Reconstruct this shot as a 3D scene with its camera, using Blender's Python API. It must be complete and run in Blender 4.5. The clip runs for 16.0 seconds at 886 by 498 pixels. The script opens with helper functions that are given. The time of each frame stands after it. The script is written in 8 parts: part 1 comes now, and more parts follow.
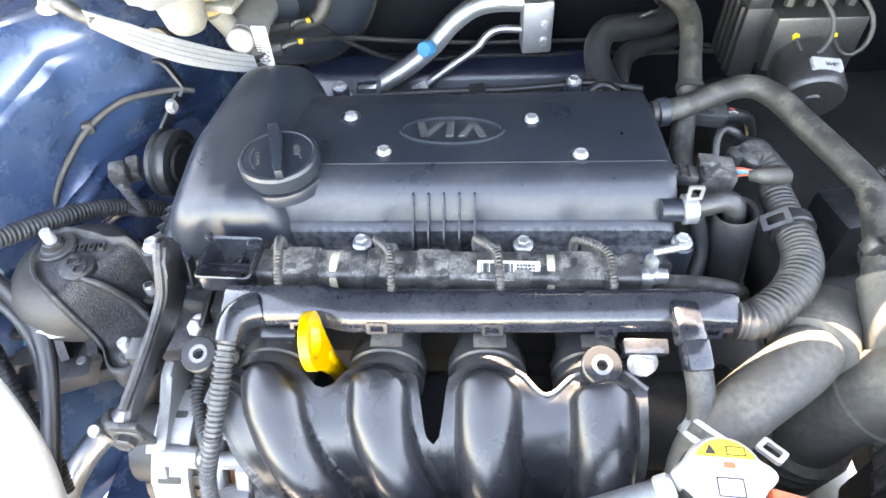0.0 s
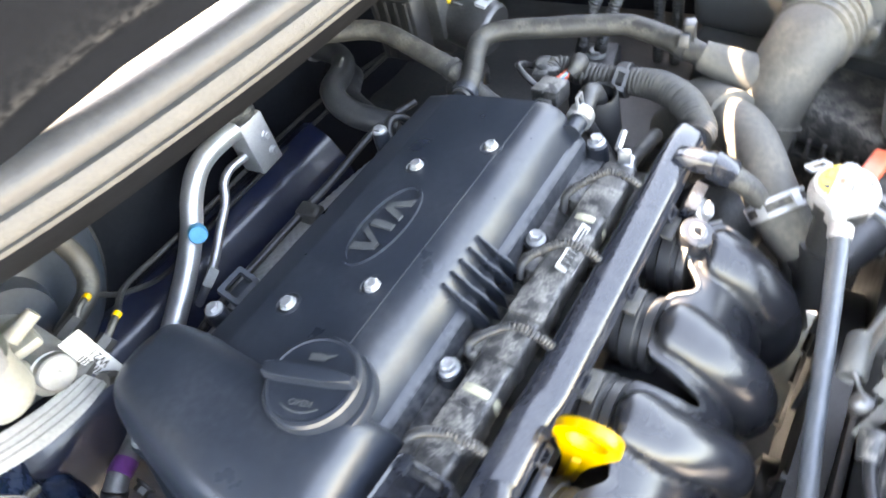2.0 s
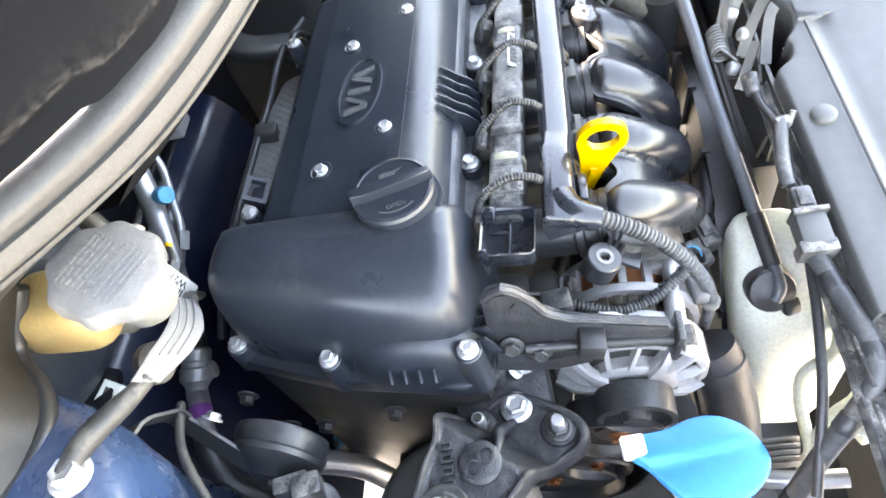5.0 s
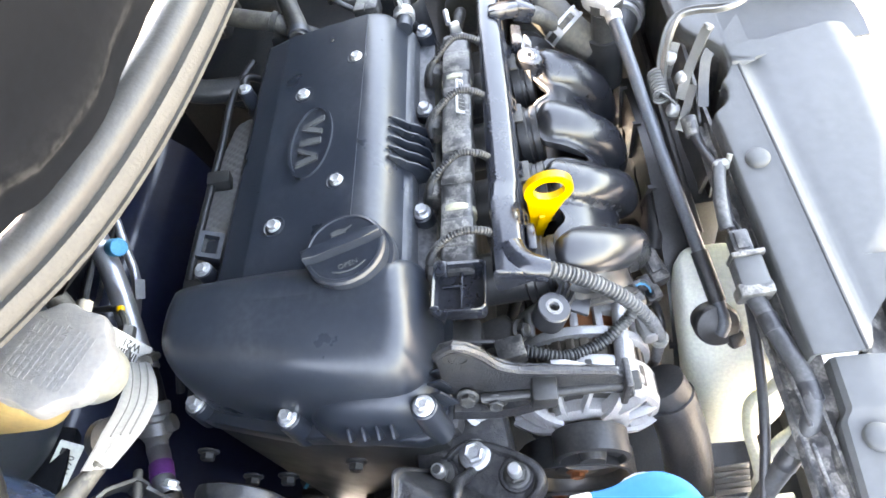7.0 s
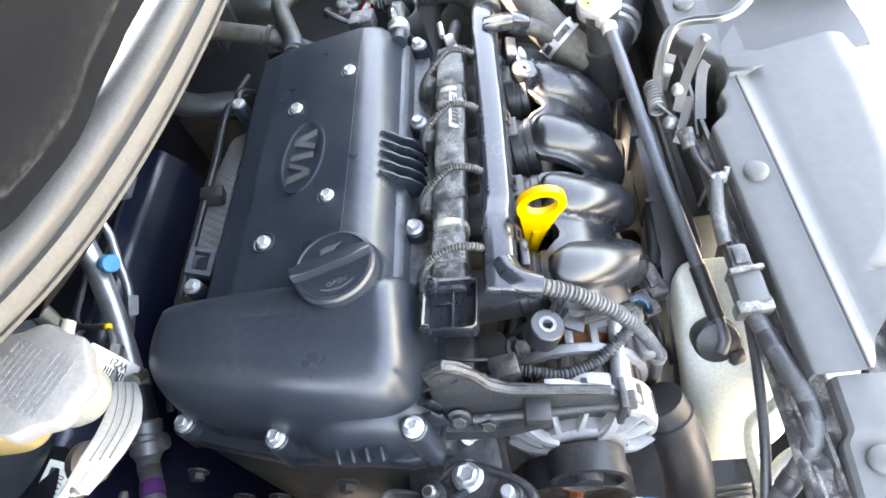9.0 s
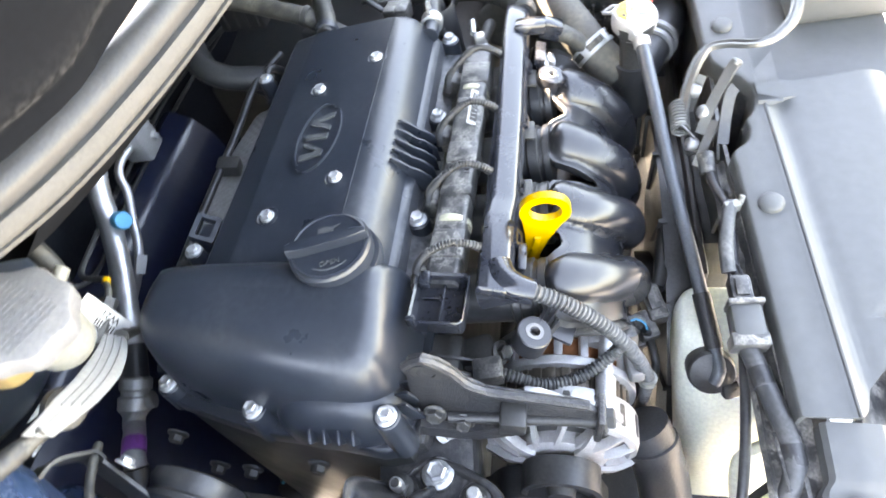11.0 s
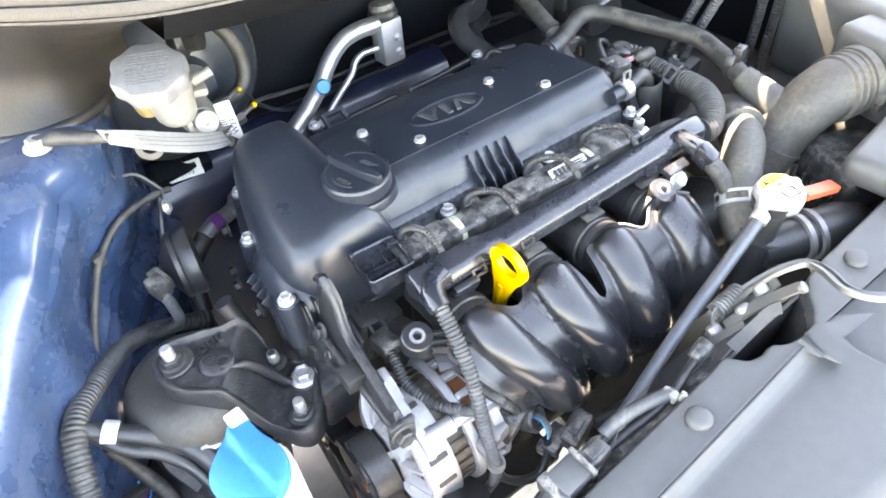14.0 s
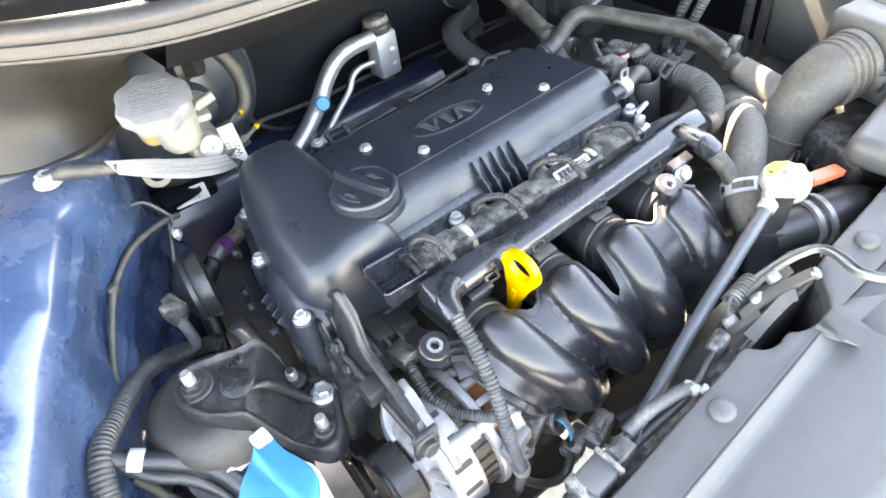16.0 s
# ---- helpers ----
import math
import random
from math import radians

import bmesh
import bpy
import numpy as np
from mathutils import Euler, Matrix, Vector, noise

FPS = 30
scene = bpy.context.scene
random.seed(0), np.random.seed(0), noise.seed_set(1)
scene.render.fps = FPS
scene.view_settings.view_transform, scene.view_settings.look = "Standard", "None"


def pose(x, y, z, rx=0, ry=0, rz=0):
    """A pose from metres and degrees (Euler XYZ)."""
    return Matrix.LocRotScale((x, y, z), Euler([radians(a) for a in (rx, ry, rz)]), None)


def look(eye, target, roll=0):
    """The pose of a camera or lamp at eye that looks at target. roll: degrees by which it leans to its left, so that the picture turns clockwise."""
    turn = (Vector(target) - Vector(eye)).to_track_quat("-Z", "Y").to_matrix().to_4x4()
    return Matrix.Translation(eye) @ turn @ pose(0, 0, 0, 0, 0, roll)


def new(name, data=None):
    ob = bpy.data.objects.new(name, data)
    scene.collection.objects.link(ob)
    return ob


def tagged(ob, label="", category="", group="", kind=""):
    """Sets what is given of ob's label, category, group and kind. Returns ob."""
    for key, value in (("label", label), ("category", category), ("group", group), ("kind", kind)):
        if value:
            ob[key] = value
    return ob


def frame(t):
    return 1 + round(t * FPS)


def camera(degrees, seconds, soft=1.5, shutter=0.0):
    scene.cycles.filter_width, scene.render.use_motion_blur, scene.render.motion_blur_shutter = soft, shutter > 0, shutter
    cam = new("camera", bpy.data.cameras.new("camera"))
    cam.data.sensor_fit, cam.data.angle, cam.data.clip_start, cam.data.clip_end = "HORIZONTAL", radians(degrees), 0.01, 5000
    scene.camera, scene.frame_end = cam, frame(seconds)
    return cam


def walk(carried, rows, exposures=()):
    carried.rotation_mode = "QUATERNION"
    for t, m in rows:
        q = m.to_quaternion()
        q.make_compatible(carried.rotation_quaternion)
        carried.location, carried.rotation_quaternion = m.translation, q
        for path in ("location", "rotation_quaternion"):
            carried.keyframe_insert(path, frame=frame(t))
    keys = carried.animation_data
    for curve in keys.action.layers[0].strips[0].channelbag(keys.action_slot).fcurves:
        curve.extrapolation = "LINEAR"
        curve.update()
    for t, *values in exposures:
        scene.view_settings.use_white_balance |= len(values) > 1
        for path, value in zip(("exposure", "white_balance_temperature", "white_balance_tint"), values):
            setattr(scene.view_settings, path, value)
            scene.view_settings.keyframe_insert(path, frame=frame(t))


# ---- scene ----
cam = camera(71.2, 16.0, soft=1.7, shutter=0.4)
PATH = [
    (0, (0.025, -0.402, 1.158), (-0.104, 0.914, -0.343), -4.3),
    (0.5, (0.017, -0.394, 1.146), (-0.034, 0.918, -0.363), -5.0),
    (1, (-0.079, -0.388, 1.133), (0.33, 0.943, -0.303), -7.5),
    (1.5, (-0.132, -0.339, 1.148), (0.623, 0.826, -0.291), -11.6),
    (2, (-0.211, -0.264, 1.152), (0.762, 0.719, -0.291), -17.7),
    (2.5, (-0.332, -0.233, 1.146), (0.764, 0.44, -0.386), -20.0),
    (3, (-0.424, -0.22, 1.141), (0.688, 0.266, -0.449), -20.9),
    (3.5, (-0.426, -0.207, 1.154), (0.759, 0.248, -0.392), -20.4),
    (3.7, (-0.427, -0.199, 1.15), (0.777, 0.316, -0.361), -22.1),
    (5.8, (-0.392, -0.17, 1.197), (0.708, 0.211, -0.43), -23.0),
    (6, (-0.389, -0.175, 1.2), (0.731, 0.189, -0.416), -22.2),
    (6.5, (-0.385, -0.183, 1.202), (0.753, 0.159, -0.407), -21.2),
    (7, (-0.382, -0.19, 1.2), (0.754, 0.15, -0.411), -21.4),
    (7.5, (-0.382, -0.188, 1.199), (0.747, 0.163, -0.415), -21.1),
    (8, (-0.377, -0.191, 1.196), (0.748, 0.158, -0.42), -21.4),
    (8.5, (-0.376, -0.194, 1.193), (0.752, 0.155, -0.421), -21.6),
    (8.7, (-0.374, -0.197, 1.194), (0.777, 0.151, -0.405), -21.7),
    (10.8, (-0.372, -0.217, 1.189), (0.795, 0.199, -0.381), -20.4),
    (11, (-0.375, -0.222, 1.184), (0.786, 0.226, -0.382), -18.2),
    (11.5, (-0.398, -0.235, 1.175), (0.77, 0.359, -0.336), -15.9),
    (12, (-0.435, -0.288, 1.188), (0.703, 0.452, -0.281), -11.2),
    (12.5, (-0.431, -0.346, 1.187), (0.623, 0.563, -0.249), -8.1),
    (13, (-0.34, -0.409, 1.185), (0.533, 0.696, -0.235), -5.3),
    (13.5, (-0.295, -0.43, 1.188), (0.518, 0.732, -0.222), -4.3),
    (14, (-0.296, -0.445, 1.189), (0.443, 0.749, -0.236), -5.6),
    (14.5, (-0.299, -0.452, 1.187), (0.441, 0.748, -0.231), -8.1),
    (15, (-0.3, -0.455, 1.19), (0.43, 0.764, -0.218), -9.3),
    (15.5, (-0.298, -0.453, 1.189), (0.446, 0.757, -0.218), -9.0),
    (16, (-0.302, -0.442, 1.192), (0.441, 0.77, -0.214), -9.4),
]
walk(cam, [(t, look(eye, target, roll)) for t, eye, target, roll in PATH], exposures=[(0, 5.20, 10300, 17), (16, 5.04, 10300, 17)])

# ---- daylight: sun from behind the car, over the windscreen ----
world = bpy.data.worlds.new("sky")
scene.world = world
world.use_nodes = True
wn = world.node_tree.nodes
sky = wn.new("ShaderNodeTexSky")
sky.sky_type = "NISHITA"
sky.sun_disc = False
SUN_ELEV, SUN_AZ = 54.3, 4.0
sky.sun_elevation = radians(SUN_ELEV)
sky.sun_rotation = radians(SUN_AZ)
wn["Background"].inputs[1].default_value = 0.15
world.node_tree.links.new(sky.outputs[0], wn["Background"].inputs[0])
sun_data = bpy.data.lights.new("sun", "SUN")
sun_data.energy, sun_data.angle, sun_data.color = 4.5, radians(0.5), (1.0, 0.965, 0.92)
sun = new("sun", sun_data)
_e, _a = radians(SUN_ELEV), radians(SUN_AZ)
sun.matrix_world = look((6 * math.sin(_a) * math.cos(_e), 6 * math.cos(_a) * math.cos(_e), 1 + 6 * math.sin(_e)), (0, 0, 1))

# ---- materials ----
def mat(name, col, rough=0.5, metal=0.0, dust=0.0, dust_col=(0.20, 0.175, 0.14), dust_scale=38.0, bump=0.0, bump_scale=500.0,
        coat=0.0, var=0.12, sub=0.0, spec=0.5, scuff=0.0):
    m = bpy.data.materials.new(name)
    m.use_nodes = True
    nt = m.node_tree
    n, l = nt.nodes, nt.links
    b = n["Principled BSDF"]
    b.inputs["Metallic"].default_value = metal
    b.inputs["Coat Weight"].default_value = coat
    b.inputs["Coat Roughness"].default_value = 0.12
    b.inputs["Specular IOR Level"].default_value = spec
    if sub:
        b.inputs["Subsurface Weight"].default_value = sub
        b.inputs["Subsurface Radius"].default_value = (0.02, 0.02, 0.015)
        b.inputs["Subsurface Scale"].default_value = 0.5
    tc = n.new("ShaderNodeTexCoord")

    def noise_tex(scale, detail):
        t = n.new("ShaderNodeTexNoise")
        t.inputs["Scale"].default_value = scale
        t.inputs["Detail"].default_value = detail
        l.new(tc.outputs["Object"], t.inputs["Vector"])
        return t

    def ramp(src, lo, hi, a, c):
        r = n.new("ShaderNodeMapRange")
        r.inputs[1].default_value, r.inputs[2].default_value = lo, hi
        r.inputs[3].default_value, r.inputs[4].default_value = a, c
        l.new(src, r.inputs[0])
        return r.outputs[0]

    big, fine = noise_tex(dust_scale, 5.0), noise_tex(dust_scale * 9, 4.0)
    shade = n.new("ShaderNodeMix")
    shade.data_type = "RGBA"
    shade.inputs[6].default_value = (*[max(0.0, c * (1 - var)) for c in col], 1)
    shade.inputs[7].default_value = (*[min(1.0, c * (1 + var)) for c in col], 1)
    l.new(ramp(fine.outputs[0], 0.3, 0.7, 0, 1), shade.inputs[0])
    out = shade.outputs[2]
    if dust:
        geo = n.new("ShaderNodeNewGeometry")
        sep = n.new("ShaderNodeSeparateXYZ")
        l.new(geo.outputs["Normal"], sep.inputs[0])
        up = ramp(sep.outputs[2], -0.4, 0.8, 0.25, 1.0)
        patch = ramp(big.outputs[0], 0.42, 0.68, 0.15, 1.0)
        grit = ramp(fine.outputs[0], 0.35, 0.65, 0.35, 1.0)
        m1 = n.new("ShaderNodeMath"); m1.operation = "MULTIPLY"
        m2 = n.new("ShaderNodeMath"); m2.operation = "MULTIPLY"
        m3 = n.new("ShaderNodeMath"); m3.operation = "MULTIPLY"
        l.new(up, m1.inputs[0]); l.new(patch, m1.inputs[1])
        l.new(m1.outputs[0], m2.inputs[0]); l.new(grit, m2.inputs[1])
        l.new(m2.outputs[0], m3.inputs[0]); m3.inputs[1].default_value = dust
        if scuff:
            rub = noise_tex(dust_scale * 1.7, 6.0)
            m6 = n.new("ShaderNodeMath"); m6.operation = "MULTIPLY"
            l.new(m3.outputs[0], m6.inputs[0]); l.new(ramp(rub.outputs[0], 0.54, 0.59, 1.0, 1.0 - scuff), m6.inputs[1])
            m3 = m6
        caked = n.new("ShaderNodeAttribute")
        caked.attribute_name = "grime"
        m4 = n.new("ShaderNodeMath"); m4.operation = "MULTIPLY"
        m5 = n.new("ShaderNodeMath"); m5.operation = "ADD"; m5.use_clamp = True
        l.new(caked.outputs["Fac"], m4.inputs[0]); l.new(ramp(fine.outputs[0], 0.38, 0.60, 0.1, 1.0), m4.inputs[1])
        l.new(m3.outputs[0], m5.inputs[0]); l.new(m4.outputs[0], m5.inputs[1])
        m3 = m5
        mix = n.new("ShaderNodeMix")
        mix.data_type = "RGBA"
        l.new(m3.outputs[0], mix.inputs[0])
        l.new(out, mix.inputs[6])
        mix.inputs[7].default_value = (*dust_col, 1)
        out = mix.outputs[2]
        rr = n.new("ShaderNodeMath"); rr.operation = "MULTIPLY_ADD"
        l.new(m3.outputs[0], rr.inputs[0])
        rr.inputs[1].default_value = 0.45
        l.new(ramp(big.outputs[0], 0.3, 0.7, rough * 0.88, min(1.0, rough * 1.12)), rr.inputs[2])
        l.new(rr.outputs[0], b.inputs["Roughness"])
    else:
        l.new(ramp(big.outputs[0], 0.3, 0.7, rough * 0.85, min(1.0, rough * 1.15)), b.inputs["Roughness"])
    l.new(out, b.inputs["Base Color"])
    if bump:
        bt = noise_tex(bump_scale, 3.0)
        bp = n.new("ShaderNodeBump")
        bp.inputs["Strength"].default_value = bump
        bp.inputs["Distance"].default_value = 0.001
        l.new(bt.outputs[0], bp.inputs["Height"])
        l.new(bp.outputs[0], b.inputs["Normal"])
    return m


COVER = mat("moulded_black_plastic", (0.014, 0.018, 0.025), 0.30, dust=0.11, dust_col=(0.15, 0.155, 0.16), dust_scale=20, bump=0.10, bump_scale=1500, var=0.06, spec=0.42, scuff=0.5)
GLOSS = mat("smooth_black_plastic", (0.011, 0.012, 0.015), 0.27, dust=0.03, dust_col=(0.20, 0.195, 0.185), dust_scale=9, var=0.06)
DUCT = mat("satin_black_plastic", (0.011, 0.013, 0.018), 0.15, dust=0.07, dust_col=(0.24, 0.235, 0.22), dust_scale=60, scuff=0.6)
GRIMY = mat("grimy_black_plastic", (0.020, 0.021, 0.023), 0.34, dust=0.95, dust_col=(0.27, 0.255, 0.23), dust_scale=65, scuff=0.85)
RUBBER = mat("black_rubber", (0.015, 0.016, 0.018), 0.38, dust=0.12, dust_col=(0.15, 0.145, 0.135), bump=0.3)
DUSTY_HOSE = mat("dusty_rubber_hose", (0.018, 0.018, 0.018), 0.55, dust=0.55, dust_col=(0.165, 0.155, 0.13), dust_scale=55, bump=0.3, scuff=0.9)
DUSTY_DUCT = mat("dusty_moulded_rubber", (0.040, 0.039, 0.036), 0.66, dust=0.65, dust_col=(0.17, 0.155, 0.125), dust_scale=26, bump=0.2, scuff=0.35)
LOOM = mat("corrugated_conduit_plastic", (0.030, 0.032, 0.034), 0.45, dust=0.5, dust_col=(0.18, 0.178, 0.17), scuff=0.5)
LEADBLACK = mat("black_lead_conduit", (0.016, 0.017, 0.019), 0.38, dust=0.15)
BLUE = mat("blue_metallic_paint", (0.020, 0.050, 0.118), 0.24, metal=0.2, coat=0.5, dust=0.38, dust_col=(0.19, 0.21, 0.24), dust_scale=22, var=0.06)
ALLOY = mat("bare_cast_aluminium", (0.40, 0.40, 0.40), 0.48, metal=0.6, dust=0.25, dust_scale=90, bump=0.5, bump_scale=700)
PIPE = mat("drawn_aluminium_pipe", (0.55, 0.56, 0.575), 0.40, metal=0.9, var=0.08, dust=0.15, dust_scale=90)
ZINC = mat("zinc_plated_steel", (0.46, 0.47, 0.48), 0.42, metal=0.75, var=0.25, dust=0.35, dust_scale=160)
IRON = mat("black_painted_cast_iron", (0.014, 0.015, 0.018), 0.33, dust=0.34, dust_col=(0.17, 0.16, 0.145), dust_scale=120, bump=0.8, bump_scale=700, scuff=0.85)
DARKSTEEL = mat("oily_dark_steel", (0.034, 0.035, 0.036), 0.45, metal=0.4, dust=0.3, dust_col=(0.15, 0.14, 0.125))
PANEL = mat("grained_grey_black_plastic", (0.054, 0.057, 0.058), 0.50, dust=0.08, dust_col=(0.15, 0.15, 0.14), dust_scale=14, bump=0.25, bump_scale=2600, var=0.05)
COWLGREY = mat("weathered_grey_plastic", (0.022, 0.023, 0.024), 0.44, dust=0.15, dust_col=(0.085, 0.083, 0.078), dust_scale=24, bump=0.25, spec=0.38)
FELT = mat("black_felt_and_shade", (0.005, 0.006, 0.008), 0.65, dust=0.03, dust_col=(0.12, 0.12, 0.12), dust_scale=18, bump=0.35, bump_scale=250, spec=0.08)
WHITE = mat("milky_white_plastic", (0.17, 0.17, 0.155), 0.42, sub=0.25, dust=0.16)
TANK = mat("aged_translucent_plastic", (0.72, 0.74, 0.64), 0.45, sub=0.3, dust=0.10)
AMBER = mat("amber_fluid_in_plastic", (0.36, 0.24, 0.10), 0.35, sub=0.3)
CAPGREY = mat("pale_grey_plastic", (0.115, 0.118, 0.125), 0.5, dust=0.2, bump=0.4, bump_scale=1500)
CYAN = mat("bright_blue_plastic", (0.0, 0.135, 0.36), 0.45, var=0.04, spec=0.15)
TEAL = mat("teal_plastic", (0.02, 0.30, 0.50), 0.4)
YELLOW = mat("yellow_plastic", (0.46, 0.245, 0.003), 0.34, var=0.05, spec=0.4)
PAPER = mat("white_label_paper", (0.36, 0.36, 0.355), 0.6, dust=0.15)
INK = mat("black_print", (0.008, 0.008, 0.008), 0.55)
LABELYELLOW = mat("yellow_label", (0.85, 0.55, 0.03), 0.5)
BANDCREAM = mat("aged_cream_plastic", (0.36, 0.34, 0.25), 0.45, dust=0.15)
MOUNTRUBBER = mat("aged_brown_black_rubber", (0.030, 0.029, 0.027), 0.50, dust=0.22, dust_col=(0.13, 0.12, 0.10), dust_scale=22, bump=0.15)
BROWNSTEEL = mat("smooth_brown_black_steel", (0.050, 0.045, 0.040), 0.36, metal=0.6, dust=0.15, dust_scale=30)
PALEBLUE = mat("pale_blue_plastic", (0.16, 0.33, 0.42), 0.45, dust=0.1)
NECKWHITE = mat("bright_white_plastic", (0.46, 0.46, 0.445), 0.4, sub=0.2, dust=0.08)
PALESTEEL = mat("pale_spring_steel", (0.36, 0.37, 0.38), 0.4, metal=0.5, dust=0.2, dust_scale=90)
RODGREY = mat("worn_grey_rod_paint", (0.070, 0.080, 0.092), 0.36, metal=0.3, dust=0.2, dust_col=(0.16, 0.16, 0.155), dust_scale=60)
RED = mat("red_orange_plastic", (0.62, 0.09, 0.04), 0.45)
PURPLE = mat("purple_tape", (0.16, 0.04, 0.20), 0.4)
COPPER = mat("copper_windings", (0.26, 0.10, 0.045), 0.5, metal=0.6)
CONCRETE = mat("pale_concrete", (0.36, 0.365, 0.36), 0.9, dust=0.5, dust_col=(0.43, 0.43, 0.415), dust_scale=6, bump=0.5, bump_scale=80)
CHROME = mat("cold_steel_clip", (0.42, 0.43, 0.44), 0.36, metal=0.8, var=0.08, dust=0.15)
FOIL = mat("embossed_heat_shield", (0.36, 0.36, 0.355), 0.45, metal=0.4, dust=0.25, bump=0.5, bump_scale=350)
# Body blue taken almost to black: the shade behind the engine is in the colour.
SHADED_BLUE = mat("shaded_blue_paint", (0.005, 0.010, 0.028), 0.32, coat=0.4, dust=0.12, dust_col=(0.10, 0.11, 0.12), dust_scale=14)
GLASS = mat("dark_windscreen", (0.012, 0.014, 0.015), 0.06, spec=0.6)
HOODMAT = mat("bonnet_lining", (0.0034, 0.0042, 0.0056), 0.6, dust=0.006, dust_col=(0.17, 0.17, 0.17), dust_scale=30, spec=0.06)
# Dull casting grey, darkened further to hold the modulator's deep shade in its colour.
DULL = mat("dull_shaded_casting", (0.10, 0.10, 0.10), 0.40, metal=0.8, dust=0.25, dust_col=(0.08, 0.078, 0.07))
SEALBROWN = mat("dust_caked_rubber", (0.028, 0.028, 0.027), 0.6, dust=0.55, dust_col=(0.090, 0.085, 0.072), dust_scale=60, bump=0.5, scuff=0.4)
TRAY = mat("black_cowl_plastic", (0.012, 0.012, 0.013), 0.5, dust=0.1)
SIDEBROWN = mat("dusty_brown_black_plastic", (0.015, 0.0145, 0.014), 0.5, dust=0.16, dust_col=(0.085, 0.075, 0.058), dust_scale=40, bump=0.2, spec=0.3)
SILVER = mat("dusty_grey_alloy", (0.24, 0.243, 0.247), 0.46, metal=0.6, dust=0.3, dust_scale=90)
SERVO = mat("satin_grey_blue_paint", (0.022, 0.029, 0.040), 0.38, dust=0.15, dust_col=(0.08, 0.08, 0.08), dust_scale=30)
LAMINATE = mat("rusty_steel_laminations", (0.085, 0.072, 0.058), 0.45, metal=0.6, dust=0.3, dust_scale=150)
GALV = mat("dusty_galvanised_steel", (0.12, 0.122, 0.12), 0.42, metal=0.6, dust=0.45, dust_col=(0.17, 0.16, 0.135), dust_scale=120, scuff=0.6)

# ---- mesh helpers ----
def bm_new():
    return bmesh.new()


def thing(name, at, label, category, group="", kind=""):
    ob = new(name)
    ob.empty_display_size = 0.02
    ob.location = at
    return tagged(ob, label, category, group, kind)


def part(name, bm, material, parent=None, label="", angle=38):
    me = bpy.data.meshes.new(name)
    bmesh.ops.recalc_face_normals(bm, faces=bm.faces[:])
    bm.to_mesh(me)
    bm.free()
    for p in me.polygons:
        p.use_smooth = True
    me.set_sharp_from_angle(angle=radians(angle))
    me.materials.append(material)
    ob = new(name, me)
    if parent is not None:
        ob.parent = parent
        top, chain = parent, []
        while top is not None:
            chain.append(top)
            top = top.parent
        w = Matrix()
        for o in reversed(chain):
            w = w @ o.matrix_parent_inverse @ o.matrix_basis if o.parent else w @ o.matrix_basis
        ob.matrix_parent_inverse = w.inverted()
    if label:
        tagged(ob, label)
    return ob


def axes(d):
    """A frame whose z runs along d."""
    z = Vector(d).normalized()
    x = z.orthogonal().normalized()
    return Matrix((x, z.cross(x), z)).transposed()


def box(bm, c, s, rot=(0, 0, 0), bev=0.0, seg=2):
    m = pose(*c, *rot) @ Matrix.Diagonal((*s, 1))
    g = bmesh.ops.create_cube(bm, size=1, matrix=m)
    if bev:
        ed = {e for v in g["verts"] for e in v.link_edges}
        bmesh.ops.bevel(bm, geom=list(ed), offset=bev, segments=seg, profile=0.5, affect="EDGES", clamp_overlap=True)
    return bm


def rings(bm, loops, cap0=True, cap1=True, close=True):
    vs = [[bm.verts.new(p) for p in lp] for lp in loops]
    n = len(vs[0])
    for a, b in zip(vs, vs[1:]):
        for i in range(n if close else n - 1):
            j = (i + 1) % n
            bm.faces.new((a[i], a[j], b[j], b[i]))
    if cap0:
        bm.faces.new(list(reversed(vs[0])))
    if cap1:
        bm.faces.new(vs[-1])
    return bm


def spin(bm, at, d, prof, seg=24, cap0=True, cap1=True, lobes=0, lobe=0.0):
    """A turned body: prof lists (radius, height along d)."""
    R, at = axes(d), Vector(at)
    loops = []
    for r, h in prof:
        lp = []
        for i in range(seg):
            a = 2 * math.pi * i / seg
            q = max(r, 1e-5) * (1 + (lobe * math.cos(lobes * a) if lobes else 0))
            lp.append(at + R @ Vector((q * math.cos(a), q * math.sin(a), h)))
        loops.append(lp)
    return rings(bm, loops, cap0, cap1)


def rod(bm, p0, p1, r, seg=16, r1=None, bev=0.0):
    p0, p1 = Vector(p0), Vector(p1)
    L = (p1 - p0).length
    r1 = r if r1 is None else r1
    b = min(bev, L / 3)
    prof = [(r - b, 0), (r, b), (r1, L - b), (r1 - b, L)] if b else [(r, 0), (r1, L)]
    return spin(bm, p0, p1 - p0, prof, seg)


def smooth_path(pts, step):
    P = [Vector(p) for p in pts]
    P = [P[0] * 2 - P[1]] + P + [P[-1] * 2 - P[-2]]
    out = []
    for i in range(1, len(P) - 2):
        a, b, c, d = P[i - 1:i + 3]
        n = max(2, int((c - b).length / step))
        for k in range(n):
            t = k / n
            out.append(0.5 * (2 * b + (c - a) * t + (2 * a - 5 * b + 4 * c - d) * t * t + (3 * b - a - 3 * c + d) * t ** 3))
    out.append(P[-2])
    return out


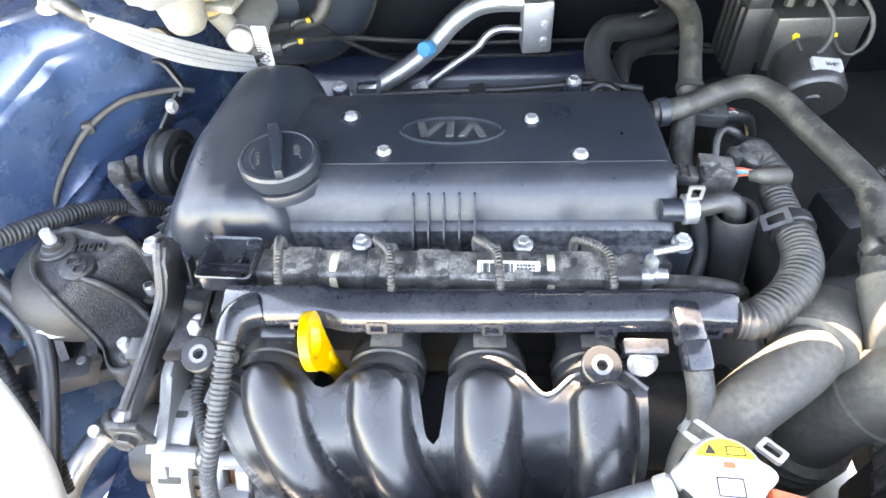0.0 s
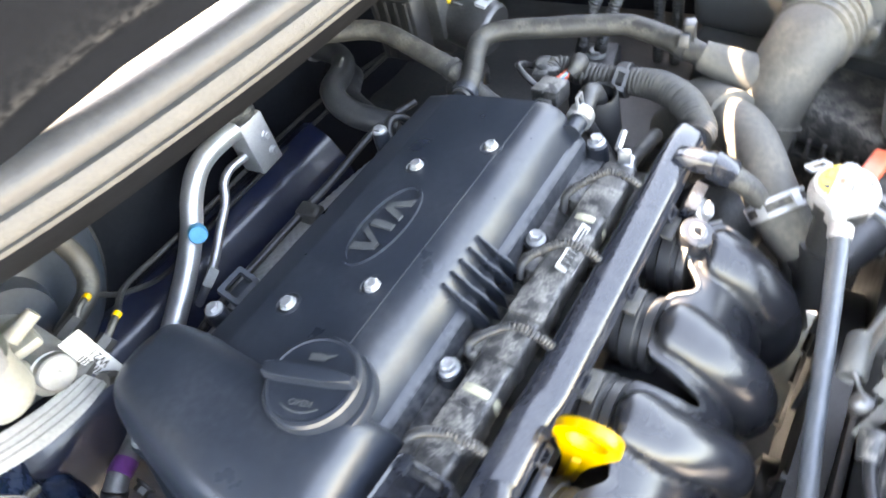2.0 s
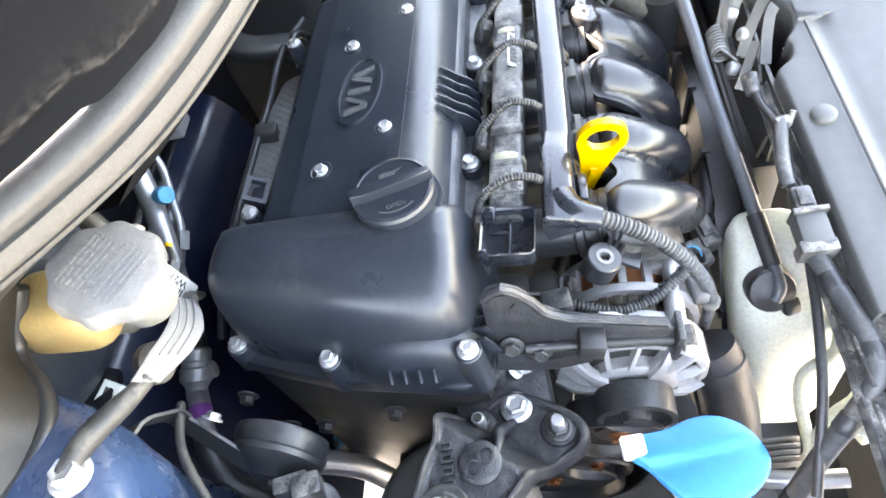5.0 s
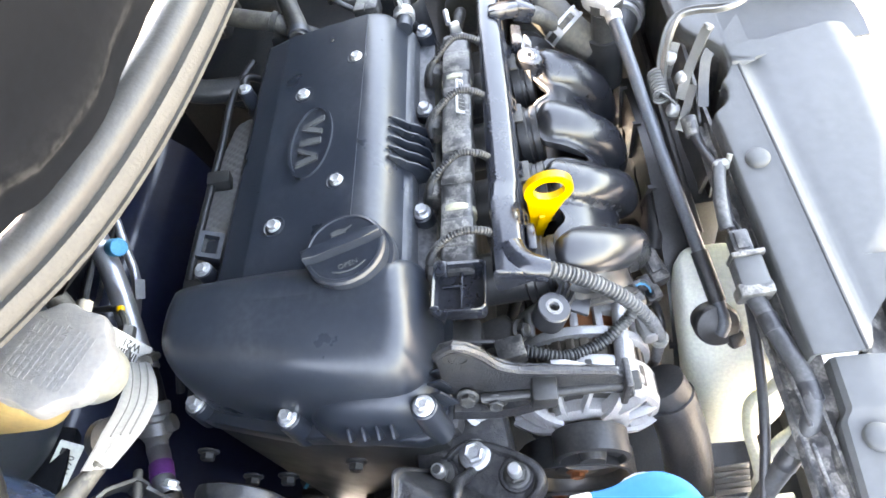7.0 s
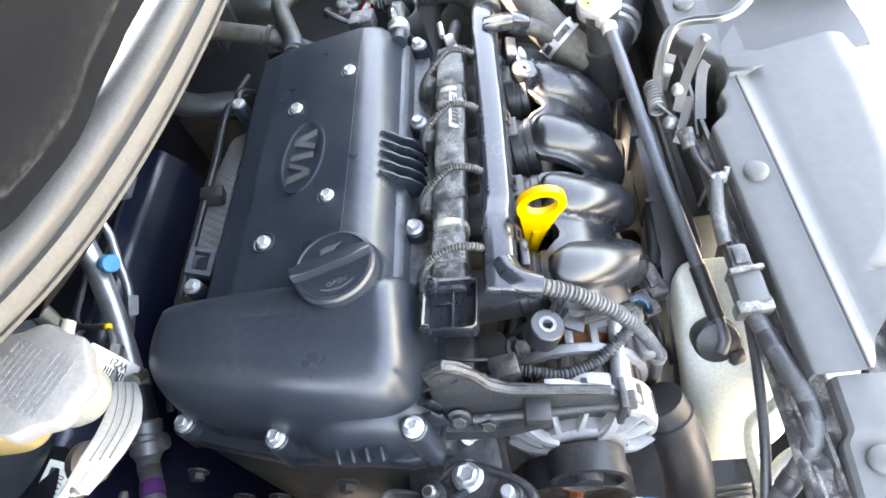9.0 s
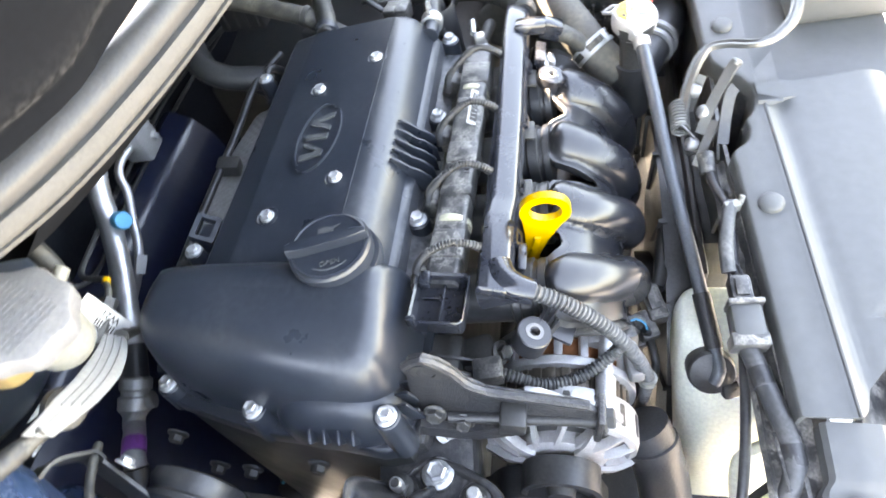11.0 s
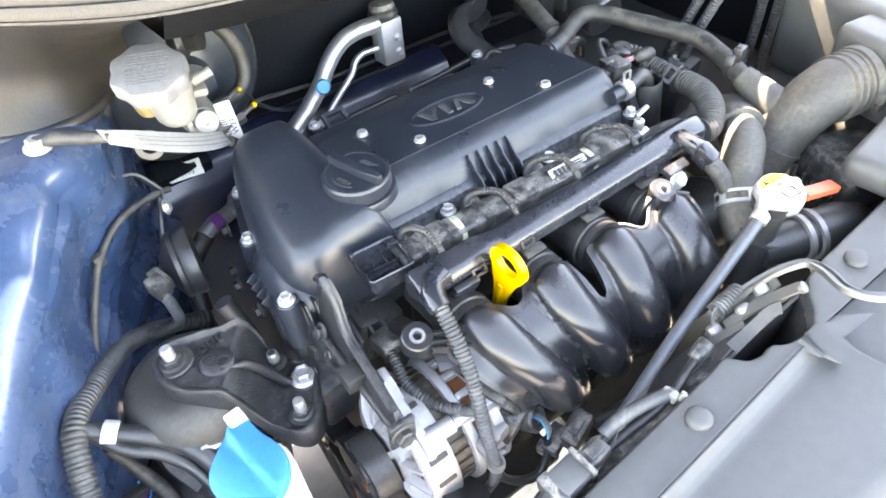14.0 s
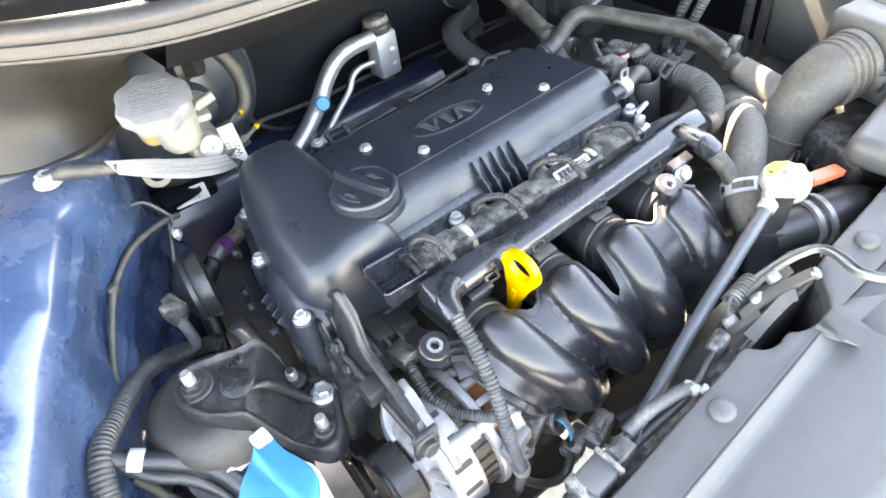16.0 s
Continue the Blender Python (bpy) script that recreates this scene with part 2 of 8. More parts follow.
def sweep(bm, pts, r, seg=14, step=0.006, ripple=0.0, pitch=0.0, flat=1.0, up=None, shape=None):
    """A tube along a smooth path; r is a number or a list along the path; ripple and pitch corrugate it."""
    if pitch:
        step = min(step, pitch / 4)
    path = smooth_path(pts, step)
    n = len(path)
    s = [0.0]
    for a, b in zip(path, path[1:]):
        s.append(s[-1] + (b - a).length)
    ref = Vector(up) if up else None
    loops, prev = [], None
    for i, p in enumerate(path):
        t = (path[min(i + 1, n - 1)] - path[max(i - 1, 0)]).normalized()
        if ref is not None:
            x = ref.cross(t).normalized()
        elif prev is None:
            x = t.orthogonal().normalized()
        else:
            x = (prev - t * prev.dot(t)).normalized()
        prev = x
        y = t.cross(x)
        u = s[i] / s[-1]
        if isinstance(r, (list, tuple)):
            f = u * (len(r) - 1)
            k = min(int(f), len(r) - 2)
            e = f - k
            e = e * e * (3 - 2 * e)
            rad = r[k] * (1 - e) + r[k + 1] * e
        else:
            rad = r
        if pitch:
            rad *= 1 + ripple * (1 if (s[i] / pitch) % 1 < 0.5 else -1)
        if shape:
            loops.append([p + x * (a * rad) + y * (b * rad) for a, b in shape])
        else:
            loops.append([p + x * (rad * math.cos(2 * math.pi * k / seg)) + y * (rad * flat * math.sin(2 * math.pi * k / seg)) for k in range(seg)])
    return rings(bm, loops)


def rounded(w, h, r, n=4):
    """A rounded rectangle's outline."""
    out = []
    for cx, cy, a0 in ((w - r, h - r, 0), (r - w, h - r, 90), (r - w, r - h, 180), (w - r, r - h, 270)):
        for k in range(n + 1):
            a = radians(a0 + 90 * k / n)
            out.append((cx + r * math.cos(a), cy + r * math.sin(a)))
    return out


def slab(bm, outline, z0, z1, m=None, bev=0.0):
    """A plate with that outline in its own x, y, between two heights; m places it."""
    m = m or Matrix()
    lo = [bm.verts.new(m @ Vector((x, y, z0))) for x, y in outline]
    hi = [bm.verts.new(m @ Vector((x, y, z1))) for x, y in outline]
    n = len(lo)
    f = [bm.faces.new(list(reversed(lo))), bm.faces.new(hi)]
    f += [bm.faces.new((lo[i], lo[(i + 1) % n], hi[(i + 1) % n], hi[i])) for i in range(n)]
    if bev:
        ed = {e for q in f[:2] for e in q.edges}
        bmesh.ops.bevel(bm, geom=list(ed), offset=bev, segments=2, profile=0.5, affect="EDGES", clamp_overlap=True)
    return bm


def ring_slab(bm, outer, inner, z0, z1, m=None):
    """A plate with a hole; both outlines have as many points."""
    m = m or Matrix()
    loops = []
    for ol, z in ((outer, z0), (outer, z1), (inner, z1), (inner, z0)):
        loops.append([m @ Vector((x, y, z)) for x, y in ol])
    loops.append(loops[0])
    rings(bm, loops, False, False)
    bmesh.ops.remove_doubles(bm, verts=bm.verts[:], dist=1e-6)
    return bm


def ellipse(a, b, n=40, cx=0.0, cy=0.0):
    return [(cx + a * math.cos(2 * math.pi * k / n), cy + b * math.sin(2 * math.pi * k / n)) for k in range(n)]


def sheet(bm, f, nu, nv, thick=0.0):
    """A surface f(u, v), u and v from 0 to 1."""
    vs = [[bm.verts.new(f(i / nu, j / nv)) for j in range(nv + 1)] for i in range(nu + 1)]
    for i in range(nu):
        for j in range(nv):
            bm.faces.new((vs[i][j], vs[i + 1][j], vs[i + 1][j + 1], vs[i][j + 1]))
    if thick:
        bmesh.ops.recalc_face_normals(bm, faces=bm.faces[:])
        bmesh.ops.solidify(bm, geom=bm.faces[:], thickness=thick)
    return bm


def dome(bm, c, a, p=2.6, nu=40, nv=14, low=0.0):
    """The upper half of a superellipsoid on the base c with half sizes a."""
    loops = []
    for j in range(nv):
        ph = radians(low + (89.0 - low) * j / (nv - 1))
        cz, sz = math.cos(ph) ** (2 / p), math.sin(ph) ** (2 / p)
        lp = []
        for i in range(nu):
            th = 2 * math.pi * i / nu
            ct, st = math.cos(th), math.sin(th)
            lp.append((c[0] + a[0] * cz * math.copysign(abs(ct) ** (2 / p), ct), c[1] + a[1] * cz * math.copysign(abs(st) ** (2 / p), st), c[2] + a[2] * sz))
        loops.append(lp)
    return rings(bm, loops)


def bolt_mesh(bm, at, d=(0, 0, 1), r=0.006, h=0.006, flange=1.45, stud=0.0):
    """A flanged hexagon head seated at that place."""
    at, dv = Vector(at), Vector(d).normalized()
    spin(bm, at, dv, [(r * flange, 0), (r * flange, h * 0.18), (r * 1.15, h * 0.35)], 18)
    spin(bm, at + dv * h * 0.3, dv, [(r, 0), (r, h * 0.6), (r * 0.82, h * 0.72), (r * 0.6, h * 0.66), (r * 0.55, h * 0.62)], 6)
    if stud:
        spin(bm, at + dv * h * 0.6, dv, [(r * 0.55, 0), (r * 0.55, stud * 0.9), (r * 0.42, stud)], 12)
    return bm


def bolt(parent, at, d=(0, 0, 1), r=0.006, h=0.006, stud=0.0, flange=1.45, material=None):
    return part("bolt", bolt_mesh(bm_new(), at, d, r, h, flange, stud), material or ZINC, parent, "zinc-plated hexagon bolt", angle=25)


def letters(text, size, m, material, parent, name="lettering", depth=0.0003):
    cu = bpy.data.curves.new(name, "FONT")
    cu.body, cu.size, cu.extrude, cu.align_x, cu.align_y, cu.resolution_u = text, size, depth, "CENTER", "CENTER", 2
    tmp = new("tmp", cu)
    me = bpy.data.meshes.new_from_object(tmp.evaluated_get(bpy.context.evaluated_depsgraph_get()))
    bpy.data.objects.remove(tmp)
    bm = bm_new()
    bm.from_mesh(me)
    bpy.data.meshes.remove(me)
    bmesh.ops.transform(bm, matrix=m, verts=bm.verts[:])
    return part(name, bm, material, parent)


def bars(bm, m, rows, w, h, thin=0.3):
    """Plain bars that stand for unreadable print."""
    rng = random.Random(rows * 7 + int(w * 1e5))
    for k in range(rows):
        y = h * (0.5 - (k + 0.5) / rows)
        x = -w / 2
        while x < w / 2 - 0.0008:
            q = min(rng.uniform(0.08, 0.25) * w, w / 2 - x)
            slab(bm, [(x, y - h / rows * thin), (x + q * 0.75, y - h / rows * thin), (x + q * 0.75, y + h / rows * thin), (x, y + h / rows * thin)], 0, 0.0003, m)
            x += q
    return bm


def frame_at(o, x, n):
    """A pose at o whose x runs along x and whose z runs along n."""
    z = Vector(n).normalized()
    xx = Vector(x)
    xx = (xx - z * xx.dot(z)).normalized()
    return Matrix.Translation(o) @ Matrix((xx, z.cross(xx), z)).transposed().to_4x4()


def shift(ob, x, y, z):
    """Seats a finished thing a little elsewhere."""
    ob.location = ob.location + Vector((x, y, z))


# ---- setting ----
ground = part("ground", sheet(bm_new(), lambda u, v: (-60 + 120 * u, -60 + 120 * v, 0.0), 24, 24), CONCRETE)
tagged(ground, "pale sunlit concrete ground under the car", "ground", kind="structure")


def felt(u, v):
    x, z = -0.75 + 1.5 * u, 0.30 + 0.71 * v
    y = 0.315 - 0.012 * max(0, math.sin(x * 19 + 1)) * max(0, math.sin(z * 21)) + 0.006 * noise.noise((x * 14, z * 14, 3))
    return (x, y, z)


firewall = part("firewall", sheet(bm_new(), felt, 70, 40, 0.02), FELT)
tagged(firewall, "dark felt-lined bulkhead behind the engine", "bulkhead", kind="structure")

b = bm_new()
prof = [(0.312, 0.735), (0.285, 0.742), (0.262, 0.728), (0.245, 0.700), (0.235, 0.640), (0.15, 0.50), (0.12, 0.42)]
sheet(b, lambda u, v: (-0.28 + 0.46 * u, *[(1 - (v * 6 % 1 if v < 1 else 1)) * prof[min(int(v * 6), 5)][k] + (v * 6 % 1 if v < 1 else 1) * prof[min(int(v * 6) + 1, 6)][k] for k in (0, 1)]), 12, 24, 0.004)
crossmember = part("crossmember", b, SHADED_BLUE)
tagged(crossmember, "blue painted lower bulkhead member behind the engine, shade darkened into its colour", "car body", kind="structure")

# cowl: a curved lip above the back of the bay, its tray and the windscreen
LIP = [(-0.60, 0.385), (-0.50, 0.270), (-0.42, 0.182), (-0.36, 0.120), (-0.313, 0.074), (-0.28, 0.045), (-0.25, 0.022), (-0.22, 0.004), (-0.18, -0.010), (-0.12, -0.022), (-0.04, -0.031), (0.06, -0.036), (0.15, -0.038), (0.24, -0.036), (0.34, -0.030), (0.42, -0.015), (0.52, 0.032), (0.62, 0.112)]
LIPZ = 1.026
cowl = thing("cowl", (0, 0.1, LIPZ), "dusty grey plastic windscreen cowl with rubber seal", "cowl", kind="structure")
lip_path = [Vector((x, y + 0.021, LIPZ)) for x, y in LIP]
bulb = [(0.0120 * math.cos(radians(a)), 0.0015 + 0.0105 * math.sin(radians(a))) for a in range(-20, 201, 20)] + [(-0.0120, -0.006), (0.0120, -0.006)]
part("seal_lip", sweep(bm_new(), lip_path, 1.0, step=0.010, up=(0, 0, 1), shape=bulb), COWLGREY, cowl, "dusty grey rubber sealing bead", angle=60)
part("edge_strip", sweep(bm_new(), [p + Vector((0, -0.005, -0.0075)) for p in lip_path], 1.0, step=0.010, up=(0, 0, 1), shape=[(-0.0120, -0.0035), (-0.0128, 0.0), (-0.0105, 0.005), (0.010, 0.006), (0.010, -0.0035)]), SEALBROWN, cowl, "dusty brown flange below the bead", angle=40)
part("flange", sweep(bm_new(), [p + Vector((0, -0.009, -0.0125)) for p in lip_path], 1.0, step=0.010, up=(0, 0, 1), shape=[(-0.0100, -0.001), (-0.0102, 0.0012), (0.010, 0.0014), (0.010, -0.001)]), SEALBROWN, cowl, "thin ragged sheet edge", angle=40)
b = bm_new()
fine = smooth_path(lip_path, 0.02)
vs = [[bm_v for bm_v in (b.verts.new(p + Vector((0, 0.012, 0.0))), b.verts.new(p + Vector((0, 0.05, -0.035))), b.verts.new((p.x, p.y * 0.3 + 0.23, LIPZ - 0.03)), b.verts.new((p.x, p.y * 0.25 + 0.52, LIPZ + 0.06)))] for p in fine]
for a, c in zip(vs, vs[1:]):
    for k in range(3):
        b.faces.new((a[k], c[k], c[k + 1], a[k + 1]))
part("tray", b, TRAY, cowl, "black plastic tray below the windscreen", angle=80)
b = bm_new()
vs = [[b.verts.new(q) for q in (p + Vector((0, -0.012, -0.014)), p + Vector((0, 0.03, -0.05)), Vector((p.x, 0.33, 0.93)))] for p in fine if p.x > -0.225]
for a, c in zip(vs, vs[1:]):
    for k in range(2):
        b.faces.new((a[k], c[k], c[k + 1], a[k + 1]))
outer = [[b.verts.new(q) for q in (p + Vector((0, 0.026, -0.016)), Vector((p.x, max(0.335, p.y + 0.12), 0.998)))] for p in fine if p.x < -0.205]
for a, c in zip(outer, outer[1:]):
    b.faces.new((a[0], c[0], c[1], a[1]))
part("underside", b, FELT, cowl)
b = bm_new()
sheet(b, lambda u, v: (-0.75 + 1.5 * u, 0.36 + 0.08 * (2 * u - 1) ** 2 + 0.75 * v, LIPZ + 0.03 + 0.50 * v), 16, 8, 0.005)
windscreen = part("windscreen", b, GLASS)
tagged(windscreen, "dark tinted windscreen glass behind the cowl", "windscreen", kind="structure")

SIDE_TOP = [(-0.52, 0.293, 1.006), (-0.42, 0.188, 1.011), (-0.36, 0.124, 1.013), (-0.313, 0.080, 1.013), (-0.28, 0.052, 1.013), (-0.25, 0.031, 1.013), (-0.225, 0.018, 1.013)]
SIDE_LOW = [(-0.52, 0.30, 0.905), (-0.42, 0.19, 0.905), (-0.36, 0.135, 0.905), (-0.318, 0.118, 0.908), (-0.288, 0.135, 0.904), (-0.262, 0.165, 0.905), (-0.235, 0.150, 0.935)]
hi, lo = smooth_path(SIDE_TOP, 0.008), smooth_path(SIDE_LOW, 0.008)


def side_skin(u, v):
    a, c = hi[int(u * (len(hi) - 1))], lo[int(u * (len(lo) - 1))]
    return a.lerp(c, v) + Vector((-0.010, 0.030, 0)) * math.sin(math.pi * v)


part("side_panel", sheet(bm_new(), side_skin, 40, 14, 0.004), SIDEBROWN, cowl, "dusty grey moulded side of the cowl", angle=60)
part("side_seal", sweep(bm_new(), [Vector(p) + Vector((0, -0.002, 0.0)) for p in SIDE_LOW], 0.0055, 10), RUBBER, cowl)

# bonnet, propped open overhead; a narrow gap stays between its back edge and the cowl
EDGE_Z = ((-0.62, 1.0415), (-0.30, 1.0415), (-0.216, 1.0428), (-0.207, 1.0360), (-0.168, 1.0360), (-0.135, 1.0410), (-0.10, 1.0450), (-0.04, 1.0460), (0.0, 1.049), (0.09, 1.112), (0.20, 1.112), (0.26, 1.101), (0.65, 1.100))


def between(table, x):
    for (x0, v0), (x1, v1) in zip(table, table[1:]):
        if x0 <= x <= x1:
            return v0 + (v1 - v0) * (x - x0) / (x1 - x0)
    return table[-1][1]


def bonnet_edge(x):
    """The bonnet's back edge: y and z at that x."""
    w = min(1.0, max(0.0, (x - 0.03) / 0.06))
    near = 0.75 * min(1.0, max(0.0, (0.01 - x) / 0.05)) + 0.25 * min(1.0, max(0.0, (-0.14 - x) / 0.02))
    return (between(LIP, x) + 0.039 - 0.017 * near) * (1 - w) + 0.018 * w, between(EDGE_Z, x)


def bonnet_skin(u, v):
    x = -0.598 + 1.21 * u
    y, z = bonnet_edge(x)
    r = 0.006 * math.exp(-(((v - 0.030) / 0.008) ** 2)) + 0.006 * math.exp(-(((v - 0.22) / 0.020) ** 2)) + 0.012 * math.exp(-(((v - 0.9) / 0.05) ** 2))
    f = min(1.0, v / 0.12)
    yy = y * (1 - f) + (0.045 + 0.25 * (x / 0.6) ** 2 * 0.4) * f
    return (x, yy - 0.66 * v, z + 0.86 * v - r)


SEAM = 0.026
b = sheet(bm_new(), bonnet_skin, 90, 160)
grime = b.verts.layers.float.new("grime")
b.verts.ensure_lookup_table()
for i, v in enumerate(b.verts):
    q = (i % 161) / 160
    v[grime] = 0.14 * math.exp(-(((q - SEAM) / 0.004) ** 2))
bmesh.ops.recalc_face_normals(b, faces=b.faces[:])
bmesh.ops.solidify(b, geom=b.faces[:], thickness=0.006)
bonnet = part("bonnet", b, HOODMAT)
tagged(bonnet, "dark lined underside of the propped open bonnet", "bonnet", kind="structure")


# inner wings
WALL = ((-0.62, -0.50, 0.76), (-0.25, -0.478, 0.80), (-0.13, -0.442, 0.845), (-0.08, -0.416, 0.865), (-0.02, -0.382, 0.893), (0.05, -0.352, 0.916), (0.15, -0.302, 0.908), (0.24, -0.27, 0.900), (0.38, -0.26, 0.900))
SHOULDER = ((-0.62, 0.0), (-0.06, 0.0), (-0.01, 0.006), (0.05, 0.009), (0.070, 0.022), (0.095, 0.031), (0.15, 0.024), (0.24, 0.008), (0.38, 0.004))


def wall_at(y):
    """The inner wing's x and its top's height at that y."""
    for (y0, x0, z0), (y1, x1, z1) in zip(WALL, WALL[1:]):
        if y0 <= y <= y1:
            e = (y - y0) / (y1 - y0)
            e = e * 0.7 + 0.3 * e * e * (3 - 2 * e)
            return x0 + (x1 - x0) * e, z0 + (z1 - z0) * e
    return WALL[-1][1:]


def wing(u, v):
    y = -0.62 + 1.0 * u
    x0, top = wall_at(y)
    R = 0.030
    lean = next(a + (c - a) * (y - p) / (q - p) for (p, a), (q, c) in zip(SHOULDER, SHOULDER[1:]) if y <= q + 1e-9)
    if v < 0.55:
        q = v / 0.55
        z = 0.42 + (top - R - 0.42) * q
        x = x0 + 0.004 * math.exp(-(((z - 0.722) / 0.006) ** 2)) + 0.006 * math.exp(-(((z - 0.688) / 0.010) ** 2)) + (0.018 if z < 0.675 else 0.018 * math.exp(-(((z - 0.675) / 0.012) ** 2)))
        x -= 0.010 * math.exp(-(((z - 0.80) / 0.05) ** 2)) + 0.006 * math.sin(y * 21 + z * 16) * math.sin(z * 34) + 0.0022 * math.sin(z * 95 + 4 * math.sin(y * 24)) * math.exp(-(((z - top + 0.05) / 0.05) ** 2))
        g = min(1.0, max(0.0, (z - 0.745) / 0.06))
        x += lean * g * g * (3 - 2 * g)
        x += 0.0045 * math.exp(-(((z - 0.742 - 0.02 * math.sin(y * 16)) / 0.0045) ** 2)) + 0.0035 * math.exp(-(((z - 0.752 - 0.02 * math.sin(y * 16 + 0.3)) / 0.003) ** 2)) - 0.006 / (1 + math.exp((z - 0.7) * 240))
        # pressed swages: an upright rib, a slanting crease and two shallow dishes
        w = min(1.0, max(0.0, (top - R - z) / 0.04))
        x += w * (0.0035 * math.exp(-(((y + 0.045 - 0.10 * (z - 0.8)) / 0.010) ** 2)) - 0.0030 * math.exp(-(((y + 0.105 + 0.25 * (z - 0.8)) / 0.014) ** 2)))
        for cy, cz, cr in ((-0.005, 0.775, 0.030), (-0.165, 0.745, 0.036), (0.035, 0.795, 0.016)):
            d = math.hypot(y - cy, (z - cz) * 0.8) / cr
            x -= 0.0040 / (1 + math.exp((d - 1) * 9))
    elif v < 0.75:
        a = (v - 0.55) / 0.2 * math.pi / 2
        x, z = x0 + lean - R + R * math.cos(a), top - R + R * math.sin(a)
    else:
        q = (v - 0.75) / 0.25
        x, z = x0 + lean - R - 0.30 * q, top + 0.004 * math.sin(q * 14) * math.exp(-3 * q) - 0.03 * q
    return (x, y, z + 0.003 * noise.noise((x * 18, y * 18, z * 18)))


b = sheet(bm_new(), wing, 190, 220)
inner_wing = thing("inner_wing", (-0.45, 0.0, 0.42), "glossy dark blue painted inner wing and strut tower", "car body", kind="structure")
part("panel", b, BLUE, inner_wing, angle=60)
for p in ((-0.3525, 0.049, 0.849), (-0.354, 0.045, 0.838)):
    part("hole", spin(bm_new(), p, (0.84, -0.54, 0.0), [(0.0042, 0), (0.0042, 0.0025), (0.003, 0.0015)], 14), INK, inner_wing)
bolt(inner_wing, (-0.338, 0.08, 0.917), (0.1, -0.1, 1), 0.0075, 0.009)
# Far wing takes the bulkhead's near-black felt, so its shade sits in the colour.
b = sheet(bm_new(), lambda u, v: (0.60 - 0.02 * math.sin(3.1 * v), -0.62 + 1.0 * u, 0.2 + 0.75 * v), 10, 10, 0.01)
tagged(part("wing_panel_far", b, FELT), "inner wing beside the air filter box, shade darkened into its colour", "car body", kind="structure")

# ---- engine: valve cover ----
valve_cover = thing("valve_cover", (0, 0, 0.775), "satin black moulded plastic engine valve cover, lightly dusty", "engine cover")
prof = [(0.098, 0.772), (0.098, 0.784), (0.084, 0.790), (0.078, 0.822), (0.068, 0.833), (0.046, 0.8385), (0.043, 0.8390), (0.0, 0.8440), (-0.042, 0.8480), (-0.0445, 0.8482),
        (-0.047, 0.8482), (-0.054, 0.8474), (-0.0625, 0.8435), (-0.069, 0.8360), (-0.074, 0.8265), (-0.0775, 0.8205), (-0.081, 0.8185), (-0.0835, 0.8150), (-0.085, 0.800), (-0.100, 0.797), (-0.101, 0.772)]


def table_z(y):
    """The cover's top at that y."""
    for (y0, z0), (y1, z1) in zip(prof, prof[1:]):
        if y1 <= y <= y0 and z0 > 0.83:
            return z0 + (z1 - z0) * (y - y0) / (y1 - y0)
    return 0.84


b = bm_new()
loops = []
for x, k in ((-0.154, -0.006), (-0.150, -0.0015), (-0.146, 0.0), (-0.118, 0.0), (0.02, 0.0), (0.158, 0.0), (0.1635, -0.0008), (0.1665, -0.003), (0.1680, -0.007)):
    loops.append([Vector((x, y * (1 + k * 2), z + k * (1 if x > 0 else max(0.0, min(1.0, (z - 0.78) / 0.06))))) for y, z in prof])
rings(b, loops)
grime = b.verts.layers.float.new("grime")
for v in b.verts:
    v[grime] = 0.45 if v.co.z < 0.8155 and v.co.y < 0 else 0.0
cover_body = part("cover_body", b, COVER, valve_cover, angle=28)
b = bm_new()
sheet(b, lambda u, v: (-0.1475 + 0.309 * u, 0.0435 - 0.0875 * v, table_z(0.0435 - 0.0875 * v) + 0.0011), 2, 12, 0.0022)
part("top_panel", b, COVER, valve_cover, "flat raised panel with a thin seam round it", angle=20)

# rounded timing end
b = bm_new()
rim = [(-0.125, -0.104), (-0.150, -0.106), (-0.205, -0.106), (-0.240, -0.098), (-0.244, -0.080), (-0.236, -0.02), (-0.234, 0.015), (-0.222, 0.060), (-0.212, 0.100), (-0.200, 0.116), (-0.165, 0.122), (-0.13, 0.118), (-0.115, 0.1), (-0.112, 0.0), (-0.115, -0.09)]
foot = [(-0.126, -0.097), (-0.150, -0.099), (-0.195, -0.098), (-0.219, -0.089), (-0.2285, -0.072), (-0.2290, -0.045), (-0.2265, -0.01), (-0.2205, 0.025), (-0.2130, 0.062), (-0.2050, 0.088), (-0.189, 0.103), (-0.167, 0.108), (-0.135, 0.106), (-0.120, 0.092), (-0.116, 0.0), (-0.118, -0.085)]
ring0 = [Vector((p.x, p.y, 0)) for p in smooth_path([(x, y, 0) for x, y in foot + foot[:1]], 0.004)][:-1]


def loaf(t):
    out = []
    for p in ring0:
        mid = Vector((-0.170, min(0.070, max(-0.058, p.y * 0.75)), 0))
        q = mid.lerp(p, t)
        w = min(1.0, max(0.0, (q.y + 0.075) / 0.075))
        w = w * w * (3 - 2 * w)
        side = min(1.0, max(0.0, (-0.165 - q.x) / 0.03))
        top = 0.0885 - (1 - w) * (0.003 + 0.008 * side)
        out.append(Vector((q.x, q.y, 0.766 + top * max(0.0, 1 - t ** 4.4) ** (1 / 2.12))))
    return out


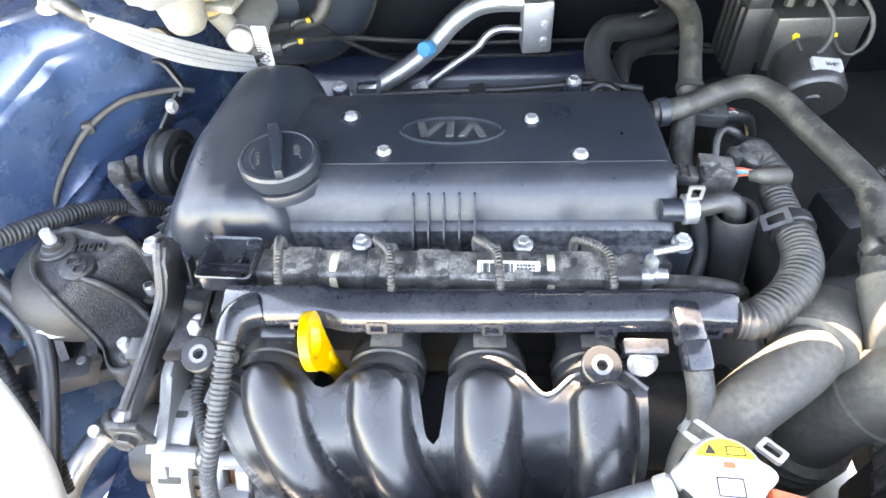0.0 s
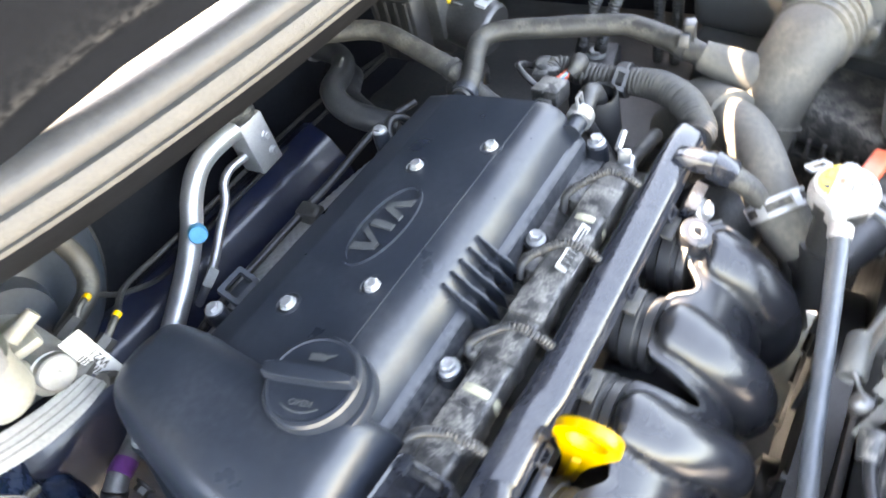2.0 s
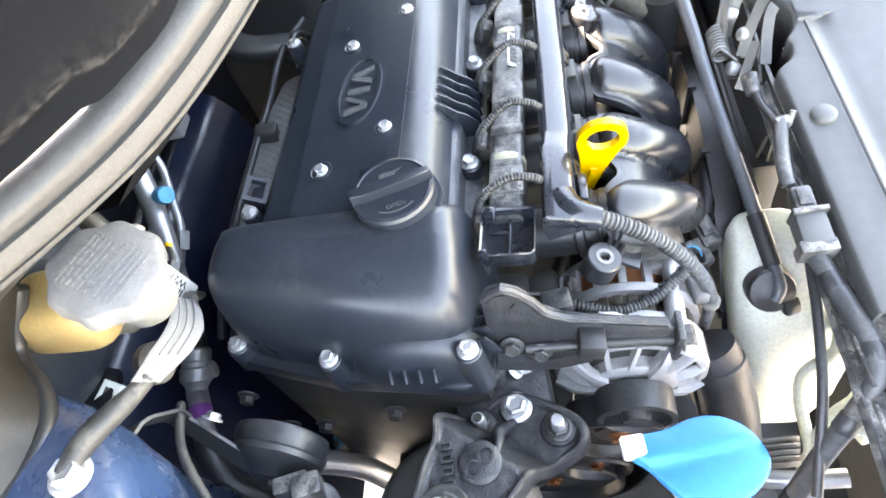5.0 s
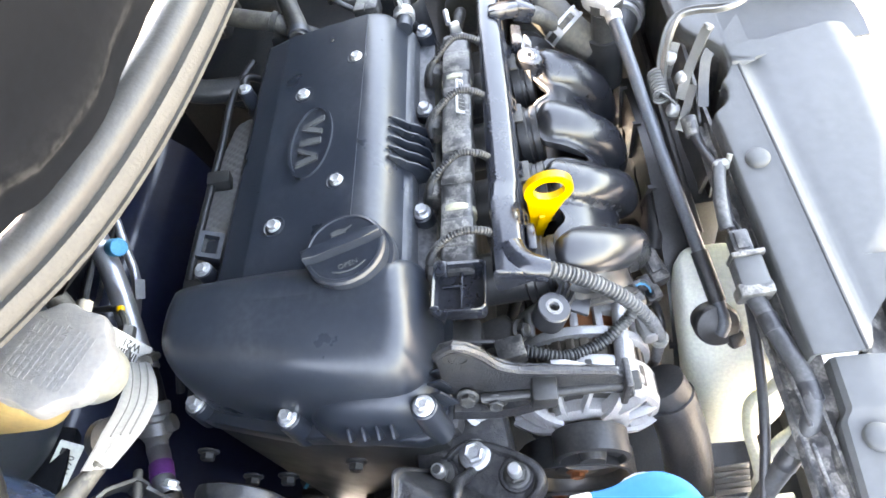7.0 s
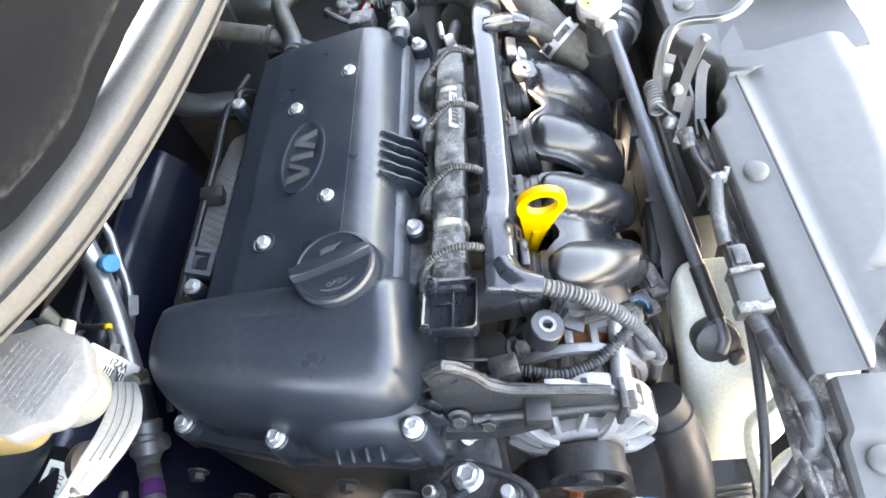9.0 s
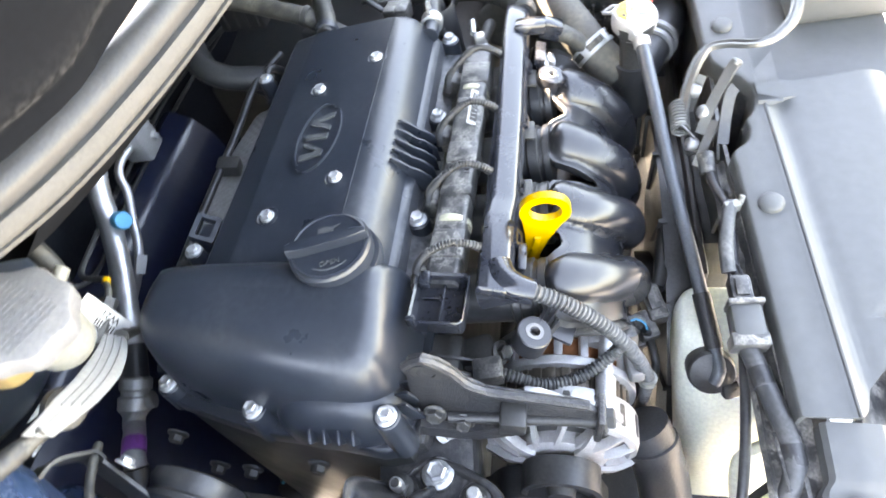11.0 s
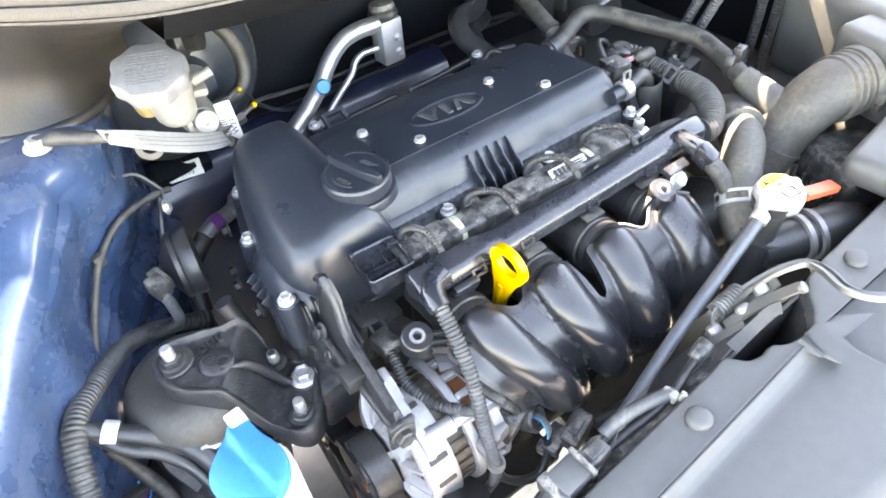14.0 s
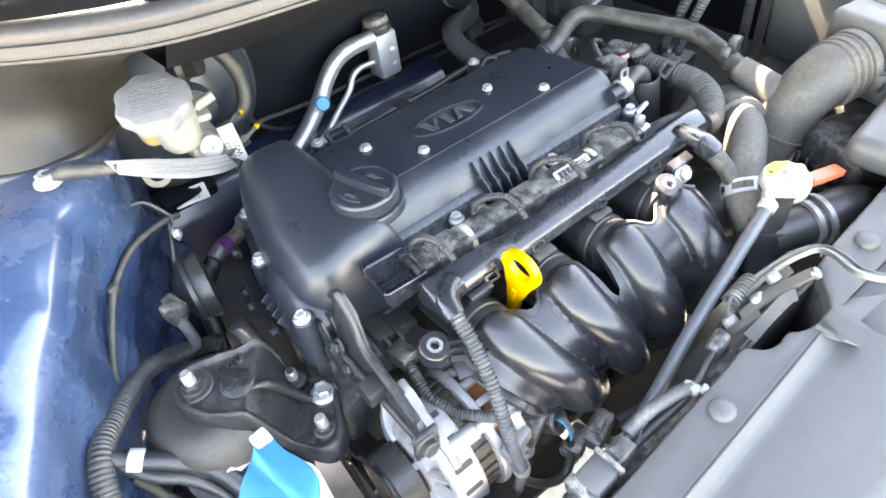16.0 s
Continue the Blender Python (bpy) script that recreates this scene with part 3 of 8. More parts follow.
rings(b, [[p - Vector((0, 0, 0.006)) for p in loaf(1.0)]] + [loaf(t) for t in (1.0, 0.9997, 0.9985, 0.994, 0.985, 0.97, 0.95, 0.925, 0.895, 0.86, 0.82, 0.775, 0.72, 0.65, 0.57, 0.48, 0.38, 0.27, 0.18)])
dome(b, (-0.2120, -0.0490, 0.7640), (0.0300, 0.0530, 0.0500), 2.5, 64, 18)
part("timing_end", b, COVER, valve_cover, "rounded black timing end of the cover", angle=75)
b = bm_new()
slab(b, rim, 0.752, 0.771, None, 0.003)
part("rim", b, COVER, valve_cover)
b = bm_new()
spin(b, (-0.1295, -0.046, 0.838), (0, 0, 1), [(0.0345, 0), (0.0342, 0.004), (0.0335, 0.0075), (0.033, 0.0085)], 48)
part("filler_boss", b, COVER, valve_cover, angle=60)
for x, y, z in ((-0.232, -0.092, 0.808), (-0.225, 0.014, 0.793), (-0.203, 0.099, 0.783)):
    b = bm_new()
    rod(b, (x, y, 0.755), (x, y, z), 0.0108, 18, 0.0094, 0.001)
    box(b, (x + 0.008, y * 0.92, 0.772), (0.018, 0.016, 0.020), (0, 0, 0), 0.004)
    part("boss", b, COVER, valve_cover)
    bolt(valve_cover, (x, y, z), (0, 0, 1), 0.0052, 0.0070)
for x, y, z in ((-0.145, -0.089, 0.808), (-0.067, -0.0905, 0.809), (0.055, -0.0925, 0.809), (0.1715, -0.0905, 0.809)):
    b = bm_new()
    rod(b, (x, y, 0.770), (x, y, z), 0.0108, 18, 0.0095, 0.001)
    part("boss", b, COVER, valve_cover)
    bolt(valve_cover, (x, y, z), (0, 0, 1), 0.0052, 0.0070)
for x, y, z in ((-0.086, 0.0225, 0.8422), (0.065, 0.0145, 0.8428), (-0.052, -0.029, 0.8468), (0.099, -0.036, 0.8475)):
    b = bm_new()
    spin(b, (x, y, z), (0, 0.06, 1), [(0.0098, -0.001), (0.0098, 0.0008), (0.0088, 0.0012), (0.0078, 0.0004)], 24)
    part("bolt_seat", b, COVER, valve_cover)
    bolt(valve_cover, (x, y, z + 0.0002), (0, 0.06, 1), 0.0050, 0.0046, flange=1.2)
# fins on the front shoulder
for k in range(5):
    x = -0.027 + 0.0115 * k
    b = bm_new()
    out = [(-0.0672, 0.8400), (-0.0705, 0.8408), (-0.0775, 0.8355), (-0.083, 0.8290), (-0.090, 0.8255), (-0.0985, 0.8160), (-0.0995, 0.800), (-0.084, 0.800), (-0.080, 0.818)]
    slab(b, out, -0.0008, 0.0008, Matrix.Translation((x, 0, 0)) @ Matrix(((0, 0, 1), (1, 0, 0), (0, 1, 0))).to_4x4(), 0.0004)
    part("fin", b, COVER, valve_cover)
for k in range(4):
    b = bm_new()
    x = -0.221 + 0.0085 * k
    box(b, (x, -0.100, 0.789), (0.0022, 0.016, 0.024), (-22, 0, 0), 0.0007)
    part("fin", b, COVER, valve_cover)
    b = bm_new()
    box(b, (-0.2395, -0.066 + 0.0105 * k, 0.7865), (0.010, 0.0022, 0.020), (0, -25, 12), 0.0007)
    part("fin", b, COVER, valve_cover)
# oval badge with plain raised strokes
tilt = frame_at((0.0, 0.0, 0.8446), (1, -0.035, 0.006), (0, 0.10, 1))
b = bm_new()
ring_slab(b, ellipse(0.0425, 0.0205, 56), ellipse(0.0395, 0.0176, 56), -0.002, 0.0026, tilt)
badge = part("badge", b, COVER, valve_cover, "raised oval badge with plain strokes")
b = bm_new()
for x, s, lean in ((-0.0235, 0.0030, -0.25), (-0.0145, 0.0022, 0.55), (-0.001, 0.0030, 0.0), (0.0130, 0.0028, 0.42), (0.0215, 0.0028, -0.42)):
    slab(b, [(x - s - lean * 0.010, -0.010), (x + s - lean * 0.010, -0.010), (x + s + lean * 0.010, 0.010), (x - s + lean * 0.010, 0.010)], -0.001, 0.0022, tilt)
part("stroke", b, PANEL, badge)
# lugs on the back edge
for x, y in ((-0.108, 0.088), (0.108, 0.090)):
    b = bm_new()
    rod(b, (x, y, 0.79), (x, y, 0.829), 0.0085, 16, 0.0075, 0.001)
    box(b, (x, y - 0.004, 0.80), (0.026, 0.018, 0.02), (0, 0, 0), 0.003)
    part("lug", b, COVER, valve_cover)
    bolt(valve_cover, (x, y, 0.829), (0, 0, 1), 0.0048, 0.004)
b = bm_new()
ring_slab(b, rounded(0.013, 0.010, 0.002), rounded(0.009, 0.006, 0.001), -0.003, 0.003, frame_at((-0.083, 0.088, 0.826), (1, 0, 0), (0, -0.6, 1)))
box(b, (-0.083, 0.090, 0.812), (0.02, 0.012, 0.02), (0, 0, 0), 0.002)
part("clip_lug", b, COVER, valve_cover)

# oil filler cap
CAPX, CAPY, CAPZ = -0.1295, -0.046, 0.849
oil_cap = thing("oil_filler_cap", (CAPX, CAPY, CAPZ), "round black plastic oil filler cap with raised grip bar", "filler cap")
b = bm_new()
spin(b, (CAPX, CAPY, CAPZ - 0.004), (0, 0, 1), [(0.0280, 0), (0.0302, 0.003), (0.0305, 0.0135), (0.0292, 0.0158), (0.0272, 0.0164), (0.0262, 0.0156), (0.0, 0.0156)], 56, lobes=0)
part("disc", b, COVER, oil_cap, angle=30)
b = bm_new()
m = pose(CAPX, CAPY, CAPZ + 0.009, 0, 0, -74)
slab(b, [(-0.0295, -0.0038), (-0.020, -0.0048), (0.016, -0.0040), (0.0295, -0.0026), (0.0295, 0.0026), (0.016, 0.0040), (-0.020, 0.0048), (-0.0295, 0.0038)], 0.0, 0.0110, m, 0.0012)
part("grip", b, COVER, oil_cap)
letters("OPEN", 0.0058, Matrix.Translation((CAPX, CAPY, CAPZ + 0.0118)) @ pose(0, 0, 0, 0, 0, -74) @ Matrix.Translation((0, -0.0155, 0)), PANEL, oil_cap)
b = bm_new()
mo = Matrix.Translation((CAPX, CAPY, CAPZ + 0.0116)) @ pose(0, 0, 0, 0, 0, -74)
arc = [(0.0215 * math.cos(radians(a)), 0.0215 * math.sin(radians(a))) for a in range(-125, -54, 5)]
arc2 = [(0.0205 * math.cos(radians(a)), 0.0205 * math.sin(radians(a))) for a in range(-55, -126, -5)]
slab(b, arc + arc2, 0, 0.0005, mo)
part("arrow", b, PANEL, oil_cap)
b = bm_new()
slab(b, [(-0.007, 0.012), (0.004, 0.012), (0.005, 0.0145), (0.010, 0.0165), (0.0095, 0.0175), (0.004, 0.0162), (-0.001, 0.0172), (-0.007, 0.0165)], 0, 0.0005, mo)
part("oil_can_symbol", b, PANEL, oil_cap)

# cylinder head and block below
engine_block = thing("engine_block", (0, 0, 0.35), "grimy cast aluminium engine block and cylinder head", "engine")
b = bm_new()
box(b, (-0.02, -0.002, 0.715), (0.385, 0.19, 0.115), (0, 0, 0), 0.008)
part("head", b, DARKSTEEL, engine_block)
b = bm_new()
box(b, (-0.01, 0.01, 0.53), (0.36, 0.22, 0.30), (0, 0, 0), 0.02)
part("block", b, DARKSTEEL, engine_block)
b = bm_new()
slab(b, [(x * 0.985 - 0.002, y * 0.97) for x, y in rim], 0.44, 0.752, None, 0.004)
part("timing_case", b, DARKSTEEL, engine_block, "dull cast timing case")
for p in ((-0.244, 0.045, 0.715), (-0.238, 0.085, 0.70), (-0.243, -0.02, 0.735), (-0.225, 0.11, 0.735)):
    bolt(engine_block, p, (-1, 0, 0), 0.006, 0.008, material=DARKSTEEL)
b = bm_new()
box(b, (-0.172, -0.112, 0.745), (0.045, 0.035, 0.05), (0, 10, 0), 0.006)
box(b, (-0.16, -0.14, 0.745), (0.03, 0.03, 0.035), (0, 0, 20), 0.006)
part("bracket_boss", b, DULL, engine_block, "dirty cast alloy boss")
for k in range(3):
    part("boss_rib", box(bm_new(), (-0.196 + 0.012 * k, -0.118, 0.752), (0.004, 0.034, 0.040), (12, 8, 0), 0.0015), DULL, engine_block)
bolt(engine_block, (-0.160, -0.157, 0.760), (-0.2, -0.8, 0.5), 0.0065, 0.008, material=DARKSTEEL)
b = bm_new()
box(b, (0.24, 0.02, 0.52), (0.16, 0.2, 0.3), (0, 0, 0), 0.04, 4)
part("gearbox", b, DARKSTEEL, engine_block)
# perforated heat shield behind the head
b = bm_new()
sheet(b, lambda u, v: (-0.125 + 0.24 * u, 0.100 + 0.078 * math.sin(math.pi * v * 0.52) * (0.70 + 0.30 * math.sin(math.pi * u)), 0.786 - 0.015 * v - 0.14 * v ** 3 + 0.0009 * math.sin(u * 170) * math.sin(v * 62)), 170, 60, 0.0015)
part("heat_shield", b, FOIL, engine_block, "embossed silver exhaust heat shield")

# ---- fuel rail with injectors ----
fuel_rail = thing("fuel_rail", (-0.01, -0.122, 0.80), "grimy grey fuel rail with white label and pale bands", "fuel rail")
rail_shape = [(x, y) for x, y in rounded(0.0128, 0.0112, 0.0045, 4)]
part("tube", sweep(bm_new(), [(-0.140, -0.1205, 0.8145), (0.0, -0.124, 0.8155), (0.132, -0.127, 0.8165)], 1.0, 20, 0.02, up=(0, 0, 1), shape=rail_shape), GRIMY, fuel_rail)
for x, w in ((-0.104, 0.026), (-0.052, 0.010), (-0.010, 0.024), (0.052, 0.012), (0.092, 0.030)):
    part("pad", box(bm_new(), (x, -0.1215 - 0.024 * (x + 0.14), 0.8165), (w, 0.0262, 0.0236), (0, 0, -1.3), 0.0025), GRIMY, fuel_rail)
b = bm_new()
for k in range(9):
    box(b, (-0.033 + 0.0042 * k, -0.1285, 0.8279), (0.0026, 0.0008, 0.0006), (12, 0, 0))
    box(b, (-0.034 + 0.0042 * k, -0.1305, 0.8275), (0.0008, 0.0045, 0.0006), (12, 0, 0))
part("embossed_mark", b, GRIMY, fuel_rail)
for x in (-0.083, 0.069):
    part("band", spin(bm_new(), (x, -0.1215 - 0.02 * (x + 0.14) * 0.8, 0.8148), (1, -0.02, 0), [(0.0136, 0), (0.0145, 0.0005), (0.0145, 0.0050), (0.0136, 0.0055)], 24), BANDCREAM, fuel_rail, "pale plastic band")
b = bm_new()
ml = frame_at((0.0425, -0.1316, 0.8268), (1, -0.024, 0), (0, -0.55, 0.83))
slab(b, rounded(0.0215, 0.0068, 0.001), -0.001, 0.0008, ml)
label = part("label", b, PAPER, fuel_rail)
b = bm_new()
for k in range(14):
    w = 0.0003 + 0.0004 * ((k * 7) % 3)
    slab(b, [(-0.0185 + 0.0016 * k - w, -0.0020), (-0.0185 + 0.0016 * k + w, -0.0020), (-0.0185 + 0.0016 * k + w, 0.0050), (-0.0185 + 0.0016 * k - w, 0.0050)], 0.0008, 0.0010, ml)
part("barcode", b, INK, label)
part("print", bars(bm_new(), ml @ Matrix.Translation((0.012, 0.0015, 0.0009)), 3, 0.013, 0.007, 0.35), INK, label)
part("print", bars(bm_new(), ml @ Matrix.Translation((-0.004, -0.0045, 0.0009)), 1, 0.026, 0.0022, 0.5), INK, label)
b = bm_new()
mt = pose(-0.155, -0.123, 0.8145, 0, 0, -3)
rings(b, [[mt @ Vector((x * f, y * f, z)) for x, y in rounded(0.0205, 0.0195, 0.004, 4)] for f, z in ((0.90, 0.0), (0.97, 0.004), (1.0, 0.017), (0.97, 0.018), (0.90, 0.0165), (0.86, 0.006))])
box(b, (-0.139, -0.111, 0.830), (0.012, 0.008, 0.008), (0, 0, -3), 0.002)
box(b, (-0.155, -0.1235, 0.8215), (0.036, 0.002, 0.006), (0, 0, -3), 0.0006)
box(b, (-0.150, -0.116, 0.8210), (0.002, 0.014, 0.005), (0, 0, -3), 0.0006)
box(b, (-0.174, -0.106, 0.832), (0.004, 0.007, 0.010), (0, 0, -3), 0.0012)
part("end_tray", b, DUCT, fuel_rail, "open moulded black tray at the rail's end", angle=30)
for x in (-0.122, -0.043, 0.034, 0.108):
    b = bm_new()
    rod(b, (x, -0.124, 0.812), (x, -0.108, 0.775), 0.009, 14, 0.007)
    box(b, (x - 0.004, -0.100, 0.806), (0.017, 0.015, 0.020), (25, 0, 0), 0.0025)
    part("injector", b, GRIMY, fuel_rail)
b = bm_new()
spin(b, (0.132, -0.1275, 0.816), (1, 0, 0), [(0.007, 0), (0.009, 0.004), (0.009, 0.009), (0.006, 0.011), (0.005, 0.02)], 18)
box(b, (0.139, -0.1275, 0.829), (0.006, 0.010, 0.014), (0, 0, 20), 0.002)
rod(b, (0.140, -0.122, 0.835), (0.157, -0.120, 0.838), 0.0028, 10)
part("fitting", b, CHROME, fuel_rail, "bright metal end fitting")

# corrugated injector leads arching over the rail
for k, x in enumerate((-0.117, -0.040, 0.033, 0.107)):
    lead = thing("injector_lead", (x, -0.125, 0.82), "black corrugated conduit arching over the fuel rail", "cable", "injector leads")
    x0 = x - (0.006, 0.012, 0.013, 0.016)[k]
    part("conduit", sweep(bm_new(), [(x0, -0.098, 0.808), (x0 + 0.000, -0.101, 0.824), (x0 + 0.003, -0.112, 0.8365), (x + 0.001, -0.128, 0.8415), (x + 0.003, -0.143, 0.8365), (x + 0.004, -0.151, 0.828)], 0.0030, 12, 0.001, 0.12, 0.0024), LEADBLACK, lead)

# ---- wiring duct in front of the rail ----
wiring_duct = thing("wiring_duct", (0.0, -0.16, 0.80), "long glossy black plastic wiring duct across the engine", "cable duct")
b = bm_new()
sh = [(0.0010, -0.012), (0.0012, 0.0015), (0.0035, 0.0045), (0.0085, 0.0046), (0.0110, 0.0034), (0.0195, 0.0014), (0.0235, -0.0026), (0.0252, -0.0120), (0.0030, -0.020)]
loops = []
for x, dy, dz in ((-0.150, 0.004, -0.004), (-0.148, 0.001, 0.0), (-0.085, 0.0, 0.0), (-0.079, 0.001, -0.001), (-0.068, 0.005, -0.005), (-0.062, 0.006, -0.006), (0.02, 0.005, -0.004), (0.10, 0.003, -0.002), (0.166, 0.001, 0.0), (0.185, 0.002, -0.002), (0.188, 0.004, -0.004)):
    loops.append([Vector((x, -0.1465 - 0.018 * (x + 0.15) * 0.4 - a - (dy if 1 < i < 8 else 0) * 0.3, 0.8295 + c + dz * 0.6)) for i, (a, c) in enumerate(sh)])
rings(b, loops)
part("channel", b, DUCT, wiring_duct, angle=45)
for x in (-0.096, -0.045, 0.031, 0.104, 0.170):
    b = bm_new()
    y = -0.1685 - 0.0075 * (x + 0.15)
    ring_slab(b, rounded(0.0070, 0.0042, 0.001), rounded(0.0045, 0.0022, 0.0008), -0.002, 0.0015, frame_at((x, y - 0.0045, 0.8190), (1, -0.01, 0), (0, -1, 0.45)))
    part("catch", b, DUCT, wiring_duct)
b = bm_new()
sweep(b, [(-0.126, -0.160, 0.822), (-0.136, -0.165, 0.823), (-0.1415, -0.174, 0.822), (-0.1430, -0.186, 0.818)], [0.013, 0.0120, 0.0105, 0.0092], 16)
part("outlet", b, DUCT, wiring_duct)
b = bm_new()
box(b, (-0.111, -0.172, 0.803), (0.024, 0.007, 0.032), (20, 0, 0), 0.0015)
part("fixing_tab", b, DUCT, wiring_duct)
bolt(wiring_duct, (-0.113, -0.177, 0.798), (0, -1, 0.4), 0.006, 0.006, material=DARKSTEEL)
b = bm_new()
box(b, (0.128, -0.182, 0.808), (0.028, 0.010, 0.022), (20, 0, 0), 0.0015)
part("fixing_tab", b, DUCT, wiring_duct)
bolt(wiring_duct, (0.127, -0.190, 0.805), (0, -1, 0.5), 0.0068, 0.007)
b = bm_new()
box(b, (0.152, -0.176, 0.829), (0.018, 0.030, 0.012), (0, 8, 0), 0.003)
box(b, (0.155, -0.195, 0.822), (0.016, 0.020, 0.018), (25, 0, 5), 0.003)
part("branch_box", b, DUCT, wiring_duct)

# ---- intake manifold ----
intake = thing("intake_manifold", (0.0, -0.23, 0.66), "glossy black plastic intake manifold with four curved runners", "intake manifold")
CEN = [
    [(-0.180, -0.117), (-0.205, -0.115), (-0.220, -0.111), (-0.235, -0.103), (-0.245, -0.093), (-0.255, -0.078), (-0.265, -0.058), (-0.30, -0.04)],
    [(-0.180, -0.0415), (-0.205, -0.043), (-0.222, -0.0425), (-0.235, -0.038), (-0.245, -0.031), (-0.255, -0.020), (-0.265, -0.006), (-0.30, 0.01)],
    [(-0.180, 0.0275), (-0.205, 0.0285), (-0.235, 0.028), (-0.265, 0.034), (-0.30, 0.036)],
    [(-0.180, 0.100), (-0.205, 0.1015), (-0.235, 0.1015), (-0.265, 0.098), (-0.30, 0.09)],
]
BACK = [(-0.16, -0.196), (-0.145, -0.192), (-0.12, -0.184), (-0.108, -0.187), (-0.095, -0.196), (-0.086, -0.2035), (-0.081, -0.205), (-0.075, -0.203), (-0.067, -0.194), (-0.055, -0.188), (-0.042, -0.186), (-0.028, -0.189), (-0.019, -0.197), (-0.0155, -0.215), (-0.0125, -0.230), (-0.0075, -0.234), (-0.003, -0.230), (-0.0005, -0.215), (0.002, -0.198), (0.012, -0.191), (0.026, -0.188), (0.040, -0.190), (0.052, -0.198), (0.060, -0.207), (0.066, -0.2095), (0.072, -0.207), (0.080, -0.199), (0.092, -0.193), (0.105, -0.191), (0.118, -0.195), (0.130, -0.205), (0.14, -0.21)]
skin = smooth_path([(0, -0.180, 0.798), (0, -0.203, 0.795), (0, -0.227, 0.781), (0, -0.247, 0.755), (0, -0.254, 0.726), (0, -0.247, 0.703), (0, -0.228, 0.690)], 0.002)


def table(rows, q):
    """Between the rows of a two-column table."""
    rows = sorted(rows)
    if q <= rows[0][0]:
        return rows[0][1]
    for (a, va), (c, vc) in zip(rows, rows[1:]):
        if a <= q <= c:
            return va + (vc - va) * (q - a) / (c - a)
    return rows[-1][1]


def skin_at(v):
    """A point and outward normal along the manifold's profile."""
    g = min(max(v, 0.0), 1.0) * (len(skin) - 1)
    j = min(int(g), len(skin) - 2)
    p = skin[j].lerp(skin[j + 1], g - j)
    t = skin[min(j + 3, len(skin) - 1)].lerp(skin[min(j + 4, len(skin) - 1)], g - j) - skin[max(j - 3, 0)].lerp(skin[max(j - 2, 0)], g - j)
    return p, Vector((0, t.z, -t.y)).normalized()


def runner_x(i, v):
    """A runner's centre line, by the place v along the skin's profile."""
    total = 0.0
    for dv in (-0.03, -0.015, 0.0, 0.015, 0.03):
        p = skin_at(v + dv)[0]
        total += table(CEN[i], p.y if p.z > 0.726 else -0.254 - (0.726 - p.z) * 0.6)
    return total / 5


RW, RH = 0.0212, 0.0160
b = bm_new()
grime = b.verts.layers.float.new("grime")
NU, NV = 230, 110
grid = []
for j in range(NU + 1):
    u = j / NU
    col = []
    xs = -0.1475 + 0.2785 * u
    yb = table(BACK, xs)
    vb = next(k / 1500 for k in range(1500) if skin_at(k / 1500)[0].y <= yb)
    for k in range(NV + 1):
        v = vb + (1 - vb) * k / NV
        lo, hi = runner_x(0, v) - 0.0300, runner_x(3, v) + 0.0295
        lo0, hi0 = runner_x(0, 0.3) - 0.0300, runner_x(3, 0.3) + 0.0295
        w = min(1.0, max(0.0, (v - vb) / 0.12))
        x = xs * (1 - w) + (lo + (hi - lo) * (xs - lo0) / (hi0 - lo0)) * w
        p, n = skin_at(v)
        d, s = 0.0, 9.0
        for i in range(4):
            a = abs(x - runner_x(i, v)) / RW
            e = max(0.0, (vb + 0.085 - v) / 0.055) if v < vb + 0.085 else 0.0
            m = (a ** 2.3 + e ** 2.3) ** (1 / 2.3)
            s = min(s, abs(m - 1.06))
            if m < 1:
                d = max(d, (RH + 0.005 * min(1.0, max(0.0, (v - 0.25) / 0.25))) * (1 - m ** 2.0) ** 0.55)
        edge = min(u, 1 - u)
        q = p + n * (d - (0.012 if edge == 0 else 0.0))
        vert = b.verts.new((x, q.y, q.z))
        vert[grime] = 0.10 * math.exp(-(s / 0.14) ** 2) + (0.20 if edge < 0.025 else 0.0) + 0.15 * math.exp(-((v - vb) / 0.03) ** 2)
        col.append(vert)
    grid.append(col)
for a, c in zip(grid, grid[1:]):
    for k in range(NV):
        b.faces.new((a[k], c[k], c[k + 1], a[k + 1]))
lip = [b.verts.new(c[0].co + Vector((0, 0.001, -0.007))) for c in grid]
for j in range(NU):
    b.faces.new((lip[j], lip[j + 1], grid[j + 1][0], grid[j][0]))
part("runner_shell", b, GLOSS, intake, "glossy shell of four curved runners, dust along the joints", angle=75)
for i in range(4):
    x = (-0.119, -0.0415, 0.0275, 0.098)[i]
    d = Vector((0, 1, -0.10)).normalized()
    part("flange_ring", spin(bm_new(), (x, -0.196, 0.7815), d, [(0.0215, 0), (0.0262, 0.0005), (0.0262, 0.006), (0.0250, 0.007), (0.0250, 0.010), (0.0268, 0.011), (0.0268, 0.019), (0.0248, 0.0205), (0.0248, 0.026), (0.0215, 0.028), (0.0215, 0.075)], 44), RUBBER, intake, "dusty black ribbed gasket ring", angle=30)
    if i:
        b = bm_new()
        box(b, (x + 0.002, -0.1765, 0.8085), (0.022, 0.010, 0.003), (6, 0, 0), 0.001)
        part("pad", b, DUSTY_HOSE, intake)
part("gasket_edge", sweep(bm_new(), [(x, table(BACK, x) + 0.0012, skin_at(min((abs(skin_at(k / 200)[0].y - table(BACK, x)), k / 200) for k in range(130))[1])[0].z + 0.0012) for x in [0.040 + 0.006 * k for k in range(16)]], 0.0014, 8), CAPGREY, intake, "pale gasket edge")
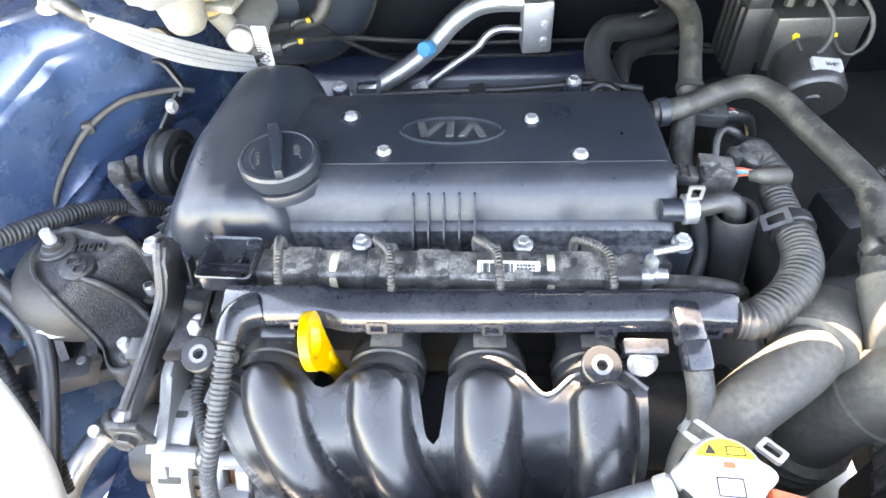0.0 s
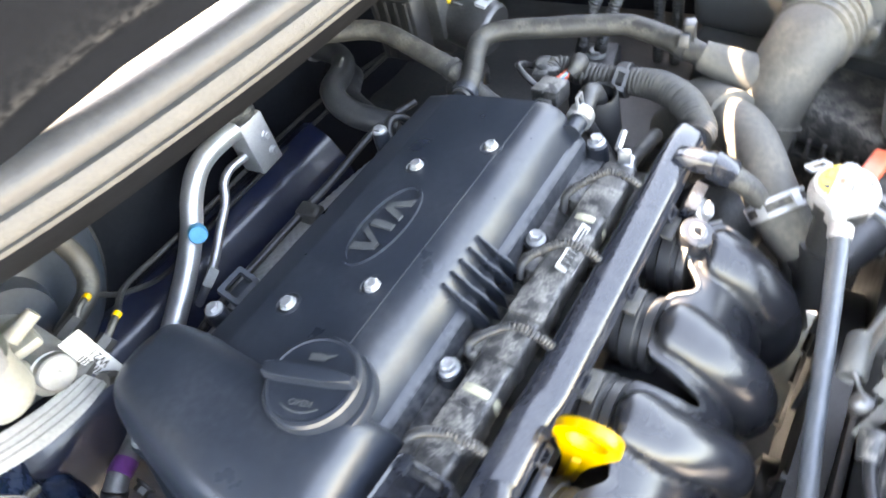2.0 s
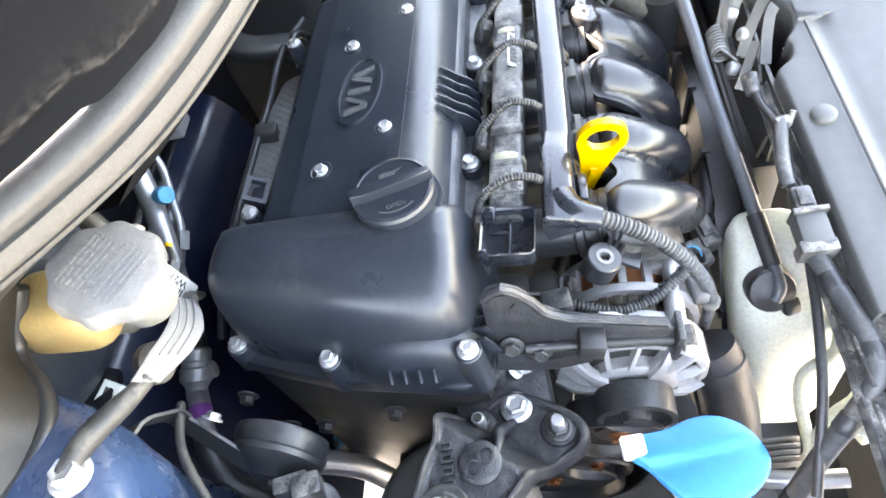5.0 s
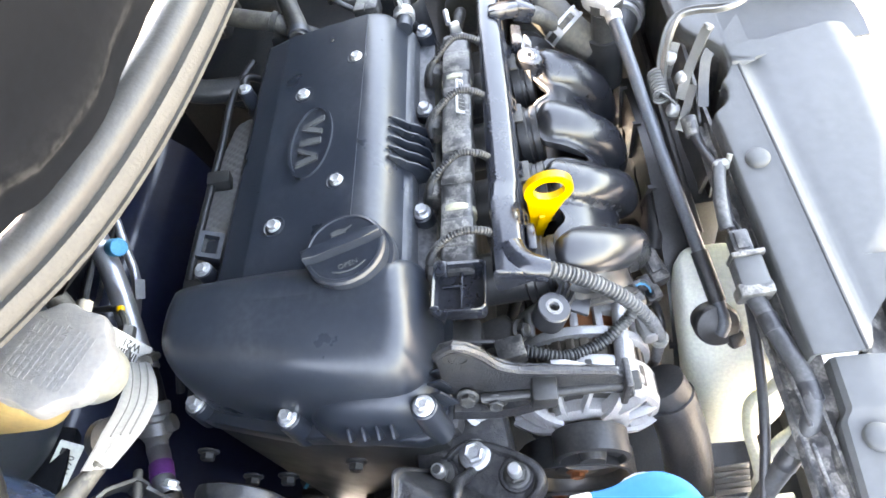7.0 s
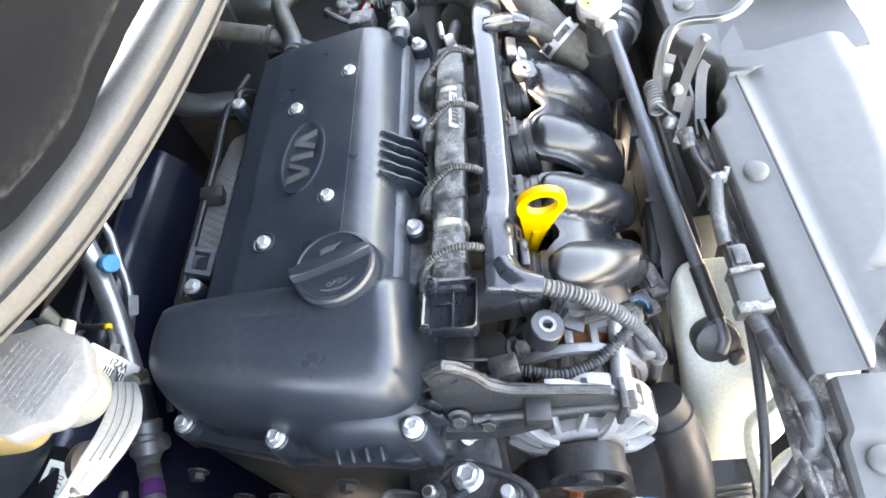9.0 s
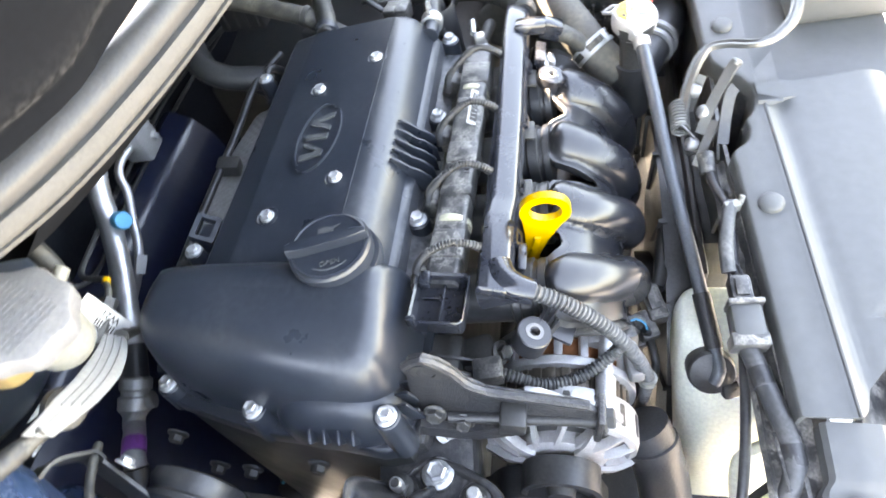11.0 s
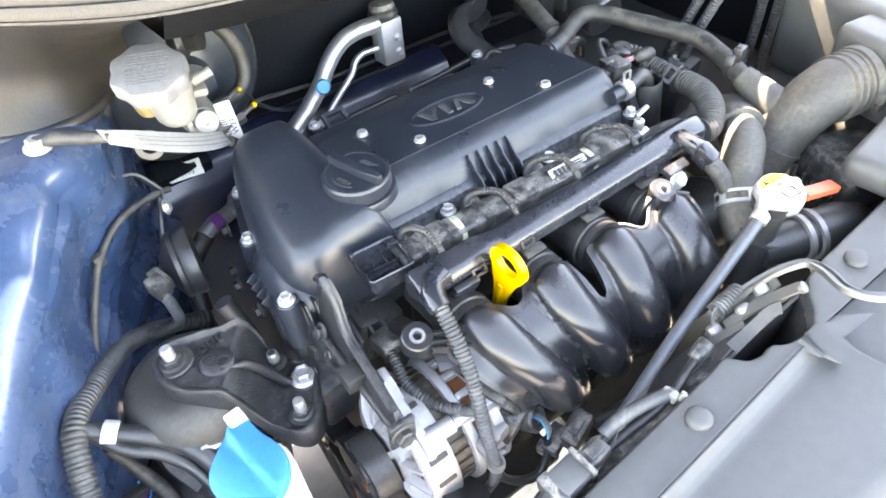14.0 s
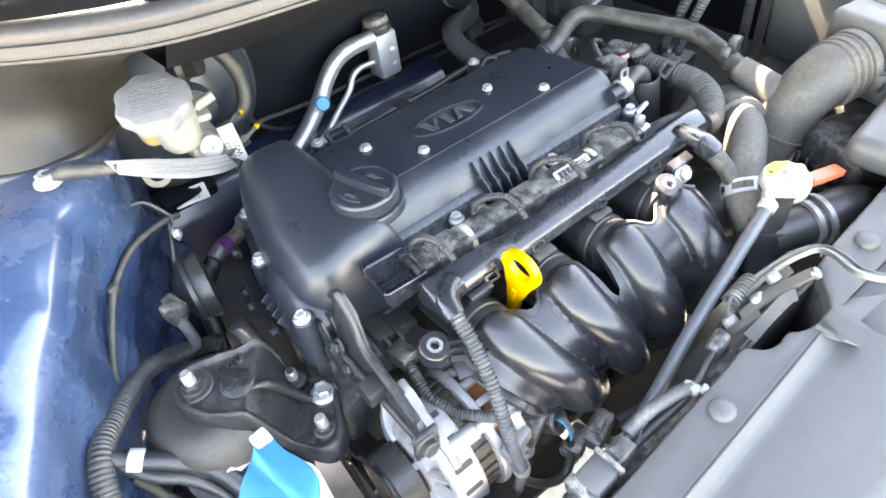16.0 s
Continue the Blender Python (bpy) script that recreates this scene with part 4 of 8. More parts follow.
for p in ((-0.167, -0.187, 0.806), (0.100, -0.196, 0.812)):
    b = bm_new()
    d = Vector((0, -0.35, 1)).normalized()
    P = Vector(p)
    spin(b, P - d * 0.018, d, [(0.0125, 0), (0.0125, 0.017), (0.0115, 0.018), (0.0062, 0.018), (0.0062, 0.012)], 26)
    eye = part("fixing_eye", b, GLOSS, intake, "fixing eye with pale bush")
    part("bush", spin(bm_new(), P - d * 0.010, d, [(0.0064, 0), (0.0064, 0.0105), (0.0038, 0.0105), (0.0036, 0.002)], 20), CAPGREY, eye)
    b = bm_new()
    box(b, P + Vector((0.0045, 0.008, 0.0004)), (0.0018, 0.006, 0.0006), (20, 0, -30))
    part("paint_mark", b, TEAL, eye)
b = bm_new()
for dx in (0.0, 0.010, 0.020):
    sweep(b, [(-0.160, -0.189 - dx * 0.35, 0.800 - dx * 0.5), (-0.145, -0.195 - dx * 0.5, 0.799 - dx * 0.5), (-0.126, -0.202 - dx * 0.7, 0.801 - dx * 0.5)], 1.0, 8, 0.005, up=(0, 0, 1), shape=[(-0.0016, -0.006), (0.0016, -0.006), (0.0012, 0.005), (-0.0012, 0.005)])
box(b, (-0.142, -0.203, 0.784), (0.040, 0.028, 0.004), (20, 6, -15), 0.0015)
part("arm", b, GLOSS, intake, "ribbed arm to the fixing eye")
b = bm_new()
box(b, (-0.005, -0.205, 0.70), (0.24, 0.09, 0.11), (0, 0, 0), 0.02, 3)
part("plenum", b, GLOSS, intake)

b = bm_new()
low = [(runner_x(0, v) - 0.033, skin_at(v)[0].y + 0.002, skin_at(v)[0].z - 0.012) for v in (0.16, 0.25, 0.33, 0.41, 0.49, 0.57)]
sweep(b, low, 1.0, 8, 0.006, up=(0, 0, 1), shape=[(-0.009, -0.0018), (0.009, -0.0018), (0.009, 0.0018), (-0.009, 0.0018)])
part("lower_rim", b, GRIMY, intake, "dusty flat rim below the first runner")

# ---- dipstick ----
dipstick = thing("dipstick", (-0.079, -0.176, 0.755), "bright yellow plastic oil dipstick with ring handle", "dipstick")
DC, DB = Vector((-0.0821, -0.1941, 0.8337)), Vector((-0.0785, -0.1755, 0.7600))
ax = (DC - DB).normalized()
nrm = Vector((0.995, 0.093, -0.02))
nrm = (nrm - ax * nrm.dot(ax)).normalized()
mh = Matrix.Translation(DB) @ Matrix((ax.cross(nrm), ax, nrm)).transposed().to_4x4()
L = (DC - DB).length
b = bm_new()
arms = 48
ring_o = [(0.0187 * math.cos(2 * math.pi * k / arms), L + 0.0187 * math.sin(2 * math.pi * k / arms)) for k in range(arms)]
ring_i = [(0.0122 * math.cos(2 * math.pi * k / arms), L + 0.0012 + 0.0105 * math.sin(2 * math.pi * k / arms)) for k in range(arms)]
ring_slab(b, ring_o, ring_i, -0.0030, 0.0030, mh)
slab(b, [(-0.0062, -0.010), (0.0062, -0.010), (0.0062, L * 0.30), (0.0080, L * 0.55), (0.0165, L - 0.0085), (0.0085, L - 0.0125), (0.0, L - 0.0138), (-0.0085, L - 0.0125), (-0.0165, L - 0.0085), (-0.0080, L * 0.55), (-0.0062, L * 0.30)], -0.0029, 0.0029, mh, 0.0008)
slab(b, [(-0.0022, -0.008), (0.0022, -0.008), (0.0026, L * 0.6), (-0.0026, L * 0.6)], -0.0050, 0.0050, mh, 0.0010)
part("handle", b, YELLOW, dipstick)
part("tube", rod(bm_new(), DB - ax * 0.004, DB - ax * 0.16, 0.006, 12), DARKSTEEL, dipstick)

rear_lead = thing("rear_lead", (0.0, 0.118, 0.79), "thin black cable clipped along the back of the engine", "cable")
part("wire", sweep(bm_new(), [(-0.17, 0.150, 0.735), (-0.135, 0.138, 0.770), (-0.09, 0.128, 0.790), (-0.02, 0.124, 0.797), (0.06, 0.122, 0.800), (0.13, 0.118, 0.808), (0.175, 0.100, 0.812)], 0.0038, 10), RUBBER, rear_lead)
for x, y, z in ((-0.098, 0.120, 0.786), (0.02, 0.117, 0.796)):
    part("clip", box(bm_new(), (x, y, z), (0.016, 0.022, 0.014), (10, 0, 8), 0.002), DULL, rear_lead, "grey metal clip")

# ---- brake servo, master cylinder and reservoir ----
servo = thing("brake_servo", (-0.215, 0.22, 0.72), "large round black brake servo on the bulkhead", "brake servo")
part("drum", spin(bm_new(), (-0.200, 0.318, 0.848), (0.05, -1, 0.05), [(0.098, 0), (0.104, 0.02), (0.104, 0.05), (0.100, 0.058), (0.092, 0.075), (0.068, 0.094), (0.035, 0.104), (0.03, 0.120)], 56), SERVO, servo, "grey-blue painted drum")
part("rim", spin(bm_new(), (-0.200, 0.277, 0.850), (0.05, -1, 0.05), [(0.104, 0), (0.109, 0.002), (0.109, 0.008), (0.104, 0.010)], 56), DARKSTEEL, servo)
master = thing("master_cylinder", (-0.21, 0.13, 0.82), "bare cast aluminium brake master cylinder", "brake cylinder")
part("barrel", spin(bm_new(), (-0.204, 0.215, 0.852), (0.0, -1, 0.04), [(0.019, 0), (0.019, 0.070), (0.016, 0.074), (0.016, 0.086), (0.0125, 0.088)], 28), SILVER, master)
part("end_plug", spin(bm_new(), (-0.2025, 0.128, 0.8585), (0.0, -1, 0.12), [(0.0100, 0), (0.0125, 0.001), (0.0125, 0.007), (0.0112, 0.0085), (0.0025, 0.0085), (0.0015, 0.0075)], 30), SILVER, master, "bright turned end plug")
for dx, dy in ((0.028, 0.125), (0.028, 0.165)):
    part("union", rod(bm_new(), (-0.20, dy, 0.842), (-0.165, dy, 0.848), 0.0065, 6), DARKSTEEL, master)
reservoir = thing("brake_fluid_reservoir", (-0.232, 0.10, 0.86), "milky white brake fluid reservoir, amber fluid, grey cap", "fluid reservoir")
b = bm_new()
spin(b, (-0.229, 0.088, 0.890), (0.0, -0.06, 1), [(0.007, 0), (0.0140, 0.0025), (0.0175, 0.008), (0.0190, 0.018), (0.0205, 0.030), (0.0240, 0.040)], 44)
part("tank_front", b, WHITE, reservoir, angle=70)
b = bm_new()
dome(b, (-0.232, 0.143, 0.890), (0.024, 0.034, 0.034), 4.0, 48, 12)
part("tank_back", b, AMBER, reservoir, "amber fluid showing through the tank", angle=70)
b = bm_new()
box(b, (-0.208, 0.122, 0.899), (0.034, 0.034, 0.008), (0, 4, -8), 0.003)
rod(b, (-0.205, 0.100, 0.915), (-0.186, 0.098, 0.919), 0.0055, 14, 0.0045)
part("tank_side", b, WHITE, reservoir)
rescap = part("cap", spin(bm_new(), (-0.2371, 0.0825, 0.9337), (-0.03, -0.29, 0.957), [(0.0265, 0), (0.0300, 0.002), (0.0305, 0.0125), (0.0292, 0.0158), (0.0268, 0.0168), (0.0, 0.0168)], 112, lobes=8, lobe=0.045), CAPGREY, reservoir, "pale grey scalloped screw cap")
mc = frame_at(Vector((-0.2371, 0.0825, 0.9337)) + Vector((-0.03, -0.29, 0.957)).normalized() * 0.0169, (0.94, -0.35, 0), (-0.03, -0.29, 0.957))
part("print", bars(bm_new(), mc @ Matrix.Translation((0, 0.0105, 0)), 5, 0.034, 0.017, 0.26), CAPGREY, rescap)
letters("AVERTISSEMENT", 0.0048, mc @ Matrix.Translation((0, -0.001, 0)), CAPGREY, rescap)
part("print", bars(bm_new(), mc @ Matrix.Translation((0, -0.0115, 0)), 4, 0.034, 0.014, 0.26), CAPGREY, rescap)
b = bm_new()
rod(b, (-0.222, 0.130, 0.885), (-0.214, 0.140, 0.858), 0.010, 18)
part("neck", b, WHITE, reservoir)
b = bm_new()
ring_slab(b, ellipse(0.013, 0.013, 24), ellipse(0.0075, 0.0075, 24), -0.003, 0.003, frame_at((-0.262, 0.086, 0.880), (1, 0, 0), (0, -1, 0.3)))
part("hook", b, RUBBER, reservoir)

# two steel brake pipes
for k, (y0, z0, c) in enumerate(((0.125, 0.848, 0.0), (0.165, 0.848, 0.018))):
    pipe = thing("brake_pipe", (-0.165, y0, z0), "thin dark brake pipe with a yellow paint mark", "pipe", "brake pipes")
    part("tube", sweep(bm_new(), [(-0.168, y0, z0), (-0.150, y0 + 0.01, z0 + 0.002), (-0.12, 0.20 + c, 0.815 - c), (-0.07, 0.235 + c, 0.79 - c * 2), (0.02, 0.27, 0.765 - c), (0.20, 0.285, 0.755 - c), (0.34, 0.25, 0.76)], 0.0026, 8, 0.01), DARKSTEEL, pipe)
    part("paint_mark", spin(bm_new(), (-0.152, y0 + 0.0085, z0 + 0.002), (1, 0.4, 0), [(0.0031, 0), (0.0031, 0.004)], 10), YELLOW, pipe)

# vacuum hose beside the servo
vac = thing("vacuum_hose", (-0.16, 0.2, 0.9), "dusty black vacuum hose curling behind the reservoir", "hose")
part("tube", sweep(bm_new(), [(-0.165, 0.235, 0.905), (-0.150, 0.215, 0.915), (-0.135, 0.20, 0.895), (-0.132, 0.195, 0.865), (-0.145, 0.185, 0.845), (-0.18, 0.18, 0.835)], 0.008, 12), DUSTY_HOSE, vac)
part("valve", spin(bm_new(), (-0.185, 0.232, 0.895), (0.6, -0.5, 0.1), [(0.016, 0), (0.019, 0.004), (0.019, 0.012), (0.012, 0.016), (0.012, 0.03)], 22), RUBBER, vac)

# paper tag tied to the strut tower
tag = thing("paper_tag", (-0.325, 0.075, 0.915), "white paper strap tag hanging from the strut tower", "tag")
TP = [Vector(p) for p in ((-0.293, 0.052, 0.922), (-0.268, 0.059, 0.903), (-0.241, 0.072, 0.881), (-0.212, 0.095, 0.856), (-0.191, 0.114, 0.840))]
tw = [0.0075, 0.0115, 0.0120, 0.0105, 0.0080]
b = bm_new()
tp = smooth_path(TP, 0.004)
vs = []
for i, p in enumerate(tp):
    u = i / (len(tp) - 1) * 4
    k = min(int(u), 3)
    w = tw[k] + (tw[k + 1] - tw[k]) * (u - k)
    d = Vector((0.30, -0.50, -0.80)).normalized()
    vs.append([b.verts.new(p + d * (w * s) + Vector((0, 0, 0.0007 * math.cos(s * 9)))) for s in (-1, -0.75, -0.5, -0.25, 0, 0.25, 0.5, 0.75, 1)])
for a, c in zip(vs, vs[1:]):
    for k in range(8):
        b.faces.new((a[k], a[k + 1], c[k + 1], c[k]))
bmesh.ops.solidify(b, geom=b.faces[:], thickness=0.0006)
strap = part("strap", b, PAPER, tag, "creased white paper strap")
for s in (-0.5, 0.0, 0.5):
    b = bm_new()
    pts = [p + Vector((0.35, -0.55, -0.75)).normalized() * (0.010 * s) + Vector((-0.0008, -0.0012, 0.0012)) for p in TP[1:]]
    sweep(b, pts, 0.0004, 5, 0.01)
    part("printed_line", b, CAPGREY, strap)
part("stem", sweep(bm_new(), [(-0.338, 0.082, 0.921), (-0.320, 0.073, 0.922), (-0.305, 0.062, 0.921), (-0.289, 0.054, 0.917)], [0.005, 0.0065, 0.006, 0.004], 10), DUSTY_HOSE, tag)
ml = frame_at((-0.182, 0.120, 0.850), (-0.08, -0.10, 0.98), (-0.25, -0.95, 0.10))
b = bm_new()
slab(b, rounded(0.023, 0.0078, 0.001), -0.0004, 0.0004, ml)
card = part("card", b, PAPER, tag, "small white card with a code")
letters("W21", 0.0085, ml @ Matrix.Translation((-0.004, -0.0025, 0.0005)), INK, card)
b = bm_new()
for k in range(8):
    slab(b, [(-0.012 + 0.0023 * k, -0.0070), (-0.0108 + 0.0023 * k, -0.0070), (-0.0108 + 0.0023 * k, -0.0015), (-0.012 + 0.0023 * k, -0.0015)], 0.0004, 0.0007, ml @ Matrix.Translation((0.0, 0.009, 0)))
part("barcode", b, INK, card)
part("tie", sweep(bm_new(), [(-0.190, 0.112, 0.836), (-0.182, 0.118, 0.826), (-0.172, 0.122, 0.812)], [0.006, 0.0045, 0.003], 8), DUSTY_HOSE, tag)

ml = frame_at((-0.228, 0.250, 0.7345), (0.95, -0.22, 0.05), (-0.2, -0.72, 0.66))
sticker = thing("sticker", (-0.224, 0.24, 0.735), "pale green-white barcode sticker on a dark bracket", "sticker")
part("bracket", box(bm_new(), (-0.228, 0.270, 0.7215), (0.07, 0.03, 0.05), (30, 0, 0), 0.004), FELT, sticker)
b = bm_new()
slab(b, rounded(0.021, 0.010, 0.001), -0.004, 0.0004, ml)
paper = part("paper", b, TANK, sticker)
letters("W70", 0.0085, ml @ Matrix.Translation((0.002, -0.004, 0.0005)), INK, paper)
part("barcode", bars(bm_new(), ml @ Matrix.Translation((0, 0.0045, 0.0004)), 1, 0.034, 0.007), INK, paper)

# ---- air-conditioning pipes ----
ac = thing("air_conditioning_pipe", (0.0, 0.26, 0.70), "bright bent aluminium air-conditioning pipe with blue cap", "pipe")
part("large_pipe", sweep(bm_new(), [(0.070, 0.255, 0.822), (0.040, 0.256, 0.822), (0.014, 0.255, 0.816), (-0.010, 0.250, 0.800), (-0.030, 0.243, 0.780), (-0.055, 0.234, 0.762), (-0.080, 0.224, 0.750), (-0.105, 0.214, 0.740), (-0.132, 0.204, 0.729)], 0.0108, 20), PIPE, ac)
d = Vector((-0.80, -0.30, -0.36)).normalized()
c0 = Vector((-0.132, 0.204, 0.729))
part("collar", spin(bm_new(), c0 - d * 0.006, d, [(0.0115, 0), (0.0135, 0.001), (0.0135, 0.006), (0.0120, 0.007), (0.0120, 0.009), (0.0140, 0.010), (0.0140, 0.016), (0.0118, 0.017)], 26), SILVER, ac)
part("hose", sweep(bm_new(), [c0, (-0.150, 0.197, 0.721), (-0.172, 0.190, 0.713)], 0.0118, 16), RUBBER, ac)
d = Vector((-0.86, -0.02, -0.48)).normalized()
c1 = Vector((-0.168, 0.190, 0.716))
part("crimp", spin(bm_new(), c1, d, [(0.0120, 0), (0.0145, 0.002), (0.0145, 0.011), (0.0125, 0.013), (0.0125, 0.017), (0.0148, 0.019), (0.0148, 0.030), (0.0120, 0.033), (0.0098, 0.037), (0.0098, 0.046)], 26), SILVER, ac)
part("side_port", rod(bm_new(), c1 + d * 0.026, c1 + d * 0.034 + Vector((0.014, -0.018, 0.004)), 0.0075, 16, 0.0082, 0.001), SILVER, ac)
part("tape", spin(bm_new(), (-0.2215, 0.1790, 0.6985), (-0.85, -0.38, 0.05), [(0.0106, 0), (0.0106, 0.014)], 20), PURPLE, ac, "purple marking tape")
part("end_pipe", sweep(bm_new(), [c1 + d * 0.044, (-0.2145, 0.1825, 0.6975), (-0.232, 0.1745, 0.6990), (-0.246, 0.168, 0.695)], 0.0098, 16), SILVER, ac)
part("end_hose", sweep(bm_new(), [(-0.244, 0.169, 0.6955), (-0.262, 0.165, 0.680), (-0.280, 0.150, 0.664), (-0.288, 0.12, 0.63)], 0.0108, 16), RUBBER, ac)
part("lower_tube", sweep(bm_new(), [(-0.268, 0.060, 0.690), (-0.262, 0.050, 0.660), (-0.258, 0.038, 0.625), (-0.262, 0.02, 0.59)], 0.0105, 16), PIPE, ac)
part("small_pipe", sweep(bm_new(), [(0.070, 0.262, 0.785), (0.045, 0.262, 0.786), (0.030, 0.259, 0.780), (0.018, 0.252, 0.768), (-0.010, 0.243, 0.752), (-0.036, 0.234, 0.737), (-0.058, 0.240, 0.716), (-0.08, 0.255, 0.69), (-0.12, 0.262, 0.66)], 0.0046, 12), PIPE, ac)
b = bm_new()
box(b, (0.086, 0.262, 0.793), (0.034, 0.030, 0.062), (0, 0, 4), 0.003)
block = part("block", b, ALLOY, ac, "square aluminium valve block")
part("collar", spin(bm_new(), (0.084, 0.262, 0.823), (0, 0.1, 1), [(0.017, 0), (0.020, 0.004), (0.020, 0.008), (0.016, 0.010), (0.018, 0.014), (0.016, 0.02), (0.006, 0.022)], 24), GRIMY, block)
for z in (0.79, 0.81):
    part("screw", bolt_mesh(bm_new(), (0.094, 0.2465, z - 0.012), (0, -1, 0), 0.004, 0.004), ZINC, block)
b = bm_new()
spin(b, (-0.034, 0.226, 0.785), (-0.35, -0.75, 0.35), [(0.0085, 0), (0.0090, 0.002), (0.0090, 0.014), (0.0078, 0.016)], 22)
part("cap", b, TEAL, ac, "bright blue service port cap")
ml = frame_at((-0.050, 0.228, 0.732), (0.75, -0.3, 0.6), (-0.3, -0.85, 0.4))
part("label", slab(bm_new(), rounded(0.010, 0.005, 0.001), -0.003, 0.0005, ml), PAPER, ac)

# ---- horn on its bracket ----
horn = thing("horn", (-0.285, 0.055, 0.73), "black disc horn on a steel strap bracket", "horn")
hd = Vector((1.0, -0.12, -0.02)).normalized()
part("disc", spin(bm_new(), (-0.299, 0.056, 0.768), hd, [(0.014, -0.004), (0.018, 0), (0.030, 0.006), (0.0335, 0.009), (0.0335, 0.013), (0.0315, 0.015), (0.0335, 0.019), (0.0345, 0.024), (0.0335, 0.028), (0.027, 0.030), (0.0255, 0.027), (0.020, 0.0275), (0.018, 0.030), (0.010, 0.029)], 44), RUBBER, horn)
b = bm_new()
sweep(b, [(-0.3045, 0.0520, 0.7640), (-0.3000, 0.0590, 0.7740), (-0.2860, 0.0845, 0.7960), (-0.2760, 0.1040, 0.8110)], 1.0, 8, 0.006, up=(0.82, -0.30, -0.48), shape=[(-0.0100, -0.0012), (0.0100, -0.0012), (0.0100, 0.0012), (-0.0100, 0.0012)])
sweep(b, [(-0.2760, 0.1040, 0.8110), (-0.2715, 0.1110, 0.8165), (-0.2765, 0.1150, 0.8270), (-0.2850, 0.1200, 0.8380), (-0.3000, 0.1260, 0.8400)], 1.0, 8, 0.004, up=(0.3, -0.9, 0.3), shape=[(-0.0012, -0.0080), (0.0012, -0.0080), (0.0012, 0.0080), (-0.0012, 0.0080)])
part("strap", b, DARKSTEEL, horn, "folded grey steel strap", angle=30)
b = bm_new()
box(b, (-0.313, 0.018, 0.786), (0.016, 0.020, 0.018), (10, 0, 20), 0.003)
box(b, (-0.309, 0.034, 0.778), (0.012, 0.024, 0.014), (10, 0, 20), 0.002)
part("plug", b, GRIMY, horn)
bolt(horn, (-0.3025, 0.056, 0.768), (-1, 0, 0.1), 0.006, 0.006, material=DARKSTEEL)
bolt(horn, (-0.2745, 0.083, 0.814), (0.9, -0.3, 0.2), 0.005, 0.005)

# ---- looms on the inner wing ----
cable = thing("wing_cable", (-0.34, 0.05, 0.81), "thin dusty cable clipped to the inner wing", "cable")
part("wire", sweep(bm_new(), [(-0.262, 0.112, 0.812), (-0.274, 0.105, 0.818), (-0.296, 0.095, 0.821), (-0.318, 0.075, 0.825), (-0.342, 0.054, 0.815), (-0.358, 0.034, 0.800), (-0.376, 0.010, 0.775), (-0.392, -0.012, 0.735), (-0.405, -0.04, 0.70), (-0.415, -0.09, 0.68), (-0.42, -0.15, 0.66)], 0.0032, 10), DUSTY_HOSE, cable)
part("clip", box(bm_new(), (-0.345, 0.053, 0.813), (0.010, 0.008, 0.012), (0, 0, 20), 0.002), DUSTY_HOSE, cable)

loom = thing("wing_loom", (-0.37, 0.0, 0.75), "thick black corrugated wiring loom along the inner wing", "cable loom")
part("conduit", sweep(bm_new(), [(-0.290, 0.085, 0.655), (-0.318, 0.080, 0.672), (-0.345, 0.055, 0.705), (-0.366, 0.020, 0.737), (-0.388, -0.030, 0.765), (-0.408, -0.075, 0.782), (-0.418, -0.110, 0.770), (-0.425, -0.16, 0.74), (-0.43, -0.25, 0.72)], 0.0088, 16, 0.0015, 0.07, 0.0042), LOOM, loom)
part("branch", sweep(bm_new(), [(-0.313, 0.012, 0.784), (-0.311, 0.014, 0.760), (-0.313, 0.022, 0.732), (-0.328, 0.035, 0.716), (-0.348, 0.045, 0.712)], 0.0048, 12, 0.001, 0.10, 0.0032), LOOM, loom)
loom2 = thing("taped_loom", (-0.39, -0.09, 0.77), "taped black loom with a band of white tape", "cable loom")
LP = [(-0.412, -0.080, 0.784), (-0.402, -0.085, 0.776), (-0.390, -0.092, 0.770), (-0.372, -0.103, 0.762), (-0.352, -0.118, 0.750), (-0.340, -0.137, 0.735), (-0.335, -0.165, 0.71), (-0.335, -0.22, 0.66)]
part("wrap", sweep(bm_new(), LP, [0.007, 0.0075, 0.008, 0.0085, 0.008, 0.008, 0.008, 0.008], 12, flat=0.8), RUBBER, loom2)
part("wrap_branch", sweep(bm_new(), [(-0.405, -0.083, 0.775), (-0.388, -0.104, 0.760), (-0.366, -0.118, 0.746), (-0.350, -0.14, 0.72), (-0.345, -0.18, 0.68)], 0.0055, 10), RUBBER, loom2)
part("tape", spin(bm_new(), (-0.3955, -0.0885, 0.7725), (0.012, -0.007, -0.006), [(0.0092, 0), (0.0095, 0.001), (0.0095, 0.010), (0.0092, 0.011)], 18), PAPER, loom2, "band of white tape")

